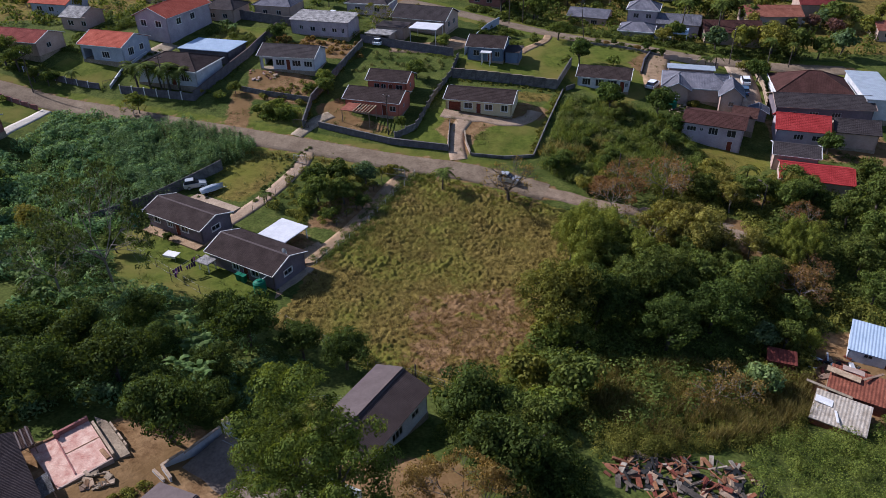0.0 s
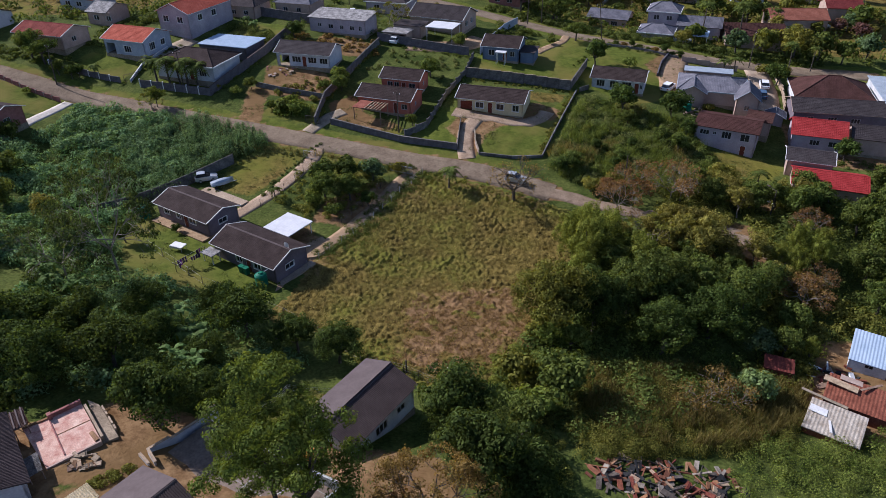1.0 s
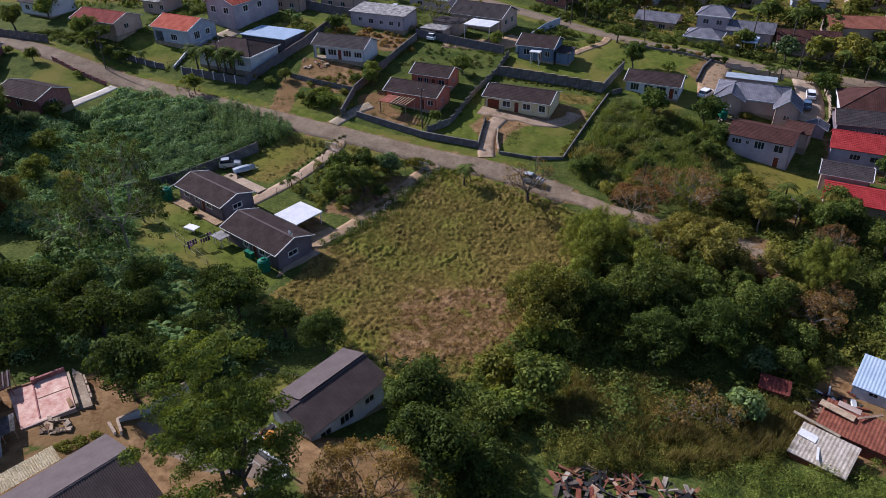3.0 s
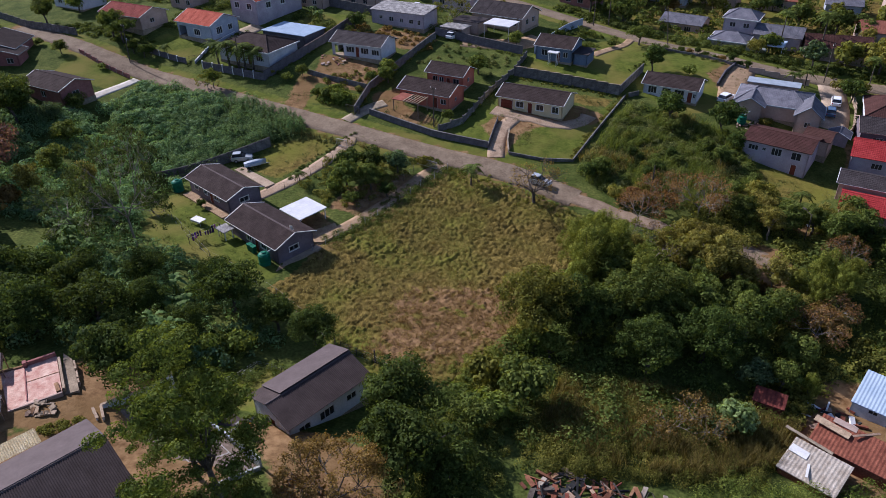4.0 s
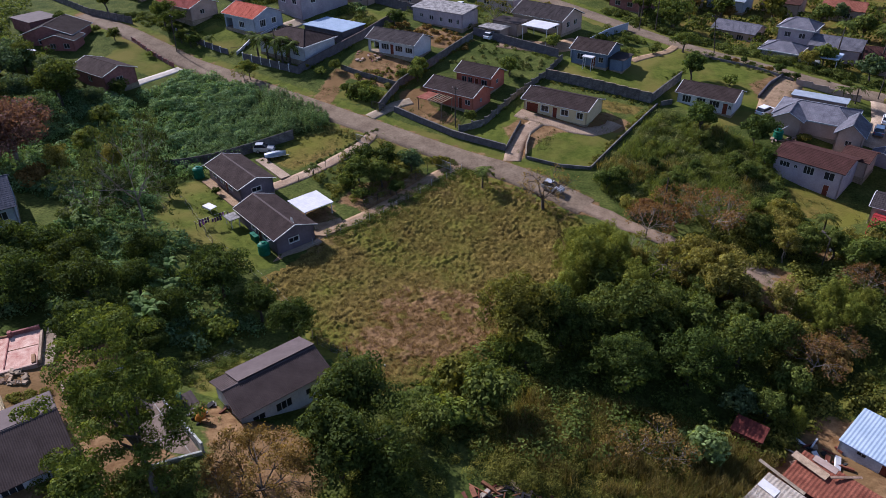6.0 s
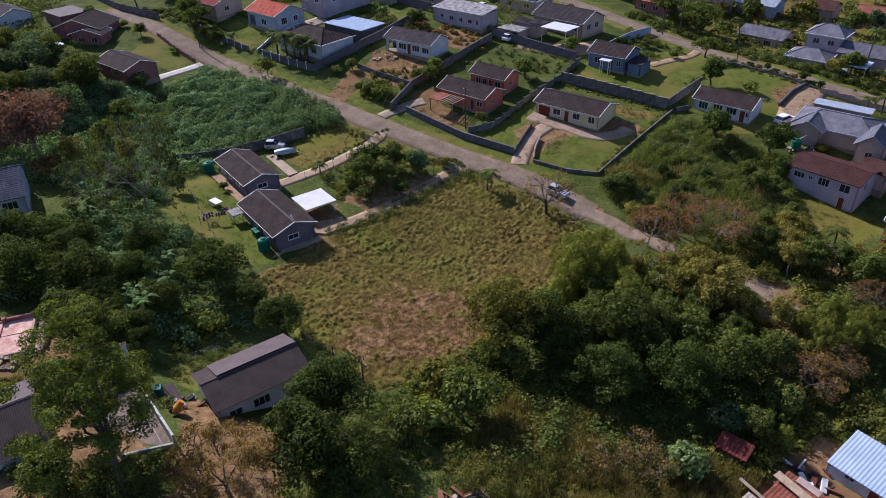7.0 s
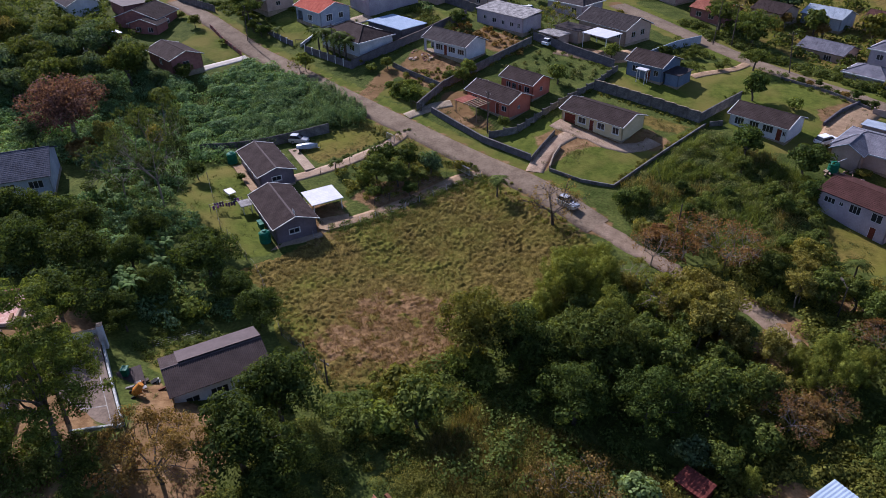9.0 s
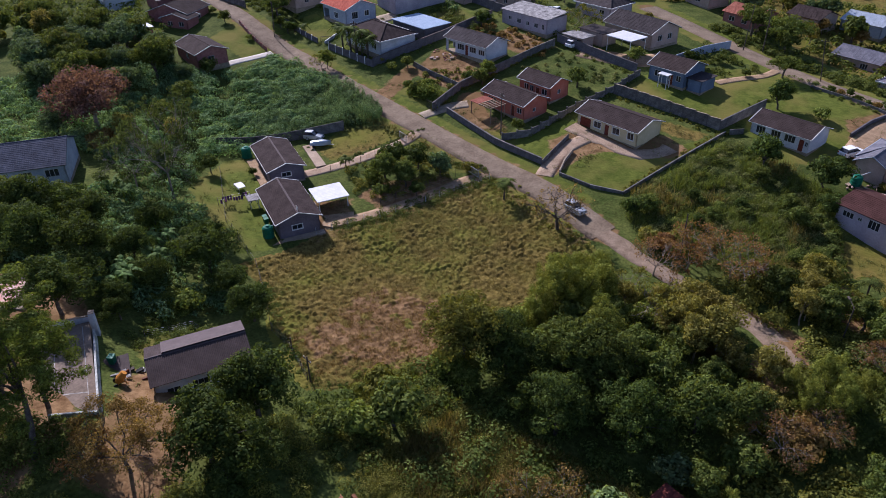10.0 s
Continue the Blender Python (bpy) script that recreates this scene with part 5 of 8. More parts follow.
slab("pad", [(-39.4, 96.6), (-38.5, 97.9), (-30.7, 93.0), (-31.6, 91.5)], gz(-35, 94.8) + 0.12, M["sand"], "pale concrete pad beside the bungalow", "pad", 0.7)


# ---- walls and fences ----
def boundary(name, pts, height, mat, label, bay=2.4, posts=True, cap=None, thick=0.12, drop=0.5, post_mat=None, level=False):
    """A boundary wall in bays, stepping down with the ground."""
    w = holder(name, pose(pts[0][0], pts[0][1], gz(*pts[0])), label, "wall")
    inv = w.matrix_basis.inverted()
    for p, q in zip(pts[:-1], pts[1:]):
        p, q = Vector(p), Vector(q)
        n = max(1, round((q - p).length / bay))
        head = math.degrees(math.atan2(q.y - p.y, q.x - p.x))
        step = (q - p).length / n
        for i in range(n):
            a, b = p.lerp(q, i / n), p.lerp(q, (i + 1) / n)
            za, zb = gz(*a), gz(*b)
            bm = bmesh.new()
            v = box(bm, 0, step, -thick / 2, thick / 2, -drop, height)
            if not posts:
                for k in (1, 2, 5, 6):
                    v[k].co.z += zb - za
            else:
                for k in (0, 1, 2, 3):
                    v[k].co.z -= abs(zb - za)
            if posts:
                for k in range(1, int(height / 0.32)):
                    box(bm, 0, step, -thick / 2 - 0.012, thick / 2 + 0.012, k * 0.32 + 0.02, k * 0.32 + 0.29)
            pn = part("panel", bm, mat, w)
            z0 = za if not posts else (za + zb) / 2
            pn.matrix_basis = inv @ pose(a.x, a.y, z0, 0, 0, head)
            if cap:
                bm = bmesh.new()
                v = box(bm, 0, step, -thick / 2 - 0.06, thick / 2 + 0.06, height, height + 0.08)
                if not posts:
                    for k in (1, 2, 5, 6):
                        v[k].co.z += zb - za
                c = part("coping", bm, cap, pn)
            if posts:
                bm = bmesh.new()
                box(bm, -0.09, 0.09, -0.11, 0.11, -drop - 0.3, height + 0.12)
                box(bm, -0.12, 0.12, -0.14, 0.14, height + 0.12, height + 0.18)
                po = part("post", bm, post_mat or mat, w)
                po.matrix_basis = inv @ pose(a.x, a.y, z0, 0, 0, head)
    return w


def wire_fence(pts, height=1.3, gap=2.6, label="wire fence on thin posts", mat=None, wires=4, pale=False):
    w = holder("fence", pose(pts[0][0], pts[0][1], gz(*pts[0])), label, "fence")
    inv = w.matrix_basis.inverted()
    tops = []
    for p, q in zip(pts[:-1], pts[1:]):
        p, q = Vector(p), Vector(q)
        n = max(1, round((q - p).length / gap))
        tops += [p.lerp(q, i / n) for i in range(n)]
    tops.append(Vector(pts[-1]))
    for a in tops:
        bm = bmesh.new()
        bar(bm, (0, 0, -0.4), (0, 0, height + random.uniform(-0.05, 0.08)), 0.045, 6, 0.035)
        po = part("post", bm, mat or M["post"], w)
        po.matrix_basis = inv @ pose(a.x, a.y, gz(*a), random.uniform(-2, 2), random.uniform(-2, 2), 0)
    for k in range(wires):
        h = height * (0.15 + 0.83 * k / max(1, wires - 1))
        bm = bmesh.new()
        rings = [[bm.verts.new((a.x + 0.006 * math.cos(c), a.y + 0.006 * math.sin(c), gz(*a) + h + 0.006 * math.sin(c + 0.8))) for c in (0, 2.1, 4.2)] for a in tops]
        for a, b in zip(rings[:-1], rings[1:]):
            for i in range(3):
                bm.faces.new((a[i], a[(i + 1) % 3], b[(i + 1) % 3], b[i]))
        wr = part("wire", bm, M["steel"], w)
        wr.matrix_basis = inv
    return w


PC = M["precast"]
boundary("boundary_wall", [(2.6, 135.6), (22.8, 131.6)], 1.9, PC, "tall grey precast panel wall below a lawn", cap=M["concrete"])
boundary("boundary_wall", [(22.8, 131.6), (26, 139.3), (27.5, 143)], 1.7, PC, "grey wall with a pale coping beside a lawn", cap=PC, posts=False)
boundary("boundary_wall", [(24.0, 131.0), (19.8, 119.5), (15.6, 107.6)], 0.55, PC, "low mossy wall between a lawn and the bush", posts=False, thick=0.2)
boundary("boundary_wall", [(15.6, 107.6), (10.5, 106.9), (5.0, 107.6)], 0.5, PC, "low stained wall along the street", posts=False, thick=0.2)
boundary("boundary_wall", [(-21.6, 116.3), (-15, 113.6), (-8.8, 111.2), (1.2, 109)], 1.1, M["wall_grey"], "low dark garden wall along the street", posts=False, cap=PC, thick=0.2)
boundary("boundary_wall", [(1.2, 109), (1.5, 114.7), (1.7, 118)], 0.7, PC, "low wall beside a driveway", posts=False)
boundary("boundary_wall", [(4.9, 107.9), (4.3, 111), (4.2, 114.3)], 0.6, M["wall_peach"], "low kerb wall beside a driveway", posts=False, cap=M["concrete"])
boundary("boundary_wall", [(-24.3, 115.6), (-24.0, 125), (-20.3, 137), (-16.4, 150)], 1.6, PC, "dark weathered wall between two plots", posts=False, cap=PC)
boundary("boundary_wall", [(-8.0, 112.5), (-4.3, 116), (-1.2, 127), (2.4, 136.5), (4.0, 145)], 1.3, PC, "dark stepped wall between two plots")
boundary("boundary_wall", [(-38.4, 129.6), (-33, 127.5), (-24.3, 125.3)], 1.0, PC, "low grey retaining wall under a dirt plot", posts=False)
boundary("boundary_wall", [(-61.4, 130.0), (-53.8, 128.1), (-46.2, 126.2)], 1.5, M["wall_grey"], "grey garden wall with white posts", bay=2.6, post_mat=M["white"])
boundary("boundary_wall", [(-46.2, 126.2), (-42.8, 134.5), (-39.5, 143.4), (-36, 158)], 1.8, M["wall_grey"], "dark stepped side wall of a garden", posts=False, cap=M["sheet_pink"])
boundary("boundary_wall", [(-83, 137.4), (-78.4, 135.7), (-66, 131.6)], 1.2, M["wall_grey"], "grey low front wall with white posts", post_mat=M["white"])
boundary("boundary_wall", [(-64, 131.6), (-63.5, 137), (-60.5, 144)], 0.6, M["wall_pale"], "pale wall between two gardens", posts=False, cap=M["white"])
boundary("boundary_wall", [(-49.7, 167), (-35.6, 161.8), (-31, 160.5)], 2.0, M["wall_grey"], "long grey wall behind a lawn", cap=PC)
boundary("boundary_wall", [(-17, 152.4), (-7, 149.2), (3.0, 145.8)], 1.7, M["wall_grey"], "grey wall below a paved yard", posts=False, cap=PC)
boundary("boundary_wall", [(5.4, 146.5), (7.5, 153), (11, 163), (14.5, 170)], 1.7, M["wall_pale"], "pale wall beside a garden", posts=False)
boundary("boundary_wall", [(-36, 104.2), (-39.7, 100.8), (-43.1, 97.8), (-49.7, 91.8), (-53, 88.5)], 1.8, PC, "grey wall between the bungalows and the reeds", posts=False)
boundary("boundary_wall", [(41.6, 140.5), (43.8, 147), (46.4, 152)], 0.6, M["wall_grey"], "low curved kerb wall round a lawn", posts=False, thick=0.25)
boundary("boundary_wall", [(32.5, 157), (41, 154.2), (48.3, 150.5)], 0.5, PC, "low wall along the upper street", posts=False)
boundary("boundary_wall", [(48.8, 149.5), (60, 147)], 1.1, M["wall_peach"], "garden wall with pillars on the upper street", bay=3.2)
boundary("boundary_wall", [(67.8, 147), (66.8, 139), (64.6, 131), (62.4, 126.5)], 1.3, M["sand"], "pale wall with pillars between two yards", bay=2.0)
boundary("boundary_wall", [(26.5, 132.6), (24.6, 131.2)], 0.9, PC, "stub of a low grey wall", posts=False)
boundary("boundary_wall", [(-129.7, 149.2), (-110.5, 141.2), (-96.1, 138.9)], 1.6, PC, "grey wall along the street opposite brick houses", bay=2.6)
boundary("boundary_wall", [(-90.5, 131.2), (-82.5, 127.2), (-75, 124.4)], 0.9, M["brick"], "low brick front wall with pale pillars", bay=2.2, post_mat=M["wall_peach"])
boundary("boundary_wall", [(-18.6, 42.8), (-14.0, 40.0), (-6.8, 35.8)], 1.3, M["wall_flaked"], "flaking white wall along a court", posts=False, thick=0.2)
boundary("boundary_wall", [(-6.8, 35.6), (-9.4, 32.6)], 0.5, M["wall_flaked"], "low white wall at a court's end", posts=False, thick=0.2)
wire_fence([(-4.3, 101.8), (-7.6, 96.5), (-12.0, 87.2), (-16.0, 80.7), (-18.2, 76.4)], label="wire fence along a paved driveway", mat=M["steel"])
wire_fence([(-9.6, 100.2), (-13.0, 92.5), (-15.5, 88)], label="wire fence beside a driveway")
wire_fence([(-43.5, 81.5), (-38, 77), (-30.5, 70.9), (-25.7, 68.8), (-18.8, 65.4), (-14, 62), (-8.5, 57.6)], label="thin fence with pale rails below the lawn", gap=3.4, mat=M["bark_pale"], wires=2)
wire_fence([(-7.5, 56.8), (-3.5, 55.6), (1.6, 52.9)], label="wire fence at the field's foot", gap=2.2)
wire_fence([(-28.4, 91.5), (-24.5, 98.5), (-22.6, 103)], label="wire fence beside a concrete driveway")
wire_fence([(-16.8, 47.0), (-15.2, 52.0), (-9.6, 51.6)], label="low wire fence round a grass plot", height=0.9)


def gate(x, y, head, w, h, label, mat):
    g = holder("gate", pose(x, y, gz(x, y), 0, 0, head), label, "gate")
    bm = bmesh.new()
    for a in ((0, w, 0.1, 0.16), (0, w, h - 0.06, h), (0, 0.06, 0.1, h), (w - 0.06, w, 0.1, h)):
        box(bm, a[0], a[1], -0.03, 0.03, a[2], a[3])
    part("gate_frame", bm, mat, g)
    for i in range(1, int(w / 0.16)):
        bm = bmesh.new()
        bar(bm, (i * 0.16, 0, 0.12), (i * 0.16, 0, h - 0.03), 0.014, 5)
        part("bar", bm, mat, g)
    return g


gate(-9.6, 102.6, -22, 4.0, 1.3, "silver barred gate at a driveway", M["steel"])
gate(-24.4, 105.3, -20, 2.4, 1.4, "grey barred gate by a grass plot", M["steel"])
gate(-26.2, 116.6, -18, 3.0, 1.4, "dark steel driveway gate", M["post"])
gate(-65.4, 131.8, 40, 2.8, 1.5, "dark steel gate between white pillars", M["post"])


# ---- posts, lamps and wires ----
def pole(x, y, h, label, arms=0, lamp_arm=False, lean=(0, 0), r=0.11):
    p = holder("utility_pole", pose(x, y, gz(x, y), lean[0], lean[1], random.uniform(0, 180)), label, "pole")
    bm = bmesh.new()
    bar(bm, (0, 0, -0.6), (0, 0, h), r, 8, r * 0.7)
    part("shaft", bm, M["post"], p)
    for i in range(arms):
        bm = bmesh.new()
        box(bm, -0.7, 0.7, -0.05, 0.05, h - 0.5 - 0.5 * i, h - 0.4 - 0.5 * i)
        part("cross_arm", bm, M["post"], p)
        for s in (-0.6, 0.6):
            bm = bmesh.new()
            bar(bm, (s, 0, h - 0.4 - 0.5 * i), (s, 0, h - 0.22 - 0.5 * i), 0.04, 6)
            part("insulator", bm, M["white"], p)
    if lamp_arm:
        bm = bmesh.new()
        bar(bm, (0, 0, h - 0.2), (1.2, 0, h + 0.15), 0.04, 6)
        part("arm", bm, M["post"], p)
        bm = bmesh.new()
        box(bm, 1.1, 1.7, -0.12, 0.12, h + 0.1, h + 0.22)
        bmesh.ops.bevel(bm, geom=bm.edges[:], offset=0.03, segments=1)
        part("lamp_head", bm, M["post"], p)
    return p


pole(-9.2, 114.2, 7.5, "dark wooden power pole in a garden", 1)
pole(1.9, 53.0, 3.6, "short wooden pole at the field's foot", 1)
pole(-52.0, 128.0, 8.0, "wooden power pole beside a garden wall", 1)
pole(48.2, 91.4, 5.0, "grey street lamp beside the street", 0, True, r=0.08)
pole(33.5, 162.0, 8.0, "wooden power pole on the upper street", 1, lean=(0, 8))
pole(20.5, 173.0, 9.0, "wooden power pole at a street corner", 1)
pole(17.0, 171.0, 9.0, "leaning wooden stay pole", 0, lean=(6, 8))
pole(-78.5, 130.5, 8.0, "wooden power pole by the street", 1, lean=(3, 0))
pole(63.5, 150.0, 8.0, "wooden power pole on the upper street", 1)
pole(27.5, 97.5, 7.0, "thin pole among bushes", 0)
pole(-3.2, 55.6, 1.9, "leaning fence post with a pale top", 0)


# ---- vehicles ----
def wheel_mesh(r, w):
    bm = bmesh.new()
    bar(bm, (0, -w / 2, 0), (0, w / 2, 0), r, 16)
    bmesh.ops.bevel(bm, geom=[e for e in bm.edges if e.calc_length() < r * 0.5], offset=0.02, segments=1)
    return bm


def car(x, y, head, paint, label, profile="hatch", z=None, size=1.0):
    """Body lofted from a side profile, glass house, wheels, lights."""
    c = holder("car", pose(x, y, (gz(x, y) if z is None else z) + 0.08, 0, 0, head), label, "car")
    Lc, Wc = (4.2, 1.7) if profile != "pickup" else (5.0, 1.75)
    Lc, Wc = Lc * size, Wc * size
    hx = Lc / 2
    lower = [(-hx, 0.35), (-hx, 0.8), (-hx + 0.1, 0.92), (hx - 1.1, 0.95), (hx - 0.15, 0.78), (hx, 0.6), (hx, 0.35), (hx - 0.2, 0.22), (-hx + 0.2, 0.22)]
    bm = bmesh.new()
    rows = []
    for s, k in ((-1, 0.94), (-0.92, 1.0), (0.92, 1.0), (1, 0.94)):
        rows.append([bm.verts.new((px * (k if abs(s) == 1 else 1), s * Wc / 2, 0.22 + (pz - 0.22) * (0.97 if abs(s) == 1 else 1))) for px, pz in lower])
    for a, b in zip(rows[:-1], rows[1:]):
        for i in range(len(lower)):
            j = (i + 1) % len(lower)
            bm.faces.new((a[i], a[j], b[j], b[i]))
    bm.faces.new(rows[0])
    bm.faces.new(rows[-1][::-1])
    bmesh.ops.recalc_face_normals(bm, faces=bm.faces)
    part("body", bm, paint, c)
    if profile == "pickup":
        top = [(-0.35, 0.93), (-0.25, 1.52), (0.75, 1.5), (1.35, 0.94)]
    else:
        top = [(-hx + 0.12, 0.92), (-hx + 0.45, 1.42), (hx - 2.0, 1.45), (hx - 1.15, 0.95)]
    bm = bmesh.new()
    a = [bm.verts.new((px, -Wc / 2 * (0.92 if pz < 1 else 0.74), pz)) for px, pz in top]
    b = [bm.verts.new((px, Wc / 2 * (0.92 if pz < 1 else 0.74), pz)) for px, pz in top]
    bm.faces.new(a)
    bm.faces.new(b[::-1])
    for i in range(4):
        j = (i + 1) % 4
        bm.faces.new((a[j], a[i], b[i], b[j]))
    bmesh.ops.recalc_face_normals(bm, faces=bm.faces)
    part("cabin_glass", bm, M["glass"], c, "dark car windows")
    bm = bmesh.new()
    x0, x1, zt = top[1][0], top[2][0], max(top[1][1], top[2][1])
    box(bm, x0 - 0.06, x1 + 0.1, -Wc / 2 * 0.76, Wc / 2 * 0.76, zt - 0.03, zt + 0.05)
    bmesh.ops.bevel(bm, geom=bm.edges[:], offset=0.03, segments=2)
    part("roof", bm, paint, c)
    if profile == "pickup":
        bm = bmesh.new()
        for yy in (-Wc / 2, Wc / 2 - 0.08):
            box(bm, -hx + 0.05, -0.3, yy, yy + 0.08, 0.9, 1.15)
        box(bm, -hx, -hx + 0.08, -Wc / 2, Wc / 2, 0.9, 1.15)
        part("load_bed", bm, paint, c)
    for sx in (-hx + 0.8, hx - 0.8):
        for sy in (-1, 1):
            t = part("wheel", wheel_mesh(0.31, 0.2), M["rubber"], c, smooth=False)
            t.matrix_basis = pose(sx, sy * (Wc / 2 - 0.1), 0.31 - 0.08)
            bm = bmesh.new()
            bar(bm, (0, sy * 0.09, 0), (0, sy * 0.115, 0), 0.19, 10)
            part("rim", bm, M["steel"], t)
    for sy in (-1, 1):
        bm = bmesh.new()
        box(bm, hx - 0.1, hx + 0.01, sy * (Wc / 2 - 0.32) - 0.14, sy * (Wc / 2 - 0.32) + 0.14, 0.58, 0.72)
        part("headlight", bm, M["glass"], c)
        bm = bmesh.new()
        box(bm, -hx - 0.01, -hx + 0.06, sy * (Wc / 2 - 0.2) - 0.1, sy * (Wc / 2 - 0.2) + 0.1, 0.62, 0.82)
        part("tail_light", bm, M["tile_red"], c)
    return c


car(10.9, 100.6, -22, M["paint_silver"], "silver-white hatchback parked on the street", size=0.85)
car(42.6, 134.6, 55, M["paint_white"], "white hatchback parked on a paved drive")
car(63.6, 140.4, 75, M["paint_white"], "white car parked in a pale yard")
car(61.6, 135.6, 75, M["paint_blue"], "dark blue car parked in a pale yard")
car(-39.3, 99.6, 20, M["paint_silver"], "stripped pale car parked by a wall", size=0.85)
car(-25.0, 168.0, -12, M["paint_white"], "white pickup in a yard", "pickup")
car(52.5, 164.0, -20, M["paint_silver"], "silver car under a porch roof")
car(-12.8, 152.0, 70, M["paint_white"], "white car in an open garage", z=11.05)
car(-104.5, 106.0, -10, M["paint_white"], "white car beside a brick house")
car(82.0, 176.0, 10, M["paint_silver"], "silver car on a far yard")
car(92.0, 182.0, 5, M["paint_white"], "white car on a far yard")


def covered_boat(x, y, head):
    """A trailer boat under a pale cover."""
    b = holder("boat", pose(x, y, gz(x, y), 0, 0, head) @ Matrix.Diagonal((0.82, 0.82, 0.82, 1)), "boat under a pale grey cover on a trailer", "boat")
    bm = bmesh.new()
    rings = []
    for t in np.linspace(0, 1, 9):
        px = -2.1 + 4.4 * t
        wd = 0.95 * math.sin(min(1, 0.35 + t * 0.0 + (1 - t) * 1.1) * math.pi / 2) * (1 if t < 0.6 else max(0.12, 1 - ((t - 0.6) / 0.4) ** 1.6))
        top = 1.15 + 0.35 * math.sin(t * 2.4)
        rings.append([bm.verts.new((px, wd * math.cos(a), 0.55 + (top - 0.55) * max(0, math.sin(a)) + (-0.2 * max(0, -math.sin(a))))) for a in np.linspace(-0.6, math.pi + 0.6, 9)])
    for a, c in zip(rings[:-1], rings[1:]):
        for i in range(8):
            bm.faces.new((a[i], a[i + 1], c[i + 1], c[i]))
    bm.faces.new(rings[0])
    bm.faces.new(rings[-1][::-1])
    bmesh.ops.recalc_face_normals(bm, faces=bm.faces)
    part("cover", bm, M["sheet_silver"], b, "pale grey fabric cover")
    bm = bmesh.new()
    box(bm, -1.8, 2.9, -0.06, 0.06, 0.3, 0.42)
    box(bm, -1.4, -1.3, -0.9, 0.9, 0.28, 0.4)
    part("trailer", bm, M["steel"], b)
    for s in (-1, 1):
        t = part("wheel", wheel_mesh(0.3, 0.18), M["rubber"], b)
        t.matrix_basis = pose(-1.35, s * 0.95, 0.3)


covered_boat(-36.3, 98.0, 32)


# ---- yard things ----
def tank(x, y, r, h, label):
    t = holder("water_tank", pose(x, y, gz(x, y)), label, "water tank")
    bm = bmesh.new()
    prof = [(r, 0), (r * 1.02, h * 0.25), (r * 0.98, h * 0.3), (r * 1.02, h * 0.5), (r * 0.98, h * 0.55), (r, h * 0.82), (r * 0.75, h * 0.93), (0.28, h)]
    rings = [[bm.verts.new((q * math.cos(a), q * math.sin(a), z)) for a in np.linspace(0, 2 * math.pi, 20, endpoint=False)] for q, z in prof]
    for a, b in zip(rings[:-1], rings[1:]):
        for i in range(20):
            bm.faces.new((a[i], a[(i + 1) % 20], b[(i + 1) % 20], b[i]))
    bm.faces.new(rings[-1])
    part("tank", bm, M["tank_green"], t)
    bm = bmesh.new()
    bar(bm, (0, 0, h), (0, 0, h + 0.1), 0.26, 14)
    part("lid", bm, M["tank_green"], t)
    bm = bmesh.new()
    bar(bm, (r * 0.5, 0.3, h * 0.98), (r * 0.5 + 1.0, 1.2, h + 0.35), 0.06, 6)
    part("inlet_pipe", bm, M["white"], t, "white plastic pipe")


tank(-45.4, 89.0, 0.85, 1.9, "dark green plastic rain tank beside the bungalow")
tank(-23.3, 72.1, 0.8, 1.8, "bright green plastic rain tank at the corner")
tank(44.5, 127.0, 0.8, 1.7, "green plastic rain tank beside the peach house")


def dish(x, y, z, head):
    d = holder("satellite_dish", pose(x, y, z, 0, 0, head), "white satellite dish on a roof ridge", "satellite dish")
    bm = bmesh.new()
    rings = [[bm.verts.new((0.45 * r * math.cos(a), 0.12 * r * r, 0.5 + 0.45 * r * math.sin(a))) for a in np.linspace(0, 2 * math.pi, 18, endpoint=False)] for r in (0.1, 0.5, 1.0)]
    for a, b in zip(rings[:-1], rings[1:]):
        for i in range(18):
            bm.faces.new((a[i], a[(i + 1) % 18], b[(i + 1) % 18], b[i]))
    bm.faces.new(rings[0])
    bmesh.ops.solidify(bm, geom=bm.faces[:], thickness=0.02)
    part("bowl", bm, M["white"], d)
    bm = bmesh.new()
    bar(bm, (0, 0, -0.2), (0, -0.03, 0.5), 0.03, 6)
    part("mount", bm, M["steel"], d)
    bm = bmesh.new()
    bar(bm, (0, 0.02, 0.2), (0, 0.5, 0.45), 0.015, 5)
    part("arm", bm, M["steel"], d)


dish(-20.3, 75.5, 6.4, 150)


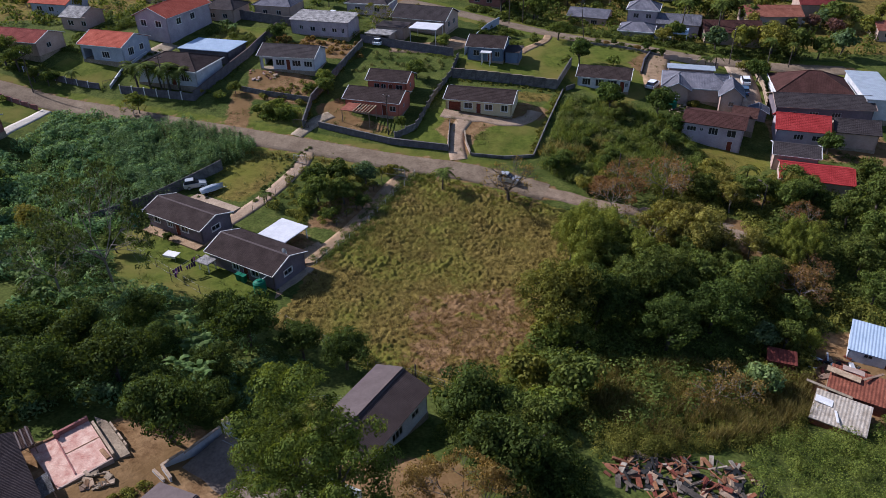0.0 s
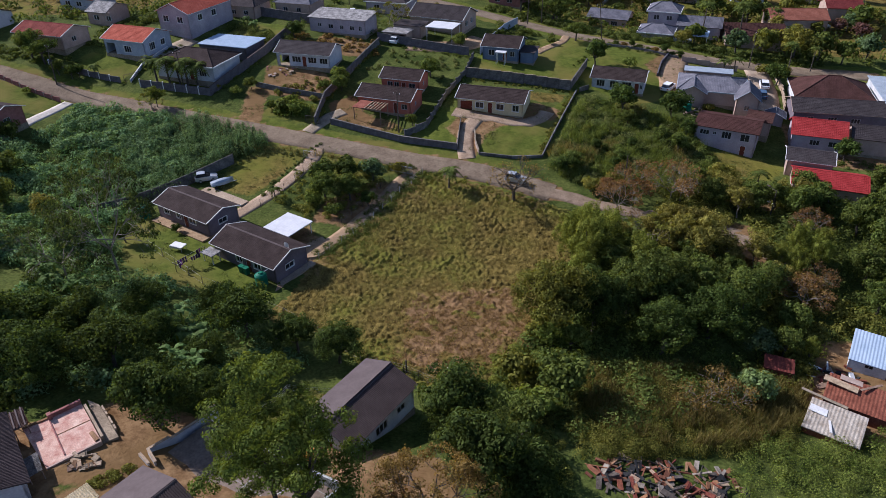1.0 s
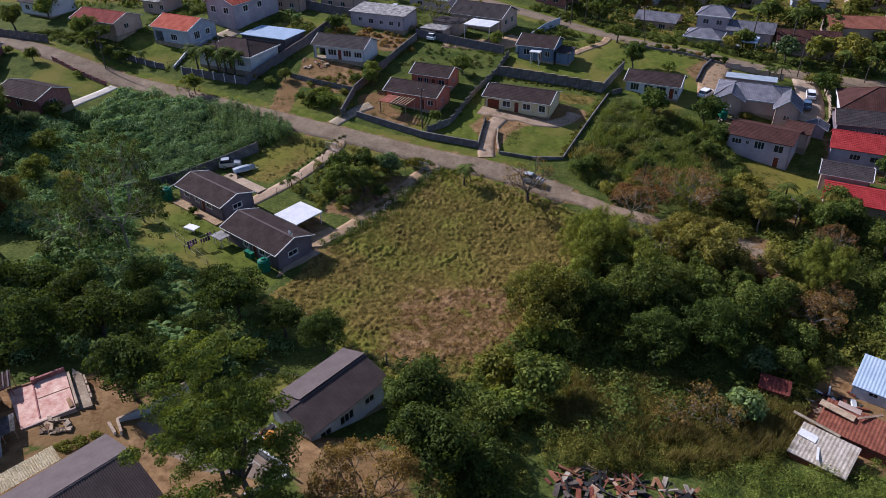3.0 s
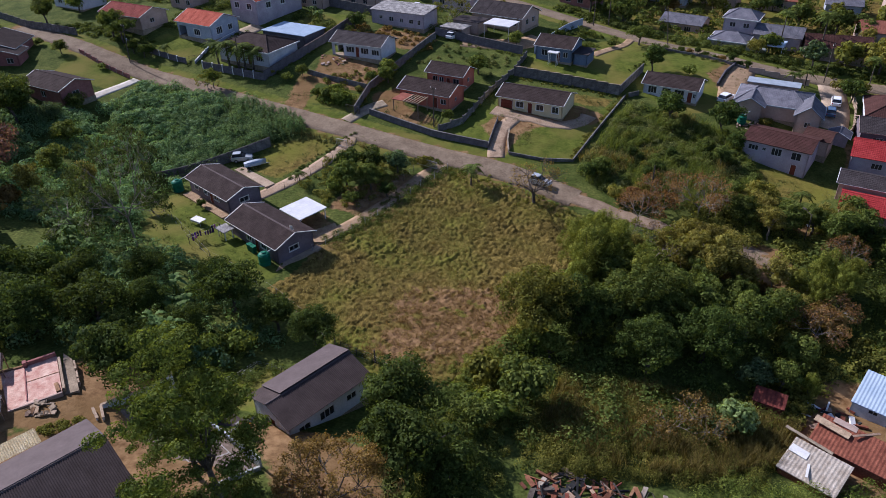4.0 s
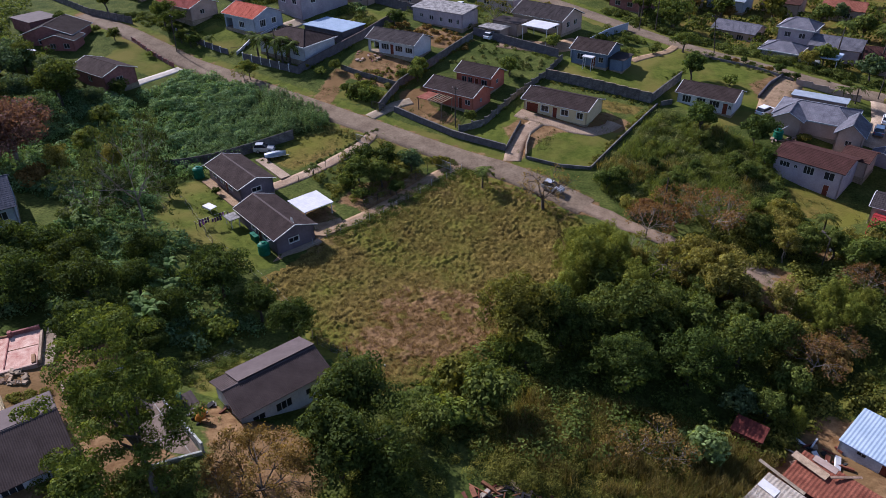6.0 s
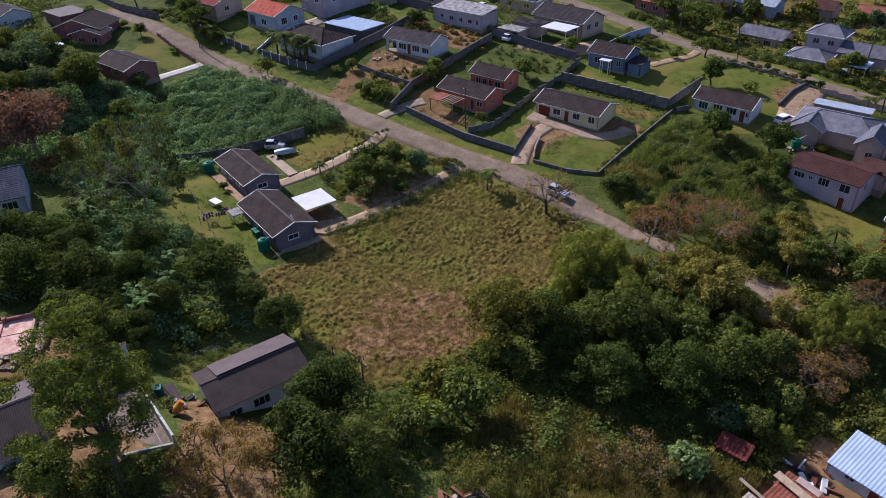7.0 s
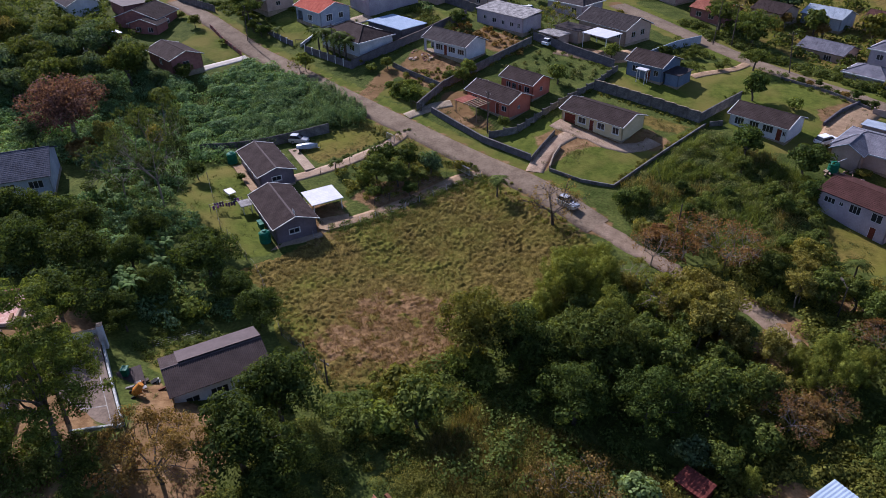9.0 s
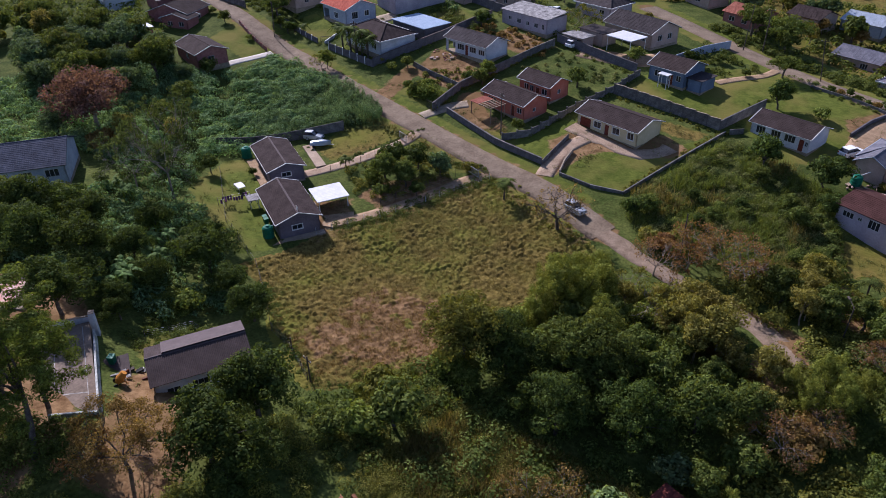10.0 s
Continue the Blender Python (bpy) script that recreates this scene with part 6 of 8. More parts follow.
def washing(x, y, head):
    w = holder("washing_line", pose(x, y, gz(x, y), 0, 0, head), "washing line hung with dark clothes", "washing line")
    for sx in (-2.4, 2.4):
        bm = bmesh.new()
        bar(bm, (sx, 0, -0.3), (sx, 0, 1.7), 0.04, 6)
        box(bm, sx - 0.03, sx + 0.03, -0.5, 0.5, 1.6, 1.66)
        part("post", bm, M["post"], w)
    bm = bmesh.new()
    for yy in (-0.4, 0.4):
        bar(bm, (-2.4, yy, 1.62), (2.4, yy, 1.58), 0.01, 4)
    part("line", bm, M["steel"], w)
    for i in range(11):
        bm = bmesh.new()
        x0 = -2.1 + i * 0.38
        hgt = random.uniform(0.5, 0.95)
        n = 4
        yy = random.choice((-0.4, 0.4))
        top = [bm.verts.new((x0 + 0.3 * k / n, yy + 0.03 * math.sin(k * 2), 1.6)) for k in range(n + 1)]
        low = [bm.verts.new((x0 + 0.02 + 0.28 * k / n, yy + 0.09 * math.sin(k * 2.3 + i), 1.6 - hgt + 0.05 * math.sin(k * 3 + i))) for k in range(n + 1)]
        for k in range(n):
            bm.faces.new((top[k], top[k + 1], low[k + 1], low[k]))
        bmesh.ops.solidify(bm, geom=bm.faces[:], thickness=0.012)
        part("garment", bm, M["cloth"], w)


washing(-33.5, 75.4, 58)


def bin_(x, y, head, label="green plastic wheeled bin by the wall"):
    b = holder("wheeled_bin", pose(x, y, gz(x, y) + 0.02, 0, 0, head), label, "bin", "bins")
    bm = bmesh.new()
    v = box(bm, -0.3, 0.3, -0.35, 0.35, 0, 1.0)
    for k in range(4):
        v[k].co.x *= 0.8
        v[k].co.y *= 0.8
    part("body", bm, M["tank_green"], b)
    bm = bmesh.new()
    box(bm, -0.33, 0.33, -0.38, 0.38, 1.0, 1.07)
    part("lid", bm, M["tank_green"], b)


bin_(-26.6, 74.7, 60)
bin_(-25.9, 74.3, 60)
bin_(-13.8, 41.4, 30, "green plastic bin beside a cottage")


def table(x, y, head):
    t = holder("garden_table", pose(x, y, gz(x, y), 0, 0, head), "white sheet-covered garden table on a lawn", "table")
    bm = bmesh.new()
    v = box(bm, -1.0, 1.0, -0.6, 0.6, 0.75, 0.82)
    box(bm, -1.02, 1.02, -0.62, -0.58, 0.5, 0.8)
    part("tabletop", bm, M["white"], t)
    for sx in (-0.85, 0.85):
        for sy in (-0.5, 0.5):
            bm = bmesh.new()
            bar(bm, (sx, sy, 0), (sx, sy, 0.76), 0.03, 6)
            part("leg", bm, M["steel"], t)


table(-36.7, 79.4, -20)


def heap(x, y, r, n, label, mats, seed, long=2.0, wide=1.5):
    """A heap of loose boards and junk, each piece its own object."""
    rnd = random.Random(seed)
    for i in range(n):
        a, q = rnd.uniform(0, 6.28), r * math.sqrt(rnd.random())
        px, py = x + q * math.cos(a) * wide, y + q * math.sin(a)
        L, w, h = rnd.uniform(0.4, long), rnd.uniform(0.08, 0.7) ** 1.5, rnd.uniform(0.04, 0.25)
        bm = bmesh.new()
        box(bm, -L / 2, L / 2, -w / 2, w / 2, 0, h)
        bmesh.ops.bevel(bm, geom=bm.edges[:], offset=0.015, segments=1)
        name, cat = ("plank", "plank") if h < 0.1 else ("scrap_piece", "scrap")
        ob = part(name, bm, rnd.choice(mats))
        ob.matrix_basis = pose(px, py, gz(px, py) + 0.05 + rnd.uniform(0, 0.5) * (1 - q / r), rnd.uniform(-18, 18), rnd.uniform(-18, 18), rnd.uniform(0, 180))
        tagged(ob, label, cat, "scrap heap")


heap(21.7, 41.6, 3.2, 190, "loose scrap board or panel in a junk heap", [M["timber"], M["wood"], M["rust"], M["wood"], M["dirt"], M["rubber"], M["post"], M["wood"], M["rust"], M["bark"], M["timber"], M["bark"], M["rubber"], M["post"], M["bark_pale"], M["bark_pale"], M["wood"]], 3, 2.6, 2.3)
heap(45.5, 60.0, 2.2, 26, "loose junk piled beside a shack", [M["timber"], M["rust"], M["white"], M["rubber"]], 5, 2.0)
heap(-28.1, 37.2, 0.95, 26, "broken concrete and rubble beside a ruin", [M["timber"], M["sand"], M["dirt"], M["sand_grey"]], 6, 0.7)
heap(48.5, 97.0, 2.6, 22, "pale rubbish strewn on bare ground", [M["white"], M["timber"], M["wall_peach"]], 8, 1.0)
heap(-35.4, 136.0, 2.6, 24, "building rubble on a dirt plot", [M["sand"], M["wall_peach"], M["brick"]], 9, 0.8)
heap(-56.2, 120.9, 1.5, 16, "cut branches piled by the street", [M["bark_pale"], M["timber"]], 10, 1.8)
heap(46.0, 126.2, 2.0, 22, "building rubble and boards by the peach house", [M["sand"], M["wall_peach"], M["timber"]], 12, 1.2)
heap(-11.0, 41.5, 1.4, 14, "tools and scrap lying beside a cottage", [M["wood"], M["sheet_old"], M["steel"], M["rubber"], M["post"]], 13, 0.9)


def digger(x, y, head):
    d = holder("cement_mixer", pose(x, y, gz(x, y), 0, 0, head), "orange cement mixer on a dirt path", "cement mixer")
    bm = bmesh.new()
    bar(bm, (0, 0, 0.6), (0.5, 0, 1.2), 0.45, 14, 0.28)
    bar(bm, (-0.35, 0, 0.25), (0, 0, 0.6), 0.25, 14, 0.45)
    part("drum", bm, M["orange"], d)
    bm = bmesh.new()
    for s in (-0.4, 0.4):
        bar(bm, (-0.5, s, 0), (0.1, s, 0.75), 0.04, 6)
        bar(bm, (0.6, s, 0), (0.1, s, 0.75), 0.04, 6)
    part("stand", bm, M["orange"], d)
    for s in (-1, 1):
        t = part("wheel", wheel_mesh(0.22, 0.12), M["rubber"], d)
        t.matrix_basis = pose(-0.5, s * 0.5, 0.22)


digger(-10.2, 39.9, 60)


def pergola(x, y, head):
    p = holder("pergola", pose(x, y, gz(x, y), 0, 0, head), "open timber pergola with pale rafters before a coral house", "pergola")
    for sx in (-2.6, 2.6):
        for sy in (-1.6, 1.6):
            bm = bmesh.new()
            box(bm, sx - 0.06, sx + 0.06, sy - 0.06, sy + 0.06, -0.4, 2.3)
            part("post", bm, M["timber"], p)
    bm = bmesh.new()
    for sy in (-1.6, 1.6):
        box(bm, -2.8, 2.8, sy - 0.05, sy + 0.05, 2.3, 2.45)
    part("beam", bm, M["timber"], p)
    for i in range(6):
        bm = bmesh.new()
        box(bm, -0.4 + i * 0.6, -0.28 + i * 0.6, -1.9, 1.9, 2.45, 2.57)
        part("rafter", bm, M["timber"], p, "pale bare rafter")
    bm = bmesh.new()
    box(bm, -2.8, -0.5, -1.9, 1.9, 2.46, 2.52)
    part("roof_sheet", bm, M["tile_rust"], p, "rust-red roof sheet")


pergola(-14.6, 119.0, -18.4)


# ---- plants ----
def leaf_cloud(rng, lobes, count, size, inner=0.25, up=0.25, slim=0.62, face=2.1):
    """Leaves over lumps (x, y, z, rx, ry, rz): arrays of corners, four to a leaf."""
    lobes = np.array(lobes, float)
    area = (lobes[:, 3] * lobes[:, 4] + lobes[:, 3] * lobes[:, 5] * 2) ** 0.9
    pick = rng.choice(len(lobes), count, p=area / area.sum())
    d = rng.normal(size=(count, 3))
    d[:, 2] += up
    d /= np.linalg.norm(d, axis=1)[:, None]
    f = np.where(rng.random(count) < inner, rng.uniform(0.35, 0.85, count), rng.normal(0.98, 0.09, count))
    c = lobes[pick, :3] + d * lobes[pick, 3:] * f[:, None]
    n = d * face + rng.normal(size=(count, 3)) * 0.55
    n /= np.linalg.norm(n, axis=1)[:, None]
    t = np.cross(n, rng.normal(size=(count, 3)))
    t /= np.linalg.norm(t, axis=1)[:, None]
    b = np.cross(n, t)
    s = size * rng.uniform(0.55, 1.35, count)[:, None]
    droop = n * s * 0.22
    return np.stack([c - t * s - droop, c - b * s * slim, c + t * s - droop, c + b * s * slim], 1)


def leaf_mesh(name, quads, mat):
    n = len(quads)
    me = bpy.data.meshes.new(name)
    me.vertices.add(n * 4)
    me.vertices.foreach_set("co", quads.reshape(-1).astype(np.float32))
    me.loops.add(n * 4)
    me.loops.foreach_set("vertex_index", np.arange(n * 4, dtype=np.int32))
    me.polygons.add(n)
    me.polygons.foreach_set("loop_start", np.arange(0, n * 4, 4, dtype=np.int32))
    me.materials.append(mat)
    me.update(calc_edges=True)
    return me


def limbs(bm, rng, base, ends, r, fork):
    """A leaning trunk that forks into tapering limbs."""
    base, fork = Vector(base), Vector(fork)
    mid = base.lerp(fork, 0.5) + Vector((rng.normal() * 0.1, rng.normal() * 0.1, 0))
    bar(bm, base - Vector((0, 0, 0.4)), mid, r * 1.15, 8, r * 0.9)
    bar(bm, mid, fork, r * 0.9, 8, r * 0.75)
    for e in ends:
        e = Vector(e)
        k = fork.lerp(e, 0.45) + Vector((rng.normal() * 0.25, rng.normal() * 0.25, 0.3))
        bar(bm, fork - (fork - base).normalized() * 0.15, k, r * 0.55, 6, r * 0.34)
        bar(bm, k, e, r * 0.34, 5, r * 0.1)


def twigs(bm, rng, p, way, length, r, depth):
    """Bare branching."""
    q = p + way * length
    bar(bm, p, q, r, 5 if depth > 1 else 4, r * 0.62)
    if depth <= 0:
        return [q]
    out = []
    for i in range(3 if depth > 1 else 2):
        w = (way + Vector(rng.normal(size=3)) * 0.52 + Vector((0, 0, 0.08))).normalized()
        out += twigs(bm, rng, q, w, length * rng.uniform(0.62, 0.85), r * 0.62, depth - 1)
    return out


def lumps(rng, n, R, H, z, r, flat=0.8, hollow=0.55):
    """Lumps of leaf over a crown of half width R and half height H round the height z, gathered on a few uneven boughs."""
    m = 5
    heads = []
    for i in range(m):
        a = i * 2 * math.pi / m + rng.uniform(-0.5, 0.5)
        d = R * rng.uniform(0.3, 0.55)
        heads.append((d * math.cos(a), d * math.sin(a), z + H * rng.uniform(-0.3, 0.25), R * rng.uniform(0.42, 0.62), H * rng.uniform(0.5, 0.75)))
    heads.append((0, 0, z + H * 0.25, R * 0.5, H * 0.72))
    out = []
    for i in range(n):
        hx, hy, hz, hr, hh = heads[i % len(heads)]
        a = i * 2.39996 + rng.uniform(-0.4, 0.4)
        v = 1 - 1.5 * (i + 0.5) / n
        k = math.sqrt(max(0.0, 1 - v * v)) * rng.uniform(hollow, 1.08)
        q = r * rng.uniform(0.45, 1.3)
        out.append((hx + hr * k * math.cos(a), hy + hr * k * math.sin(a), hz + hh * v * rng.uniform(0.7, 1.05), q, q, q * flat))
    for hx, hy, hz, hr, hh in heads:
        out.append((hx, hy, hz, hr * 0.7, hr * 0.7, hh * 0.65))
    return out


TREES = {}


def tree_kind(key, seed, h, R, n, r, leaves, size, mat, bark="bark", trunk=0.22, half=0.44, inner=0.25, flat=0.8, hollow=0.55, name="tree", label="", category="tree", slim=0.62, spread=False, lean=(0, 0)):
    rng = np.random.default_rng(seed)
    t = holder(name, pose(0, 0, -400), label, category)
    H = h * half
    z = h - H
    n = int(n * 1.3)
    ls = lumps(rng, n, R - r * 0.7, H - r * 0.5, z, r, flat, hollow)
    if spread:
        ls = ls[:-6]
    ls = [(l[0] + lean[0] * l[2] / h, l[1] + lean[1] * l[2] / h, *l[2:]) for l in ls]
    bm = bmesh.new()
    ends = [l[:3] for l in ls[:n]][:: max(1, n // 9)]
    limbs(bm, rng, (0, 0, 0), ends, trunk, (rng.normal() * 0.2 + lean[0] * 0.45, rng.normal() * 0.2 + lean[1] * 0.45, max(0.5, z - H * 0.6)))
    part("trunk", bm, M[bark], t)
    cr = new("crown", leaf_mesh("crown", leaf_cloud(rng, ls, leaves, size, inner, slim=slim), M[mat]))
    cr.parent = t
    TREES[key] = t


def bare_kind(key, seed, h, leaves, mat, label, depth=4, bark="bark_pale", size=0.2, r=0.2):
    rng = np.random.default_rng(seed)
    t = holder("tree", pose(0, 0, -400), label, "tree")
    bm = bmesh.new()
    p = Vector((0, 0, -0.4))
    f = Vector((0.2, 0.1, h * 0.28))
    bar(bm, p, f, r, 7, r * 0.8)
    tips = []
    for i in range(5):
        a = i * 1.26 + rng.uniform(-0.3, 0.3)
        tips += twigs(bm, rng, f, Vector((math.cos(a) * 0.8, math.sin(a) * 0.8, 0.75)).normalized(), h * 0.26, r * 0.5, depth - 1)
    part("trunk", bm, M[bark], t)
    if leaves:
        lb = [(*q, 0.6, 0.6, 0.4) for q in tips]
        cr = new("crown", leaf_mesh("crown", leaf_cloud(rng, lb, leaves, size, 0.5), M[mat]))
        cr.parent = t
    TREES[key] = t


for i in range(3):
    tree_kind(f"mango{i}", 10 + i, 7.0, 4.3, 38, 0.95, 8800, 0.14, "leaf_dark", inner=0.2, half=0.46, label="dense dark green spreading tree")
    tree_kind(f"mid{i}", 20 + i, 7.0, 3.6, 26, 0.9, 5200, 0.175, "leaf_mid", label="green leafy tree with rounded crown")
    tree_kind(f"small{i}", 30 + i, 4.6, 2.6, 18, 0.8, 2800, 0.17, ("leaf_mid", "leaf_dark", "leaf_light")[i], trunk=0.14, half=0.45, label="small round green tree")
    tree_kind(f"shrub{i}", 40 + i, 2.6, 2.0, 14, 0.75, 1500, 0.2, ("leaf_light", "leaf_olive", "leaf_mid")[i], trunk=0.08, half=0.48, name="shrub", label="leafy green shrub in rough growth", category="shrub")
    tree_kind(f"big{i}", 50 + i, 10.0, 5.6, 48, 1.05, 12800, 0.15, ("leaf_olive", "leaf_mid", "leaf_dark")[i], trunk=0.3, label=("large yellow-green tree at the field's edge", "large green tree in a wood", "large dark green tree")[i])
for i in range(2):
    tree_kind(f"feather{i}", 60 + i, 11.0, 5.4, 34, 1.15, 5200, 0.23, "leaf_light", trunk=0.24, half=0.4, inner=0.3, flat=0.55, label="tall light green feathery tree with open crown", spread=True)
    tree_kind(f"lofty{i}", 65 + i, 15.6, 6.7, 64, 0.95, 25000, 0.105, "leaf_feather", trunk=0.26, half=0.46, inner=0.3, flat=0.5, label="tall light green feathery tree", spread=True, lean=(-4.0, 3.6) if i == 0 else (-1.5, 1.0))
    bare_kind(f"autumn{i}", 70 + i, 6.2, 1500, "leaf_rust", "tree with thin rust-brown autumn leaves", depth=5, size=0.13, r=0.13)
    bare_kind(f"gum{i}", 80 + i, 11.5, 6000, "leaf_gum", "tall pale-stemmed tree with thin foliage", depth=5, size=0.15, r=0.2)
    tree_kind(f"wispy{i}", 85 + i, 6.6, 2.7, 22, 0.75, 3000, 0.14, "leaf_wisp", "bark_pale", 0.12, half=0.42, flat=0.9, label="slender olive-green tree beside the track", spread=True, inner=0.4)
    tree_kind(f"plume{i}", 87 + i, 11.6, 3.5, 34, 0.8, 9500, 0.15, "leaf_plume", trunk=0.16, half=0.47, flat=1.7, slim=0.34, inner=0.35, label="tall plume-like yellow-green tree at a field's edge", spread=True)
    tree_kind(f"flat{i}", 90 + i, 6.2, 4.8, 28, 1.1, 5200, 0.18, "leaf_mid", trunk=0.25, half=0.36, flat=0.6, label="flat-topped spreading street tree", hollow=0.7)
    tree_kind(f"rusty{i}", 95 + i, 3.4, 2.6, 18, 0.8, 1700, 0.2, "leaf_rust", trunk=0.09, name="shrub", label="rust-brown autumn shrub in scrub", category="shrub")
tree_kind("redome", 100, 9.0, 6.4, 46, 1.2, 10000, 0.16, "leaf_red", "bark_pale", 0.3, half=0.45, label="broad dome-shaped tree with dull red foliage", hollow=0.8)
tree_kind("broad0", 99, 7.4, 4.2, 30, 0.9, 4800, 0.17, "leaf_mid", trunk=0.2, half=0.42, label="light green broad-leaved tree in a wood", inner=0.3)
tree_kind("pale", 101, 3.6, 2.8, 20, 0.8, 2600, 0.2, "leaf_pale", trunk=0.1, name="shrub", label="pale grey-green leafy shrub", category="shrub")
tree_kind("blue", 102, 4.4, 2.6, 18, 0.9, 2200, 0.22, "leaf_blue_haze", trunk=0.12, label="small blue-green leafy tree")
tree_kind("yellow", 103, 2.4, 1.9, 14, 0.7, 1500, 0.18, "leaf_yellow", trunk=0.08, name="shrub", label="yellow-flowering shrub in a garden", category="shrub")
tree_kind("dry", 104, 2.6, 2.6, 20, 0.8, 1900, 0.2, "leaf_dry", trunk=0.08, name="shrub", label="dry brownish shrub on rough ground", category="shrub")
tree_kind("gold", 105, 8.0, 4.6, 26, 1.3, 4200, 0.27, "leaf_yellow", trunk=0.25, label="tall tree with yellowing crown")
bare_kind("bare0", 110, 6.8, 900, "leaf_dry", "bare branching tree beside the street", depth=5, bark="bark", r=0.28, size=0.12)
bare_kind("bare1", 111, 4.6, 420, "leaf_rust", "small bare tree with a few brown leaves", r=0.13)
bare_kind("bare2", 112, 9.0, 900, "leaf_olive", "thin tree with bare branches and sparse leaves", bark="bark_pale")
bare_kind("bare3", 113, 7.6, 10000, "leaf_dry", "orange-brown thin-leaved tree by a dirt track", size=0.1, depth=5, bark="bark")


bare_kind("bramble", 114, 3.0, 500, "leaf_dry", "tangle of pale bare branches in scrub", depth=4, size=0.1, r=0.07)


def palm_kind(key, seed, h, n, L, label):
    rng = np.random.default_rng(seed)
    t = holder("palm", pose(0, 0, -400), label, "palm")
    bm = bmesh.new()
    seg = 6
    for i in range(seg):
        bar(bm, (0.04 * i * i / seg, 0, -0.3 + (h + 0.3) * i / seg), (0.04 * (i + 1) ** 2 / seg, 0, -0.3 + (h + 0.3) * (i + 1) / seg), 0.16 - 0.01 * i, 8, 0.14 - 0.01 * i)
    part("trunk", bm, M["bark"], t)
    quads = []
    top = np.array([0.04 * seg, 0, h])
    for k in range(n):
        a, el = k * 2.39996, rng.uniform(-0.1, 1.1)
        out = np.array([math.cos(a), math.sin(a), 0])
        side = np.array([-math.sin(a), math.cos(a), 0])
        prev = top
        for j in range(10):
            u = (j + 1) / 10
            q = top + out * L * u * math.cos(el * (1 - 0.3 * u)) + np.array([0, 0, L * (math.sin(el) * u - 0.75 * u * u)])
            for s in (-1, 1):
                w = 0.55 * math.sin(math.pi * min(1, 0.15 + u * 0.9)) + 0.08
                tip = q + side * s * w - np.array([0, 0, 0.25 * w]) + out * 0.15
                quads.append([prev, prev + (tip - prev) * 0.5 + np.array([0, 0, 0.04]), tip, q])
            prev = q
    cr = new("crown", leaf_mesh("crown", np.array(quads), M["leaf_mid"]))
    cr.parent = t
    TREES[key] = t


palm_kind("palm0", 120, 3.2, 16, 2.0, "small palm with drooping fronds")
palm_kind("palm1", 121, 7.5, 20, 2.6, "tall palm with a full head of fronds")


def banana_kind(key, seed, label="clump of banana plants with broad leaves"):
    rng = np.random.default_rng(seed)
    t = holder("banana_plant", pose(0, 0, -400), label, "banana plant")
    bm = bmesh.new()
    quads = []
    for s in range(4):
        bx, by, h = rng.normal() * 0.8, rng.normal() * 0.8, rng.uniform(1.4, 2.4)
        bm = bmesh.new()
        bar(bm, (bx, by, -0.3), (bx, by, h), 0.12, 7, 0.07)
        part("stem", bm, M["leaf_light"], t)
        for k in range(7):
            a, L, el = rng.uniform(0, 6.28), rng.uniform(1.2, 2.0), rng.uniform(0.3, 1.2)
            out = np.array([math.cos(a), math.sin(a), 0])
            side = np.array([-math.sin(a), math.cos(a), 0]) * 0.18
            pts = [np.array([bx, by, h]) + out * L * u * math.cos(el) + np.array([0, 0, L * (math.sin(el) * u - 0.8 * u * u)]) for u in (0, 0.25, 0.5, 0.75, 1.0)]
            ws = (0.25, 1.0, 1.1, 0.8, 0.1)
            for i in range(4):
                quads.append([pts[i] - side * ws[i], pts[i], pts[i + 1], pts[i + 1] - side * ws[i + 1]])
                quads.append([pts[i], pts[i] + side * ws[i], pts[i + 1] + side * ws[i + 1], pts[i + 1]])
    cr = new("crown", leaf_mesh("crown", np.array(quads), M["leaf_banana"]))
    cr.parent = t
    TREES[key] = t


banana_kind("banana0", 130)
banana_kind("banana1", 131)


def blades(rng, places, per, height, spread, width, lean=0.35, jitter=0.35):
    """Grass or reed blades at the places (x, y, z): two quads each."""
    n = len(places) * per
    p = np.repeat(places, per, axis=0) + np.concatenate([rng.normal(size=(n, 2)) * spread, np.zeros((n, 1))], 1)
    a = rng.uniform(0, 2 * math.pi, n)
    out = np.stack([np.cos(a), np.sin(a), np.zeros(n)], 1)
    side = np.stack([-np.sin(a), np.cos(a), np.zeros(n)], 1) * width
    h = (height * rng.uniform(1 - jitter, 1 + jitter, n))[:, None]
    l = (lean * rng.uniform(0.2, 1.6, n))[:, None] * h
    up = np.array([0, 0, 1.0])
    m = p + up * h * 0.62 + out * l * 0.35
    t = p + up * h + out * l
    q1 = np.stack([p - side, p + side, m + side * 0.8, m - side * 0.8], 1)
    q2 = np.stack([m - side * 0.8, m + side * 0.8, t + side * 0.1, t - side * 0.1], 1)
    return np.concatenate([q1, q2])


def blade_kind(key, seed, h, mat, label, name="shrub", n=260, spread=0.5, width=0.05, lean=0.6):
    rng = np.random.default_rng(seed)
    t = holder(name, pose(0, 0, -400), label, "shrub")
    cr = new("foliage", leaf_mesh("foliage", blades(rng, np.zeros((1, 3)), n, h, spread, width, lean, 0.4), M[mat]))
    cr.parent = t
    TREES[key] = t


blade_kind("tallgrass", 141, 2.0, "leaf_light", "clump of tall green grass", n=260, spread=0.6, width=0.05)

# Valley trees: distance haze is put into their leaf colour.
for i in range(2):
    tree_kind(f"mist{i}", 160 + i, 6.6, 3.6, 24, 0.95, 4400, 0.18, "leaf_blue_haze", label="leafy tree in a valley, tinted blue for haze")
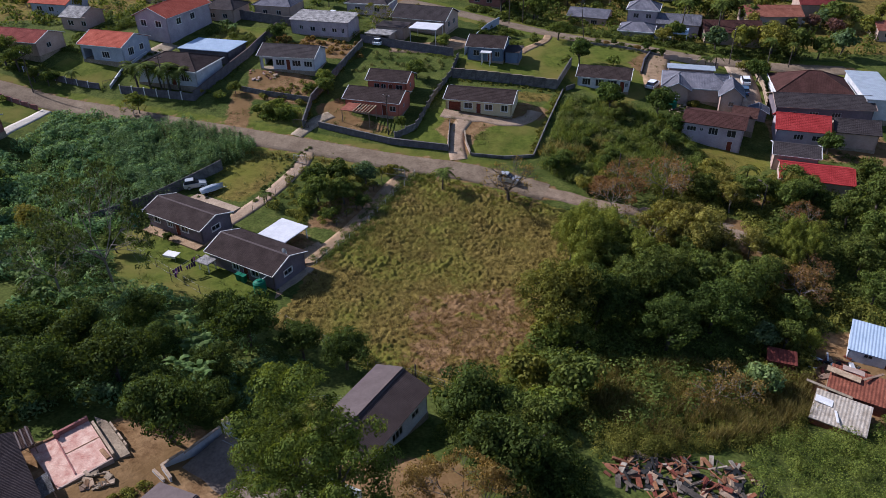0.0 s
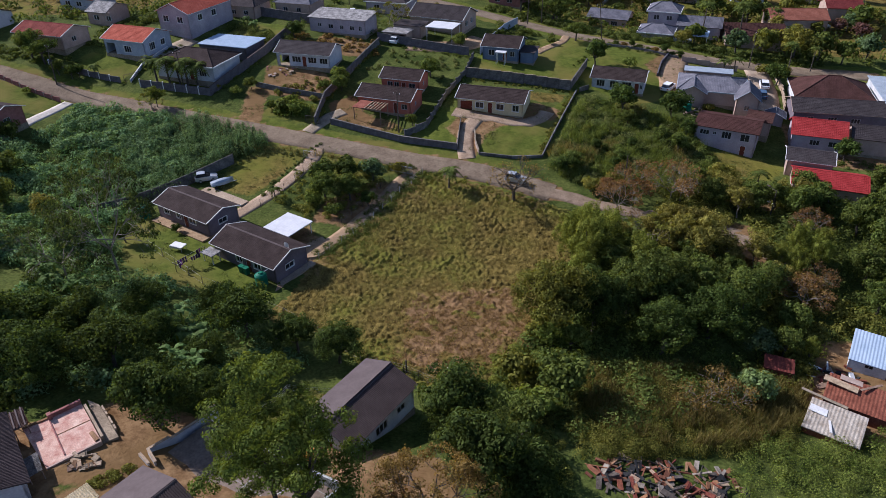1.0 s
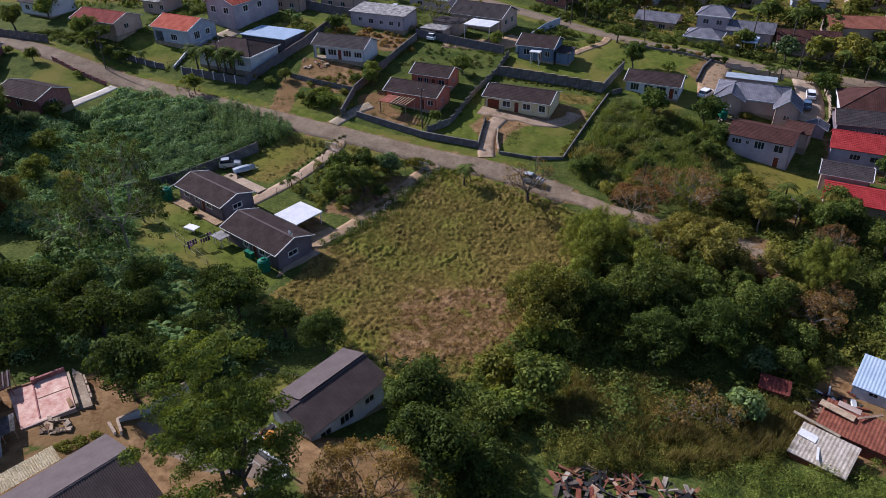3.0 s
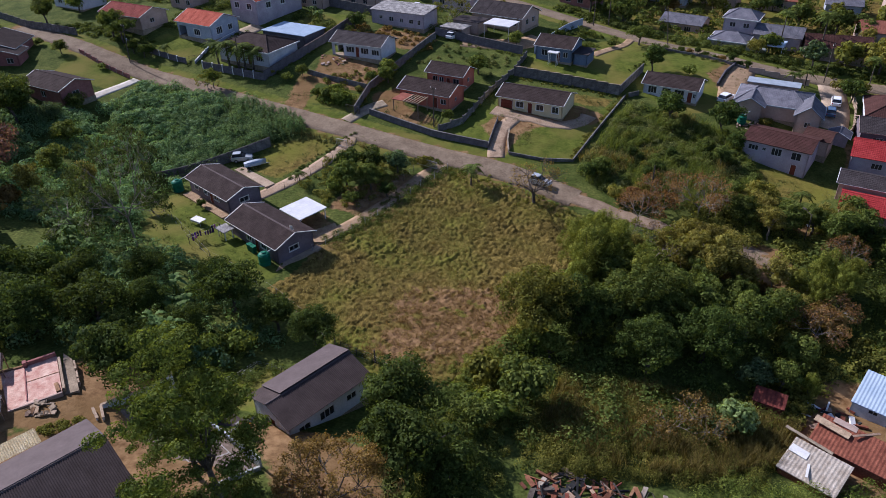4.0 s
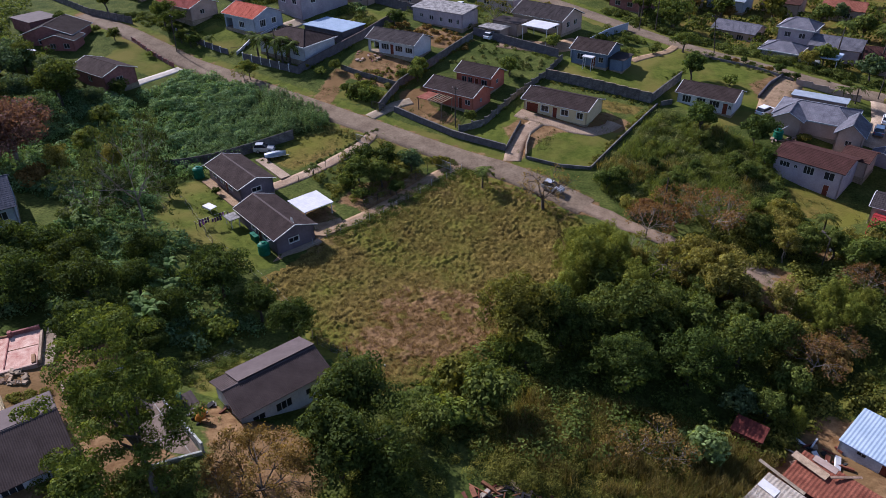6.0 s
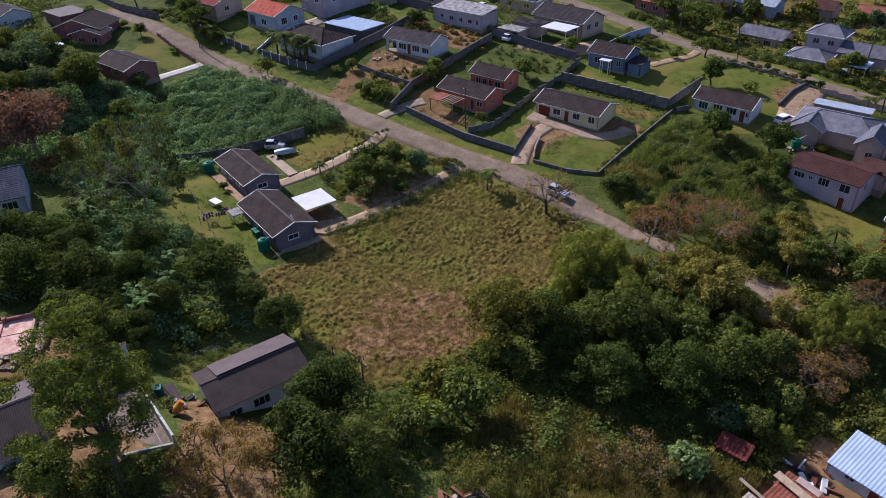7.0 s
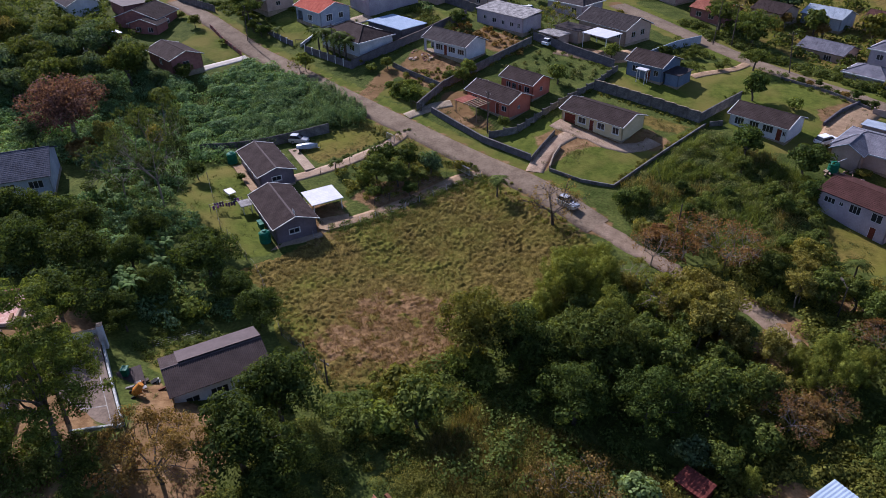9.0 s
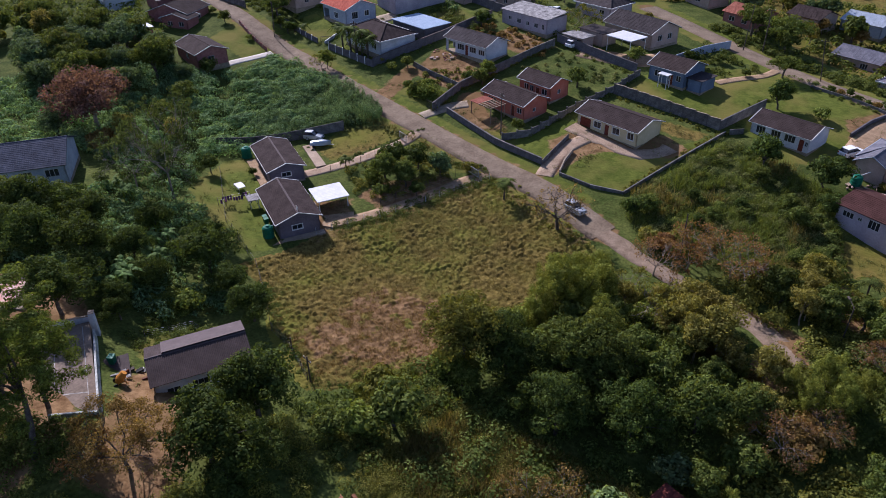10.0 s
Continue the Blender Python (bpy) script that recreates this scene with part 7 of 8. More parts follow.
for i in range(3):
    tree_kind(f"fall{i}", 154 + i, 5.6, 3.0, 16, 1.0, 1300, 0.26, ("leaf_dry", "leaf_red", "leaf_wisp")[i], "bark_pale", label=("brown autumn tree among far houses", "dull red tree among far houses", "olive tree among far houses")[i])
    # The second far kind carries haze as a blue leaf tint.
    tree_kind(f"far{i}", 150 + i, 6.5, 3.4, 16, 1.2, 1100, 0.4, ("leaf_mid", "leaf_blue_haze", "leaf_olive")[i], label="green tree among far houses")

rnd = random.Random(7)


def plant(key, x, y, s=1.0, squash=1.0, label="", turn=None):
    t = copy_thing(TREES[key], Matrix.Translation((x, y, gz(x, y) - 0.05)) @ Matrix.Rotation(rnd.uniform(0, 6.28) if turn is None else turn, 4, "Z") @ Matrix.Diagonal((s, s, s * squash, 1)))
    if label:
        t["label"] = label
    return t


def any_of(stem, n=3):
    return f"{stem}{rnd.randrange(n)}"


# the dark trees between the cottages and the field
for x, y, s in ((-22.0, 60.4, 1.12), (-10.7, 57.2, 0.82), (-15.7, 58.6, 0.8), (-23.9, 42.6, 1.05), (-22.2, 48.0, 0.62), (-20.4, 46.8, 0.5), (-27.0, 47.5, 0.8), (-36.6, 54.5, 1.0), (-42.0, 55.5, 0.95), (-31.9, 50.6, 1.08), (-29.3, 55.4, 0.75),
                (-23.6, 53.6, 0.7), (-37.0, 47.8, 1.0), (-41.5, 48.5, 0.9), (2.5, 45.4, 1.2), (4.8, 38.2, 1.2), (-44.5, 52.0, 1.1), (-26.5, 64.5, 0.62), (-33.5, 61.5, 0.75), (9.5, 36.5, 0.8), (7.0, 40.2, 0.75)):
    plant(any_of("mango"), x, y, s)
for key, x, y, s in (("lofty0", -6.0, 29.2, 1.06), ("lofty1", -11.0, 33.4, 0.78)):
    plant(key, x, y, s, turn=0.0, label="tall feathery tree with a light green crown")
for key, x, y, s in (("bare3", 0.8, 33.2, 0.9), ("bare1", -1.4, 31.2, 0.9), ("shrub2", 6.2, 31.5, 0.7), ("small2", -9.5, 49.0, 0.45), ("mid1", -11.0, 27.6, 0.75),
                     ("small0", 13.0, 53.0, 1.4), ("shrub1", 8.8, 56.6, 1.2), ("shrub0", 10.5, 50.5, 1.2), ("small0", 9.0, 48.0, 0.85)):
    plant(key, x, y, s)
# the wood at the field's right edge
for key, x, y, s in (("big0", 13.5, 65.0, 1.04), ("shrub1", 11.6, 63.6, 0.9), ("small2", 13.4, 62.6, 0.9), ("shrub1", 12.2, 66.8, 0.8), ("small2", 15.5, 62.0, 0.9), ("big2", 18.5, 66.0, 0.95), ("big1", 23.0, 68.5, 0.95), ("big2", 26.0, 62.5, 0.85), ("big1", 27.0, 70.5, 0.98), ("big2", 32.4, 66.0, 0.85),
                     ("mid2", 22.4, 74.0, 1.1), ("mid2", 29.5, 76.0, 0.9), ("mid0", 24.6, 79.0, 0.9), ("mid1", 33.0, 73.0, 0.95), ("mid2", 40.5, 63.5, 0.7), ("mid1", 33.4, 79.0, 0.75), ("shrub1", 45.2, 82.0, 0.9), ("wispy0", 43.2, 82.0, 0.5), ("wispy1", 42.0, 79.6, 0.9), ("plume0", 44.4, 78.6, 0.45), ("small2", 16.5, 73.5, 1.2), ("shrub1", 15.4, 70.6, 1.2), ("broad0", 37.8, 70.6, 1.0), ("broad0", 42.0, 73.6, 0.8),
                     ("mid0", 37.6, 76.6, 0.7), ("small0", 43.2, 67.6, 1.0), ("autumn1", 45.4, 71.6, 0.8), ("dry", 47.0, 74.0, 1.2), ("autumn0", 48.6, 75.4, 0.6), ("shrub1", 18.0, 87.5, 1.0), ("shrub1", 20.8, 88.6, 0.8), ("small2", 27.5, 83.0, 0.8), ("bare2", 29.0, 83.0, 0.7)):
    plant(key, x, y, s)
for x, y, s in ((19.3, 76.6, 1.02), (17.4, 79.6, 0.86), (21.4, 78.4, 0.9), (18.0, 73.6, 0.72), (22.6, 81.6, 0.78), (18.8, 83.4, 0.7), (20.6, 86.2, 0.62), (25.6, 74.6, 0.85)):
    plant(any_of("plume", 2), x, y, s)
for x, y, s in ((47.8, 80.3, 0.66), (49.6, 78.4, 0.6), (46.6, 77.6, 0.5), (51.4, 81.0, 0.55)):
    plant(any_of("plume", 2), x, y, s, label="bright feathery yellow-green tree beside the track")
for x, y, s in ((25.0, 84.4, 0.7), (29.0, 84.6, 0.85), (31.6, 86.6, 0.95), (33.6, 85.4, 1.0), (36.0, 85.0, 0.95), (33.2, 88.0, 0.75), (36.4, 81.6, 1.2), (34.6, 79.6, 1.1), (38.4, 79.6, 0.85), (32.6, 82.6, 1.1), (31.0, 81.8, 0.85), (43.0, 74.6, 0.8), (35.4, 87.2, 0.7)):
    plant(any_of("wispy", 2), x, y, s)
for key, x, y, s in (("banana0", -33.5, 62.2, 1.4), ("banana1", -24.9, 49.6, 1.4), ("banana0", -26.2, 51.2, 1.5), ("banana0", -30.1, 58.6, 1.35), ("banana1", -26.3, 55.2, 1.4), ("shrub0", -18.0, 54.0, 1.0), ("shrub0", -20.0, 53.2, 0.8), ("banana1", -43.5, 64.5, 1.0), ("banana0", -48.8, 67.6, 1.1)):
    plant(key, x, y, s)
# low bushes on the near side of the track
for i in range(16):
    u = i / 15
    x, y = 22.5 + 18 * u + rnd.uniform(-0.8, 0.8), 88.6 - 3.0 * u - 5.0 * u * u + rnd.uniform(-1.4, 0.2)
    plant(rnd.choice(("shrub1", "dry", "shrub1", "bare2", "shrub0")), x, y, rnd.uniform(0.4, 0.6))
for key, x, y, s in (("mid1", -107.6, 144.3, 0.90), ("small2", -104.8, 152.4, 1.30), ("mid1", -87.2, 139.1, 1.00), ("small1", -110.1, 132.1, 0.90), ("small0", -93.9, 129.8, 0.70), ("shrub2", -100.9, 132.5, 0.60), ("shrub0", -82.3, 126.3, 0.50), ("small1", -76.6, 133.1, 0.70)):
    plant(key, x, y, s)
# autumn trees and scrub above the street
for key, x, y, s in (("autumn0", 25.6, 92.6, 0.85), ("autumn1", 34.5, 95.8, 1.1), ("autumn0", 29.5, 98.4, 0.9), ("rusty0", 38.0, 98.0, 1.0), ("rusty1", 25.0, 98.0, 0.9), ("yellow", 22.6, 98.6, 1.1), ("yellow", 26.4, 100.6, 1.0), ("bare1", 29.0, 95.6, 0.9), ("bare2", 36.0, 95.8, 0.65), ("bare0", 10.4, 95.9, 1.0), ("palm0", 0.1, 98.6, 1.0),
                     ("mid0", 46.0, 93.6, 0.85), ("mid2", 52.3, 92.0, 0.9), ("small1", 56.0, 93.0, 1.1), ("gold", 43.5, 101.0, 0.6), ("mid1", 55.5, 76.5, 0.9), ("mid0", 61.0, 82.0, 1.1), ("big1", 66.0, 76.0, 1.0), ("mid2", 60.0, 70.0, 1.0), ("mid1", 54.5, 70.5, 0.8), ("plume0", 43.1, 62.6, 0.36), ("small2", 49.5, 82.0, 0.9),
                     ("pale", 33.9, 55.8, 1.08), ("blue", 37.8, 63.2, 0.9), ("bramble", 28.0, 53.2, 1.25), ("bramble", 31.2, 53.8, 1.25), ("bramble", 33.2, 55.2, 0.9), ("bramble", 30.0, 55.6, 1.25), ("bramble", 25.5, 52.0, 0.8), ("palm0", 49.5, 101.0, 1.0), ("mid2", 66.0, 92.0, 1.1), ("mid0", 72.0, 86.0, 1.2), ("mid1", 59.5, 88.0, 0.9), ("small0", 56.5, 100.0, 1.0), ("autumn0", 52.5, 87.0, 0.7), ("mid1", 68.0, 98.5, 0.9)):
    plant(key, x, y, s)
# the green slope beside the cream house
for i in range(34):
    x, y = rnd.uniform(17, 45), rnd.uniform(101, 129)
    if inside([(18.5, 107), (26, 128.5), (33, 126.5), (40, 123), (43.5, 113), (40, 101.5), (24, 101)], np.array(x), np.array(y)):
        plant(rnd.choice(("shrub0", "shrub1", "shrub2", "tallgrass", "tallgrass", "dry")), x, y, rnd.uniform(0.35, 0.6))
for i in range(26):
    x, y = rnd.uniform(20, 44), rnd.uniform(100, 124)
    if inside([(21, 103), (28, 122), (37, 118), (42.5, 111), (42, 103), (30, 99.5)], np.array(x), np.array(y)):
        plant(rnd.choice(("small0", "small1", "shrub0", "shrub2", "small0")), x, y, rnd.uniform(0.45, 0.75))
for key, x, y, s in (("small1", 31.6, 124.4, 1.3), ("small1", 40.9, 122.8, 1.4), ("small1", 42.5, 117.5, 0.9), ("mid2", 39.5, 112.0, 0.6), ("small0", 20.5, 104.8, 0.8), ("small1", 18.6, 103.2, 0.75)):
    plant(key, x, y, s)
# the thicket, the tall thin tree, the red dome
plant("gum0", -40.4, 70.0, 0.92, 1.45)
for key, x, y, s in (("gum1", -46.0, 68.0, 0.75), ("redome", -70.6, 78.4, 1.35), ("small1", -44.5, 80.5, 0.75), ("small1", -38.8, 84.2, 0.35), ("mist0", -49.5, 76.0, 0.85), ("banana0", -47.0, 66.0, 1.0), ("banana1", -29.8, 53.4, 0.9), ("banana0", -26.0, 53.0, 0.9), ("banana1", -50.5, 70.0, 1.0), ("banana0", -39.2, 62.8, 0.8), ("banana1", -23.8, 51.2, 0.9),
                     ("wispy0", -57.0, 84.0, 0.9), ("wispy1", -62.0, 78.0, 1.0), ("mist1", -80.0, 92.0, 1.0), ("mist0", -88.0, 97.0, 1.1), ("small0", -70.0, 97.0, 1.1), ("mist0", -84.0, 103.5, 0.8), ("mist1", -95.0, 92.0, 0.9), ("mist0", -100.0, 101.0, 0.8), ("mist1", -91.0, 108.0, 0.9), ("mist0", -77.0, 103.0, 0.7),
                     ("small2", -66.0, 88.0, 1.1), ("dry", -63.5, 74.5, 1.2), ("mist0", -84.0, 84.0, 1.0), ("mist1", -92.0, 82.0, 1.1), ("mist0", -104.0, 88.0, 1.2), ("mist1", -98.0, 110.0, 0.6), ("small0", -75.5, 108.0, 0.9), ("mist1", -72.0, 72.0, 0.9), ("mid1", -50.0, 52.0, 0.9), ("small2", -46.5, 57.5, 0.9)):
    plant(key, x, y, s)
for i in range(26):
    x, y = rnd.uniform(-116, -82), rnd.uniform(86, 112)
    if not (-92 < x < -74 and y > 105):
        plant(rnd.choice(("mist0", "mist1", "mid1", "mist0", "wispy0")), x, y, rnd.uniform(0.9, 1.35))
# garden trees
for key, x, y, s in (("mid0", -18.7, 93.6, 0.8), ("small1", -16.0, 98.8, 1.05), ("small1", -19.5, 97.0, 1.1), ("mid2", -15.0, 94.0, 0.7), ("blue", -12.2, 99.5, 0.9), ("yellow", -8.4, 102.3, 0.8), ("yellow", -14.2, 101.6, 0.7), ("small1", -12.0, 92.8, 0.6), ("palm0", -26.5, 93.2, 0.7), ("shrub2", -17.0, 89.8, 0.8), ("shrub0", -20.5, 92.5, 0.9),
                     ("small1", 29.4, 144.2, 1.25), ("flat0", 27.1, 159.0, 0.75), ("small0", -4.7, 135.2, 0.95), ("small2", 1.0, 150.0, 0.8), ("small1", 68.0, 111.5, 1.0), ("mid0", 56.5, 95.0, 0.8), ("bare2", -56.0, 121.4, 0.5), ("feather0", -55.5, 122.6, 0.42), ("flat1", -84.0, 137.8, 0.85), ("mid1", -79.5, 134.0, 0.5), ("small1", -75.5, 134.0, 0.6),
                     ("palm0", -58.5, 131.4, 1.45), ("palm0", -55.8, 130.8, 1.55), ("palm0", -51.8, 129.8, 1.6), ("palm0", -49.6, 129.0, 1.45), ("palm0", -53.5, 130.2, 1.3), ("palm0", -72.0, 133.6, 0.8), ("yellow", -45.8, 128.4, 0.6), ("small0", -7.0, 116.5, 0.55), ("shrub2", -31.0, 120.2, 1.0), ("shrub0", -28.4, 119.4, 1.1), ("shrub2", -33.5, 121.0, 0.7), ("shrub0", -30.0, 122.8, 0.8),
                     ("small0", -39.0, 128.5, 0.6), ("shrub0", -41.5, 126.5, 0.7), ("small0", -21.5, 128.5, 0.8), ("small2", -22.0, 132.0, 0.8), ("shrub2", -25.0, 129.0, 0.7), ("small1", -35.0, 152.0, 0.9), ("banana0", -45.5, 157.0, 0.9), ("banana1", -48.0, 158.5, 0.9), ("bare2", -14.0, 158.5, 0.8),
                     ("yellow", 12.8, 154.0, 0.8), ("small1", 10.0, 156.0, 0.6), ("shrub2", 15.5, 159.5, 0.8), ("shrub2", 21.0, 155.5, 0.6), ("shrub0", 36.5, 143.8, 0.9), ("yellow", 48.6, 127.4, 0.7), ("yellow", 57.5, 124.0, 0.5), ("palm0", 59.0, 146.0, 1.0), ("palm0", 56.5, 145.0, 0.9), ("palm1", 72.0, 150.0, 0.8), ("palm1", 77.0, 150.5, 0.7), ("yellow", 66.0, 147.0, 1.0), ("yellow", 70.0, 147.4, 1.0), ("small1", 66.5, 142.0, 1.1)):
    plant(key, x, y, s)
# hedge bushes along the upper street
for i in range(9):
    plant(rnd.choice(("shrub2", "small1", "dry")), 36 + i * 1.6, 157.5 - i * 0.78, rnd.uniform(0.35, 0.55))
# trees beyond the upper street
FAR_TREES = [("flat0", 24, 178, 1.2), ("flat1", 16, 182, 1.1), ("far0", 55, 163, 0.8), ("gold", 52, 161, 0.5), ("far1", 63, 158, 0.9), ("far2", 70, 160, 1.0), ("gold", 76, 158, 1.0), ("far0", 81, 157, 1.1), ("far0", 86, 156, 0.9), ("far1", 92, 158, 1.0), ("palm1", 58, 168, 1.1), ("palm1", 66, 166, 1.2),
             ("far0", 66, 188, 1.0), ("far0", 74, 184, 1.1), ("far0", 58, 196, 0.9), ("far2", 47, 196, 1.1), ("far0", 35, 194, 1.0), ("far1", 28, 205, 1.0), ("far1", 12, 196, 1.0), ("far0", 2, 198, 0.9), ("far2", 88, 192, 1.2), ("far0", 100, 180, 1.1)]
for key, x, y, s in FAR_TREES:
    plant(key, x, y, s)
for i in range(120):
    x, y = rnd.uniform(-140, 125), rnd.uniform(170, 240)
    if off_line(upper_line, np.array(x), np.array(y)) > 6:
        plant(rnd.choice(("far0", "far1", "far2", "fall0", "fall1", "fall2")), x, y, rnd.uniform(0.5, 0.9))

# ---- growth that nobody could count ----
grow = np.random.default_rng(3)


def scatter(poly, n):
    p = np.array(poly, float)
    x, y = grow.uniform(p[:, 0].min(), p[:, 0].max(), n * 3), grow.uniform(p[:, 1].min(), p[:, 1].max(), n * 3)
    k = inside(poly, x, y)
    x, y = x[k][:n], y[k][:n]
    return np.stack([x, y, lie(x, y)], 1)


def undergrowth(poly, n, r, per, size, mat, label, tall=0.8):
    """Low tangled bushes over a plot."""
    p = scatter(poly, n)
    q = r * grow.uniform(0.6, 1.5, len(p))
    big = np.array([noise.noise((a * 0.12, b * 0.12, 5)) for a, b in p[:, :2]])
    q *= 1 + 0.5 * big
    lobes = np.stack([p[:, 0], p[:, 1], p[:, 2] + q * 0.45 * tall, q, q, q * tall], 1)
    ob = new("undergrowth", leaf_mesh("undergrowth", leaf_cloud(grow, lobes, len(p) * per, size, 0.12, up=0.7), M[mat]))
    tagged(ob, label, "undergrowth", kind="stuff")


THICK = [(-48, 92), (-64, 99), (-71, 109), (-70, 121), (-62, 121.5), (-52, 118.5), (-46, 112), (-44, 104)]
LEFT = [(-46, 90), (-64, 99), (-73, 107), (-92, 103), (-104, 92), (-100, 72), (-72, 64), (-66, 72), (-52, 71), (-44, 76), (-50, 84)]
LOWER = [(-48, 58), (-50, 68), (-46, 74), (-36, 72), (-24, 64), (-14, 56), (-18, 50), (-30, 48), (-44, 44), (-60, 50)]
RIGHT = [(9, 60), (13, 68), (18, 80), (21, 91), (34, 88), (40, 84), (42, 76), (40, 66), (36, 58), (24, 49), (10, 46), (4, 50)]
SCRUB = [(9, 56), (12, 60), (36, 60), (40, 55), (36, 49), (27, 45.5), (16, 44), (8, 48)]
SLOPE = [(16.5, 104), (17, 109), (25, 129), (34, 127), (42, 122), (45, 112), (47, 103), (42, 97), (30, 97.5), (22, 99.5)]
EAST = [(45, 80), (48, 90), (56, 98), (75, 98), (95, 85), (80, 62), (56, 64), (50, 70)]
undergrowth(THICK, 420, 1.1, 130, 0.18, "creeper", "thick tangle of creeper-covered green bushes", 0.9)
undergrowth(LEFT, 1000, 1.1, 80, 0.19, "creeper", "dense green undergrowth in a valley")
undergrowth(LOWER, 420, 0.9, 70, 0.18, "creeper", "dense green undergrowth beneath trees")
undergrowth(RIGHT, 460, 1.05, 70, 0.17, "leaf_mid", "dense undergrowth at the wood's floor")
undergrowth(SCRUB, 560, 0.75, 190, 0.082, "leaf_olive", "olive-green scrub below the field")
undergrowth(SLOPE, 420, 0.7, 110, 0.09, "weed", "green weeds and scrub on a slope")
undergrowth(SLOPE, 420, 0.62, 110, 0.09, "leaf_light", "green scrub on the slope above the street")
undergrowth(EAST, 420, 1.25, 80, 0.19, "leaf_mid", "green undergrowth below the red-roofed houses")
undergrowth([(47, 103), (45, 112), (43, 122), (40, 124), (44, 100)], 60, 0.8, 120, 0.18, "leaf_mid", "bushes below the two-storey house")
undergrowth([(-23.5, 103.4), (-9.5, 100.6), (-10.5, 98), (-16, 88.5), (-21, 88.5), (-27, 93)], 110, 0.5, 110, 0.1, "leaf_olive", "mixed garden shrubs between two driveways")
undergrowth([(-36.5, 127), (-25, 124), (-22, 131), (-25, 134)], 40, 0.5, 90, 0.15, "leaf_olive", "weeds on a rough plot")
undergrowth([(-18, 138), (-2, 134), (2, 143), (-15, 148)], 60, 0.42, 110, 0.09, "weed", "weeds and low bushes on a rough plot")
undergrowth([(-38, 148), (-16, 144), (-17, 151), (-34, 155)], 60, 0.5, 80, 0.15, "leaf_dry", "dry weeds on rough ground")
undergrowth([(-33, 119.5), (-26.5, 117), (-25.5, 121.5), (-32, 124)], 50, 0.6, 100, 0.15, "leaf_light", "green weeds on a bank")
for plot in ([(-120, 158), (-60, 166), (-30, 178), (-5, 192), (-5, 230), (-120, 215)], [(8, 186), (30, 170), (45, 163), (95, 155), (115, 170), (110, 215), (8, 225)]):
    undergrowth(plot, 420, 1.4, 45, 0.34, "leaf_mid", "hedges and bushes between far gardens", 0.7)
for plot in ([(-78, 146), (-74, 143), (-70, 158), (-60, 166), (-74, 166)], [(-48, 150), (-36, 147), (-34, 150), (-44, 156), (-52, 158)], [(-36, 160), (-16, 154), (-14, 168), (-34, 176)], [(6, 152), (18, 152), (22, 160), (10, 168)], [(36, 163), (60, 155), (64, 160), (40, 172)]):
    undergrowth(plot, 60, 0.8, 90, 0.14, "leaf_mid", "garden bushes and small trees behind houses", 0.9)
undergrowth([(-22, 51.5), (-22, 55.5), (-18.6, 55), (-17, 52.6), (-18, 50.6)], 60, 0.5, 150, 0.1, "leaf_light", "bright green creeping growth in a clearing", 0.6)
undergrowth([(-26.8, 35.0), (-24.4, 37.4), (-23.6, 36.7), (-25.7, 34.5)], 30, 0.32, 110, 0.06, "leaf_olive", "low weeds on bare soil beside a roof", 0.6)
undergrowth([(4.5, 31), (8, 31), (14, 44), (9, 50), (4, 48), (3, 41)], 80, 0.75, 170, 0.085, "leaf_olive", "olive scrub beside a dirt track")

undergrowth([(32, 93.5), (36, 98), (42, 99), (47, 102), (56, 101), (57, 92), (51, 84), (47, 84), (43, 88.4), (37, 91.5)], 170, 0.9, 90, 0.16, "leaf_olive", "olive bushes between the track and the houses")
for i in range(12):
    plant(rnd.choice(("wispy0", "wispy1", "small0", "mid0")), rnd.uniform(38, 55), rnd.uniform(90, 99), rnd.uniform(0.55, 0.9))
undergrowth([(36, 60), (40, 66), (42, 76), (46, 80), (56, 66), (52, 66), (47, 66.5), (43, 60), (39, 56)], 170, 1.0, 80, 0.18, "leaf_olive", "olive scrub round the shacks")
undergrowth([(28, 38), (28, 44), (33, 49.5), (38.5, 48.5), (44, 51), (52, 55), (56, 50), (44, 38)], 240, 0.75, 130, 0.085, "leaf_light", "scrub beside a junk heap")
undergrowth([(-60, 48), (-44, 44), (-38, 46), (-40, 40), (-60, 36)], 110, 0.9, 70, 0.2, "leaf_mid", "bushes behind a dark roofed house")
undergrowth([(-150, 96), (-108, 104), (-100, 120), (-118, 122), (-135, 150), (-170, 140)], 260, 1.6, 60, 0.3, "leaf_mid", "bushes and trees between far houses")
for i in range(22):
    plant(rnd.choice(("far0", "far1", "far2", "mid1")), rnd.uniform(-150, -104), rnd.uniform(88, 112), rnd.uniform(0.7, 1.1))
undergrowth([(-24, 36.5), (-12.4, 29.4), (-7, 34.6), (-4.5, 31), (-9, 24), (-17, 28), (-19, 33)], 110, 0.7, 90, 0.12, "leaf_mid", "shaded bushes beside a concrete court")
stalks = scatter([(17, 57.5), (28, 59.5), (36, 58.6), (41, 58), (38.5, 52), (30, 47.5), (22, 46.4), (17, 47.6), (15.4, 51.5)], 2300)
thick = np.array([noise.noise((a * 0.2, b * 0.2, 12)) for a, b in stalks[:, :2]])
stalks = stalks[(thick > -0.18) & (np.hypot(stalks[:, 0] - 31, stalks[:, 1] - 53.6) > 2.6)]
tagged(new("scrub_grass", leaf_mesh("scrub_grass", blades(grow, stalks, 9, 1.4, 0.3, 0.026, 0.3, 0.5), M["scrub_stalk"])), "tall brown stalks and dry grass in scrub", "grass", kind="stuff")
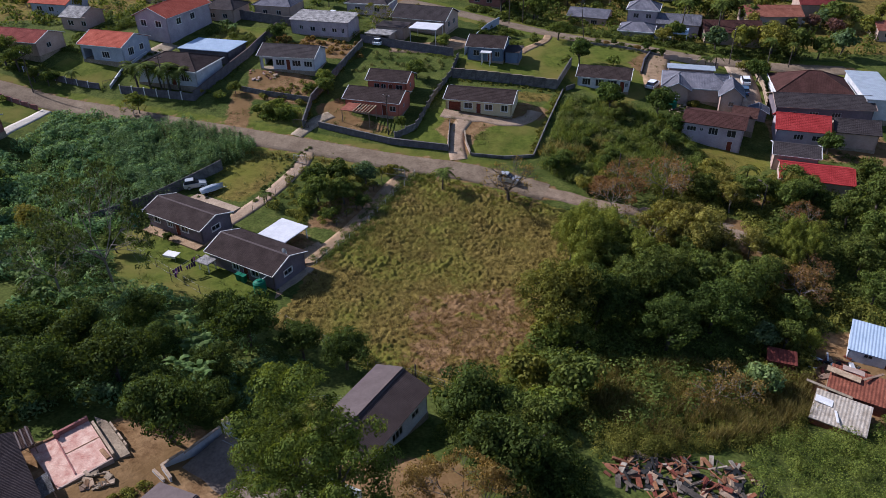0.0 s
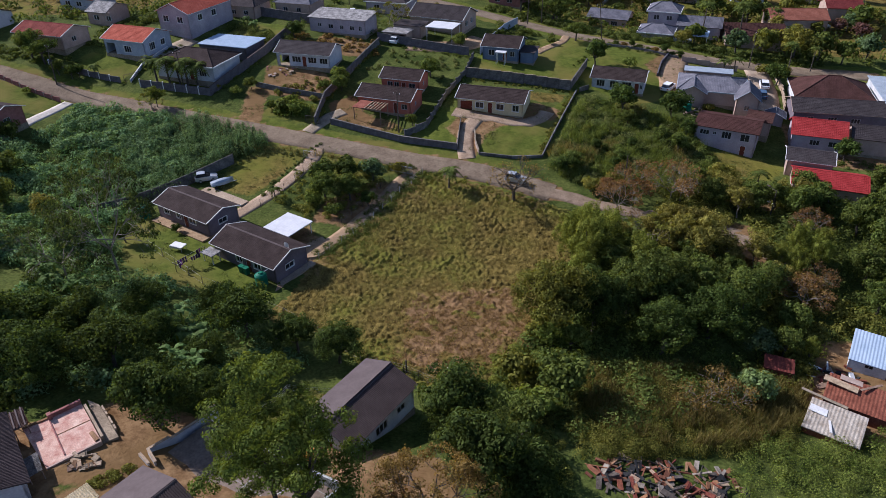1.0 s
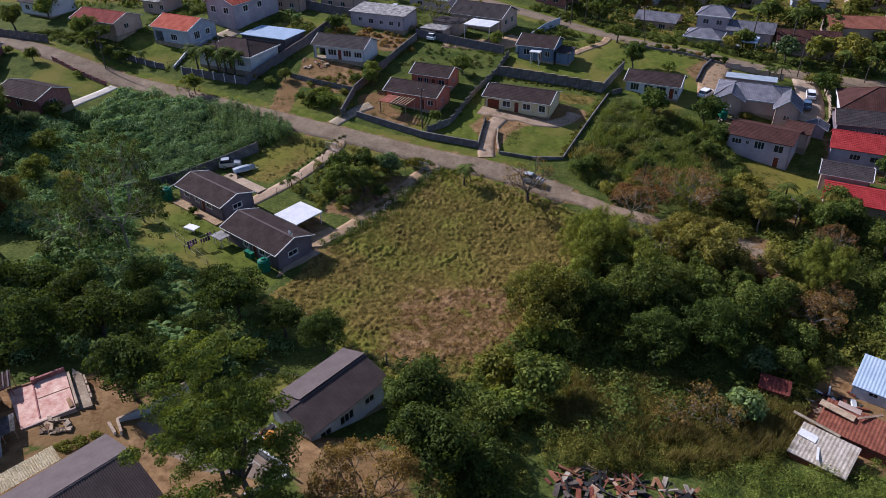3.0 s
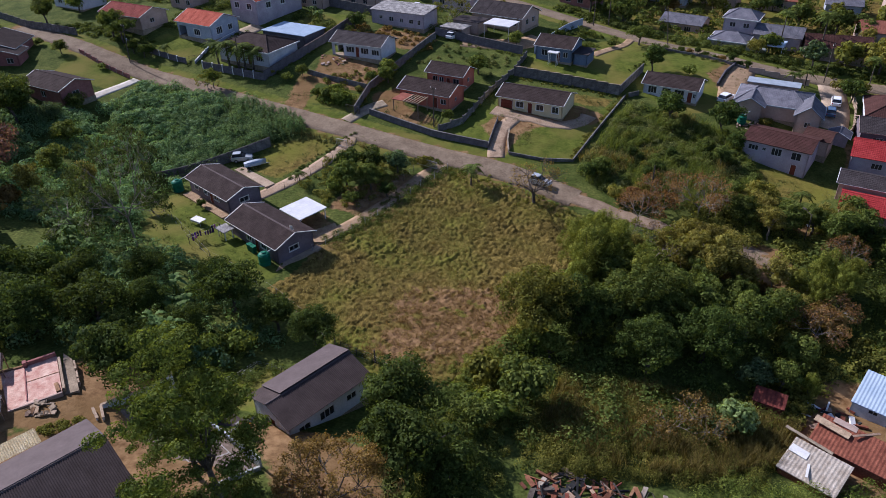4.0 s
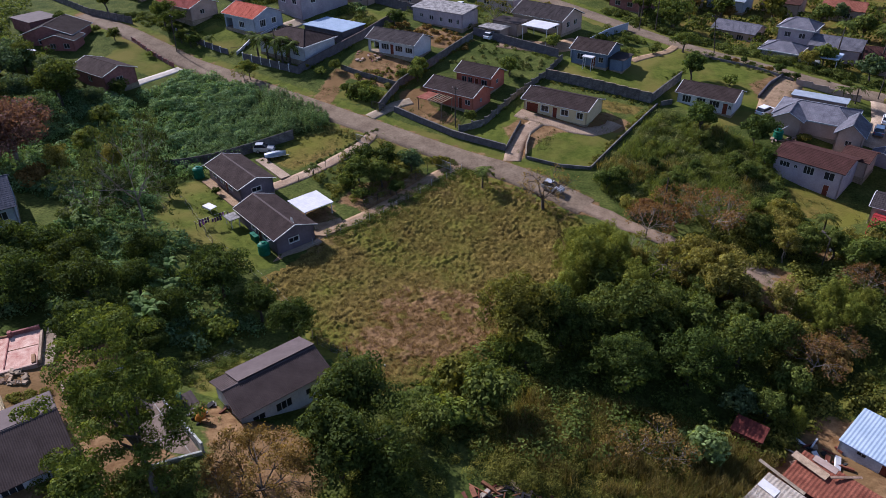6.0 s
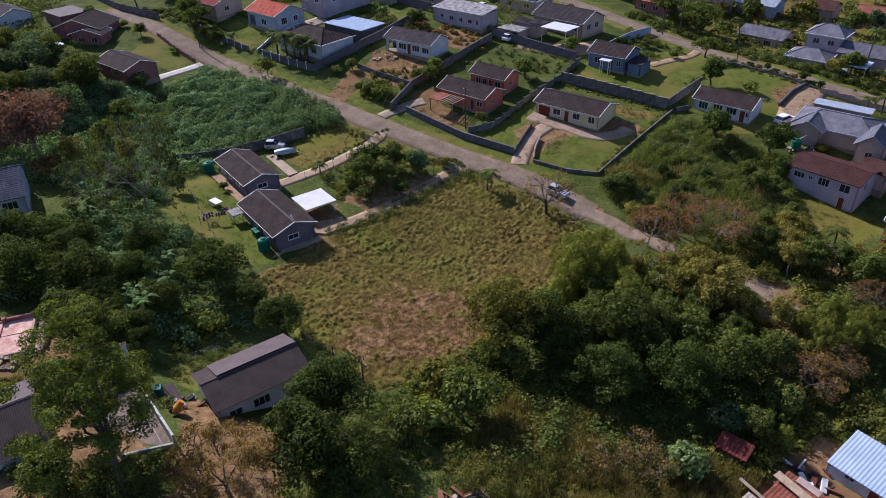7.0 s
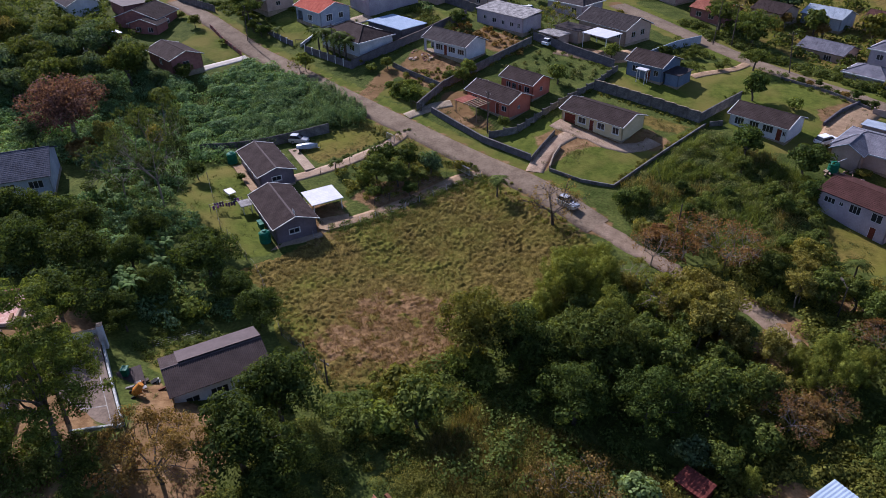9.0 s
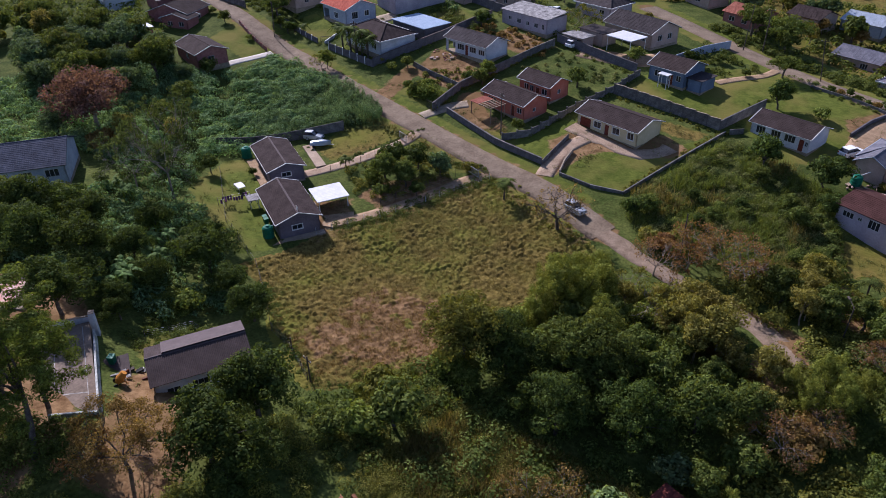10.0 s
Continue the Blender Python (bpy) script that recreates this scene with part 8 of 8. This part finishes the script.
undergrowth([(17, 57.5), (28, 59.5), (36, 58.6), (41, 58), (38.5, 52), (30, 47.5), (22, 46.4), (17, 47.6), (15.4, 51.5)], 170, 0.62, 170, 0.07, "leaf_wisp", "olive-brown brushwood in scrub", 0.9)
undergrowth([(4, 57), (8.4, 61.5), (11.5, 60.5), (10.5, 55), (6.5, 54)], 60, 0.6, 190, 0.085, "leaf_plume", "yellow-green creeping growth at the field's corner", 0.7)
undergrowth([(-1, 50), (6, 51), (12, 46), (14, 40), (10, 33), (5, 33), (4.4, 42), (0, 43)], 150, 0.55, 110, 0.085, "leaf_mid", "weeds and bushes below a cottage", 0.7)
undergrowth([(-14, 29), (-5, 24), (6, 24), (12, 32), (5, 31), (0, 28), (-4, 31), (-9, 31)], 120, 0.75, 110, 0.1, "leaf_mid", "shaded bushes beneath tall trees", 0.8)
undergrowth([(-13, 44.5), (-17.5, 45.5), (-20, 49.5), (-15, 53), (-9, 52), (-4.5, 52.5), (-2, 50.5), (-9, 50.8), (-14, 51)], 70, 0.5, 110, 0.085, "leaf_mid", "bushes round a grass plot", 0.7)
undergrowth([(-47, 93), (-38, 104), (-33, 111), (-44, 117), (-56, 115), (-56, 101)], 90, 1.05, 120, 0.12, "creeper", "creeper-covered bushes among reeds", 1.1)
slope_tall = scatter(SLOPE, 1500)
slope_mix = np.array([noise.noise((a * 0.16, b * 0.16, 21)) for a, b in slope_tall[:, :2]])
for sel, mat, label in ((slope_mix > 0.05, "leaf_light", "tall green grass on a slope"), (slope_mix < -0.28, "scrub_stalk", "tall brown dry grass on a slope")):
    tagged(new("slope_grass", leaf_mesh("slope_grass", blades(grow, slope_tall[sel], 14, 1.25, 0.3, 0.03, 0.6, 0.5), M[mat])), label, "grass", kind="stuff")
reed_xy = scatter([(-48, 93), (-44, 97.5), (-37, 104.5), (-31, 108.5), (-33, 112), (-44, 117), (-52, 118), (-58, 112), (-54, 101)], 2300)
tall = np.array([1 + 0.55 * noise.noise((a * 0.3, b * 0.3, 4)) for a, b in reed_xy[:, :2]]) * grow.uniform(0.75, 1.25, len(reed_xy))
for low, high in ((0.0, 0.95), (0.95, 9.0)):
    sel = (tall >= low) & (tall < high)
    c, t = reed_xy[sel], tall[sel]
    canes = np.stack([c[:, 0], c[:, 1], c[:, 2] + 0.75 * t, 0.3 * t, 0.3 * t, 1.15 * t], 1)
    tagged(new("reeds", leaf_mesh("reeds", leaf_cloud(grow, canes, len(c) * 44, 0.15, 0.2, up=0.4, slim=0.26), M["reed"])), "tall green canes and reeds in a damp hollow", "reeds", kind="stuff")


def field_grass():
    """Loose blades over the turf."""
    p = scatter(FIELD, 5200)
    p[:, 2] += 0.12
    dry = weight([(-7, 55), (2, 53), (10, 59), (13.5, 68), (10, 76), (0, 73), (-5, 66)], p[:, 0], p[:, 1], 8.0) > grow.uniform(0.2, 0.8, len(p))
    for sel, mat, label in ((~dry, "tuft", "loose yellow-green grass blades in a field"), (dry, "tuft_dry", "dry trampled straw-coloured grass")):
        tagged(new("field_grass", leaf_mesh("field_grass", blades(grow, p[sel], 9, 0.26, 0.2, 0.025, 1.0, 0.6), M[mat])), label, "grass", kind="stuff")


field_grass()
verge = scatter([(-60, 119), (-40, 111), (-24, 107.4), (-12, 104), (-24, 106), (-38, 109), (-60, 117)], 500)
tagged(new("verge_grass", leaf_mesh("verge_grass", blades(grow, verge, 12, 0.5, 0.25, 0.03, 0.8, 0.5), M["tuft"])), "long grass along the street's verge", "grass", kind="stuff")


def fringe(line, n, r, mat, label, per=64, size=0.085, wide=0.38):
    """Weeds and small bushes along a wall or fence."""
    pts = np.array(line, float)
    seg = np.hypot(*np.diff(pts, axis=0).T)
    n = int(n * 1.8)
    k = grow.choice(len(seg), n, p=seg / seg.sum())
    xy = pts[k] + (pts[k + 1] - pts[k]) * grow.random((n, 1)) + grow.normal(size=(n, 2)) * wide
    q = 0.75 * r * grow.uniform(0.3, 1.5, n)
    lobes = np.stack([xy[:, 0], xy[:, 1], lie(xy[:, 0], xy[:, 1]) + q * 0.2, q, q, q * 0.6], 1)
    ob = new("undergrowth", leaf_mesh("undergrowth", leaf_cloud(grow, lobes, n * per, size, 0.15, up=0.7), M[mat]))
    tagged(ob, label, "undergrowth", kind="stuff")


fringe([(-24.3, 116), (-24.0, 125), (-20.3, 137), (-16.4, 150)], 70, 0.55, "leaf_olive", "weeds and creepers along a plot wall")
fringe([(-8.0, 113), (-4.3, 117), (-1.2, 127), (2.4, 136.5), (4.0, 145)], 60, 0.5, "leaf_mid", "bushes along a stepped plot wall")
fringe([(3, 134.6), (22.8, 130.8)], 30, 0.35, "leaf_olive", "weeds at the foot of a tall wall")
fringe([(23.5, 131), (19.2, 119.5), (15.4, 108.4)], 46, 0.45, "leaf_olive", "weeds growing over a low wall")
fringe([(-46, 127), (-42, 134.5), (-38.7, 143.4), (-35, 158)], 44, 0.5, "leaf_mid", "bushes along a garden wall")
fringe([(-17, 151.4), (-7, 148.2), (3.0, 144.8)], 30, 0.5, "leaf_mid", "bushes below a yard wall")
fringe([(-22.5, 109.8), (-29.5, 93.5)], 26, 0.35, "weed", "weeds beside a concrete driveway")
fringe([(-4.0, 102.5), (-7.6, 96.5), (-12.0, 87.2), (-17.0, 79)], 150, 0.62, "leaf_mid", "dark weeds along the field fence", wide=0.8)
fringe([(-5, 101.6), (4, 99.2), (12, 95.8), (18, 92.6)], 60, 0.5, "leaf_olive", "weeds on the bank below the street", wide=0.9)
fringe([(-19.8, 66), (-13, 63), (-8, 58), (2, 53), (7, 56)], 60, 0.45, "leaf_mid", "weeds along the field's lower edge")
fringe([(-37, 96), (-36.5, 103.5), (-29.6, 107.4), (-25, 106)], 40, 0.4, "weed", "weeds round a dry grass plot", wide=0.6)
fringe([(24, 140), (32, 157), (46, 151)], 30, 0.45, "leaf_mid", "low bushes round a lawn")
fringe([(-66, 131), (-62, 138), (-59, 146)], 24, 0.5, "leaf_mid", "garden bushes along a wall")
fringe([(8, 183), (22, 174), (34, 167), (46, 161), (60, 157), (82, 155.5)], 90, 1.3, "leaf_mid", "hedge bushes and small trees along the upper street", per=110, size=0.2, wide=1.5)
fringe([(28, 162), (40, 155.6), (50, 151)], 40, 0.6, "leaf_mid", "low hedge on the upper street verge", wide=0.5)
fringe([(-100, 144), (-86, 139.6), (-77, 137.2)], 50, 0.9, "leaf_mid", "garden bushes behind a street wall", per=90, size=0.16, wide=1.2)
fringe([(-78, 150), (-74, 158), (-66, 162)], 40, 0.9, "leaf_mid", "bushes between neighbouring gardens", per=90, size=0.16, wide=1.5)
fringe([(60, 112.5), (68, 110.5), (76, 109)], 30, 0.6, "leaf_mid", "bushes in a shaded back yard", wide=1.0)
fringe([(-16, 103.5), (-10.5, 103.2), (-6.4, 104.2)], 30, 0.5, "leaf_mid", "hedge bushes along a garden's street side", wide=0.4)


def lawn_weeds():
    """Longer tufts over the lawns and rough plots."""
    pts = np.concatenate([scatter(p, int(40 + 0.6 * abs(sum(a[0] * b[1] - b[0] * a[1] for a, b in zip(p, p[1:] + p[:1])) / 2))) for p in LAWNS[:2] + DRY[2:] + DIRT[4:]])
    lump = np.array([noise.noise((a * 0.35, b * 0.35, 9)) for a, b in pts[:, :2]])
    pts = pts[(lump > -0.05) & ~((pts[:, 0] < -18) & (pts[:, 1] < 47))]
    tagged(new("lawn_weeds", leaf_mesh("lawn_weeds", blades(grow, pts, 9, 0.2, 0.22, 0.03, 1.2, 0.6), M["weed"])), "uneven tufts of longer grass on lawns", "grass", kind="stuff")


lawn_weeds()

# the patterns that the plants were copied from are not part of the place
for t in TREES.values():
    for o in (*t.children_recursive, t):
        bpy.data.objects.remove(o)
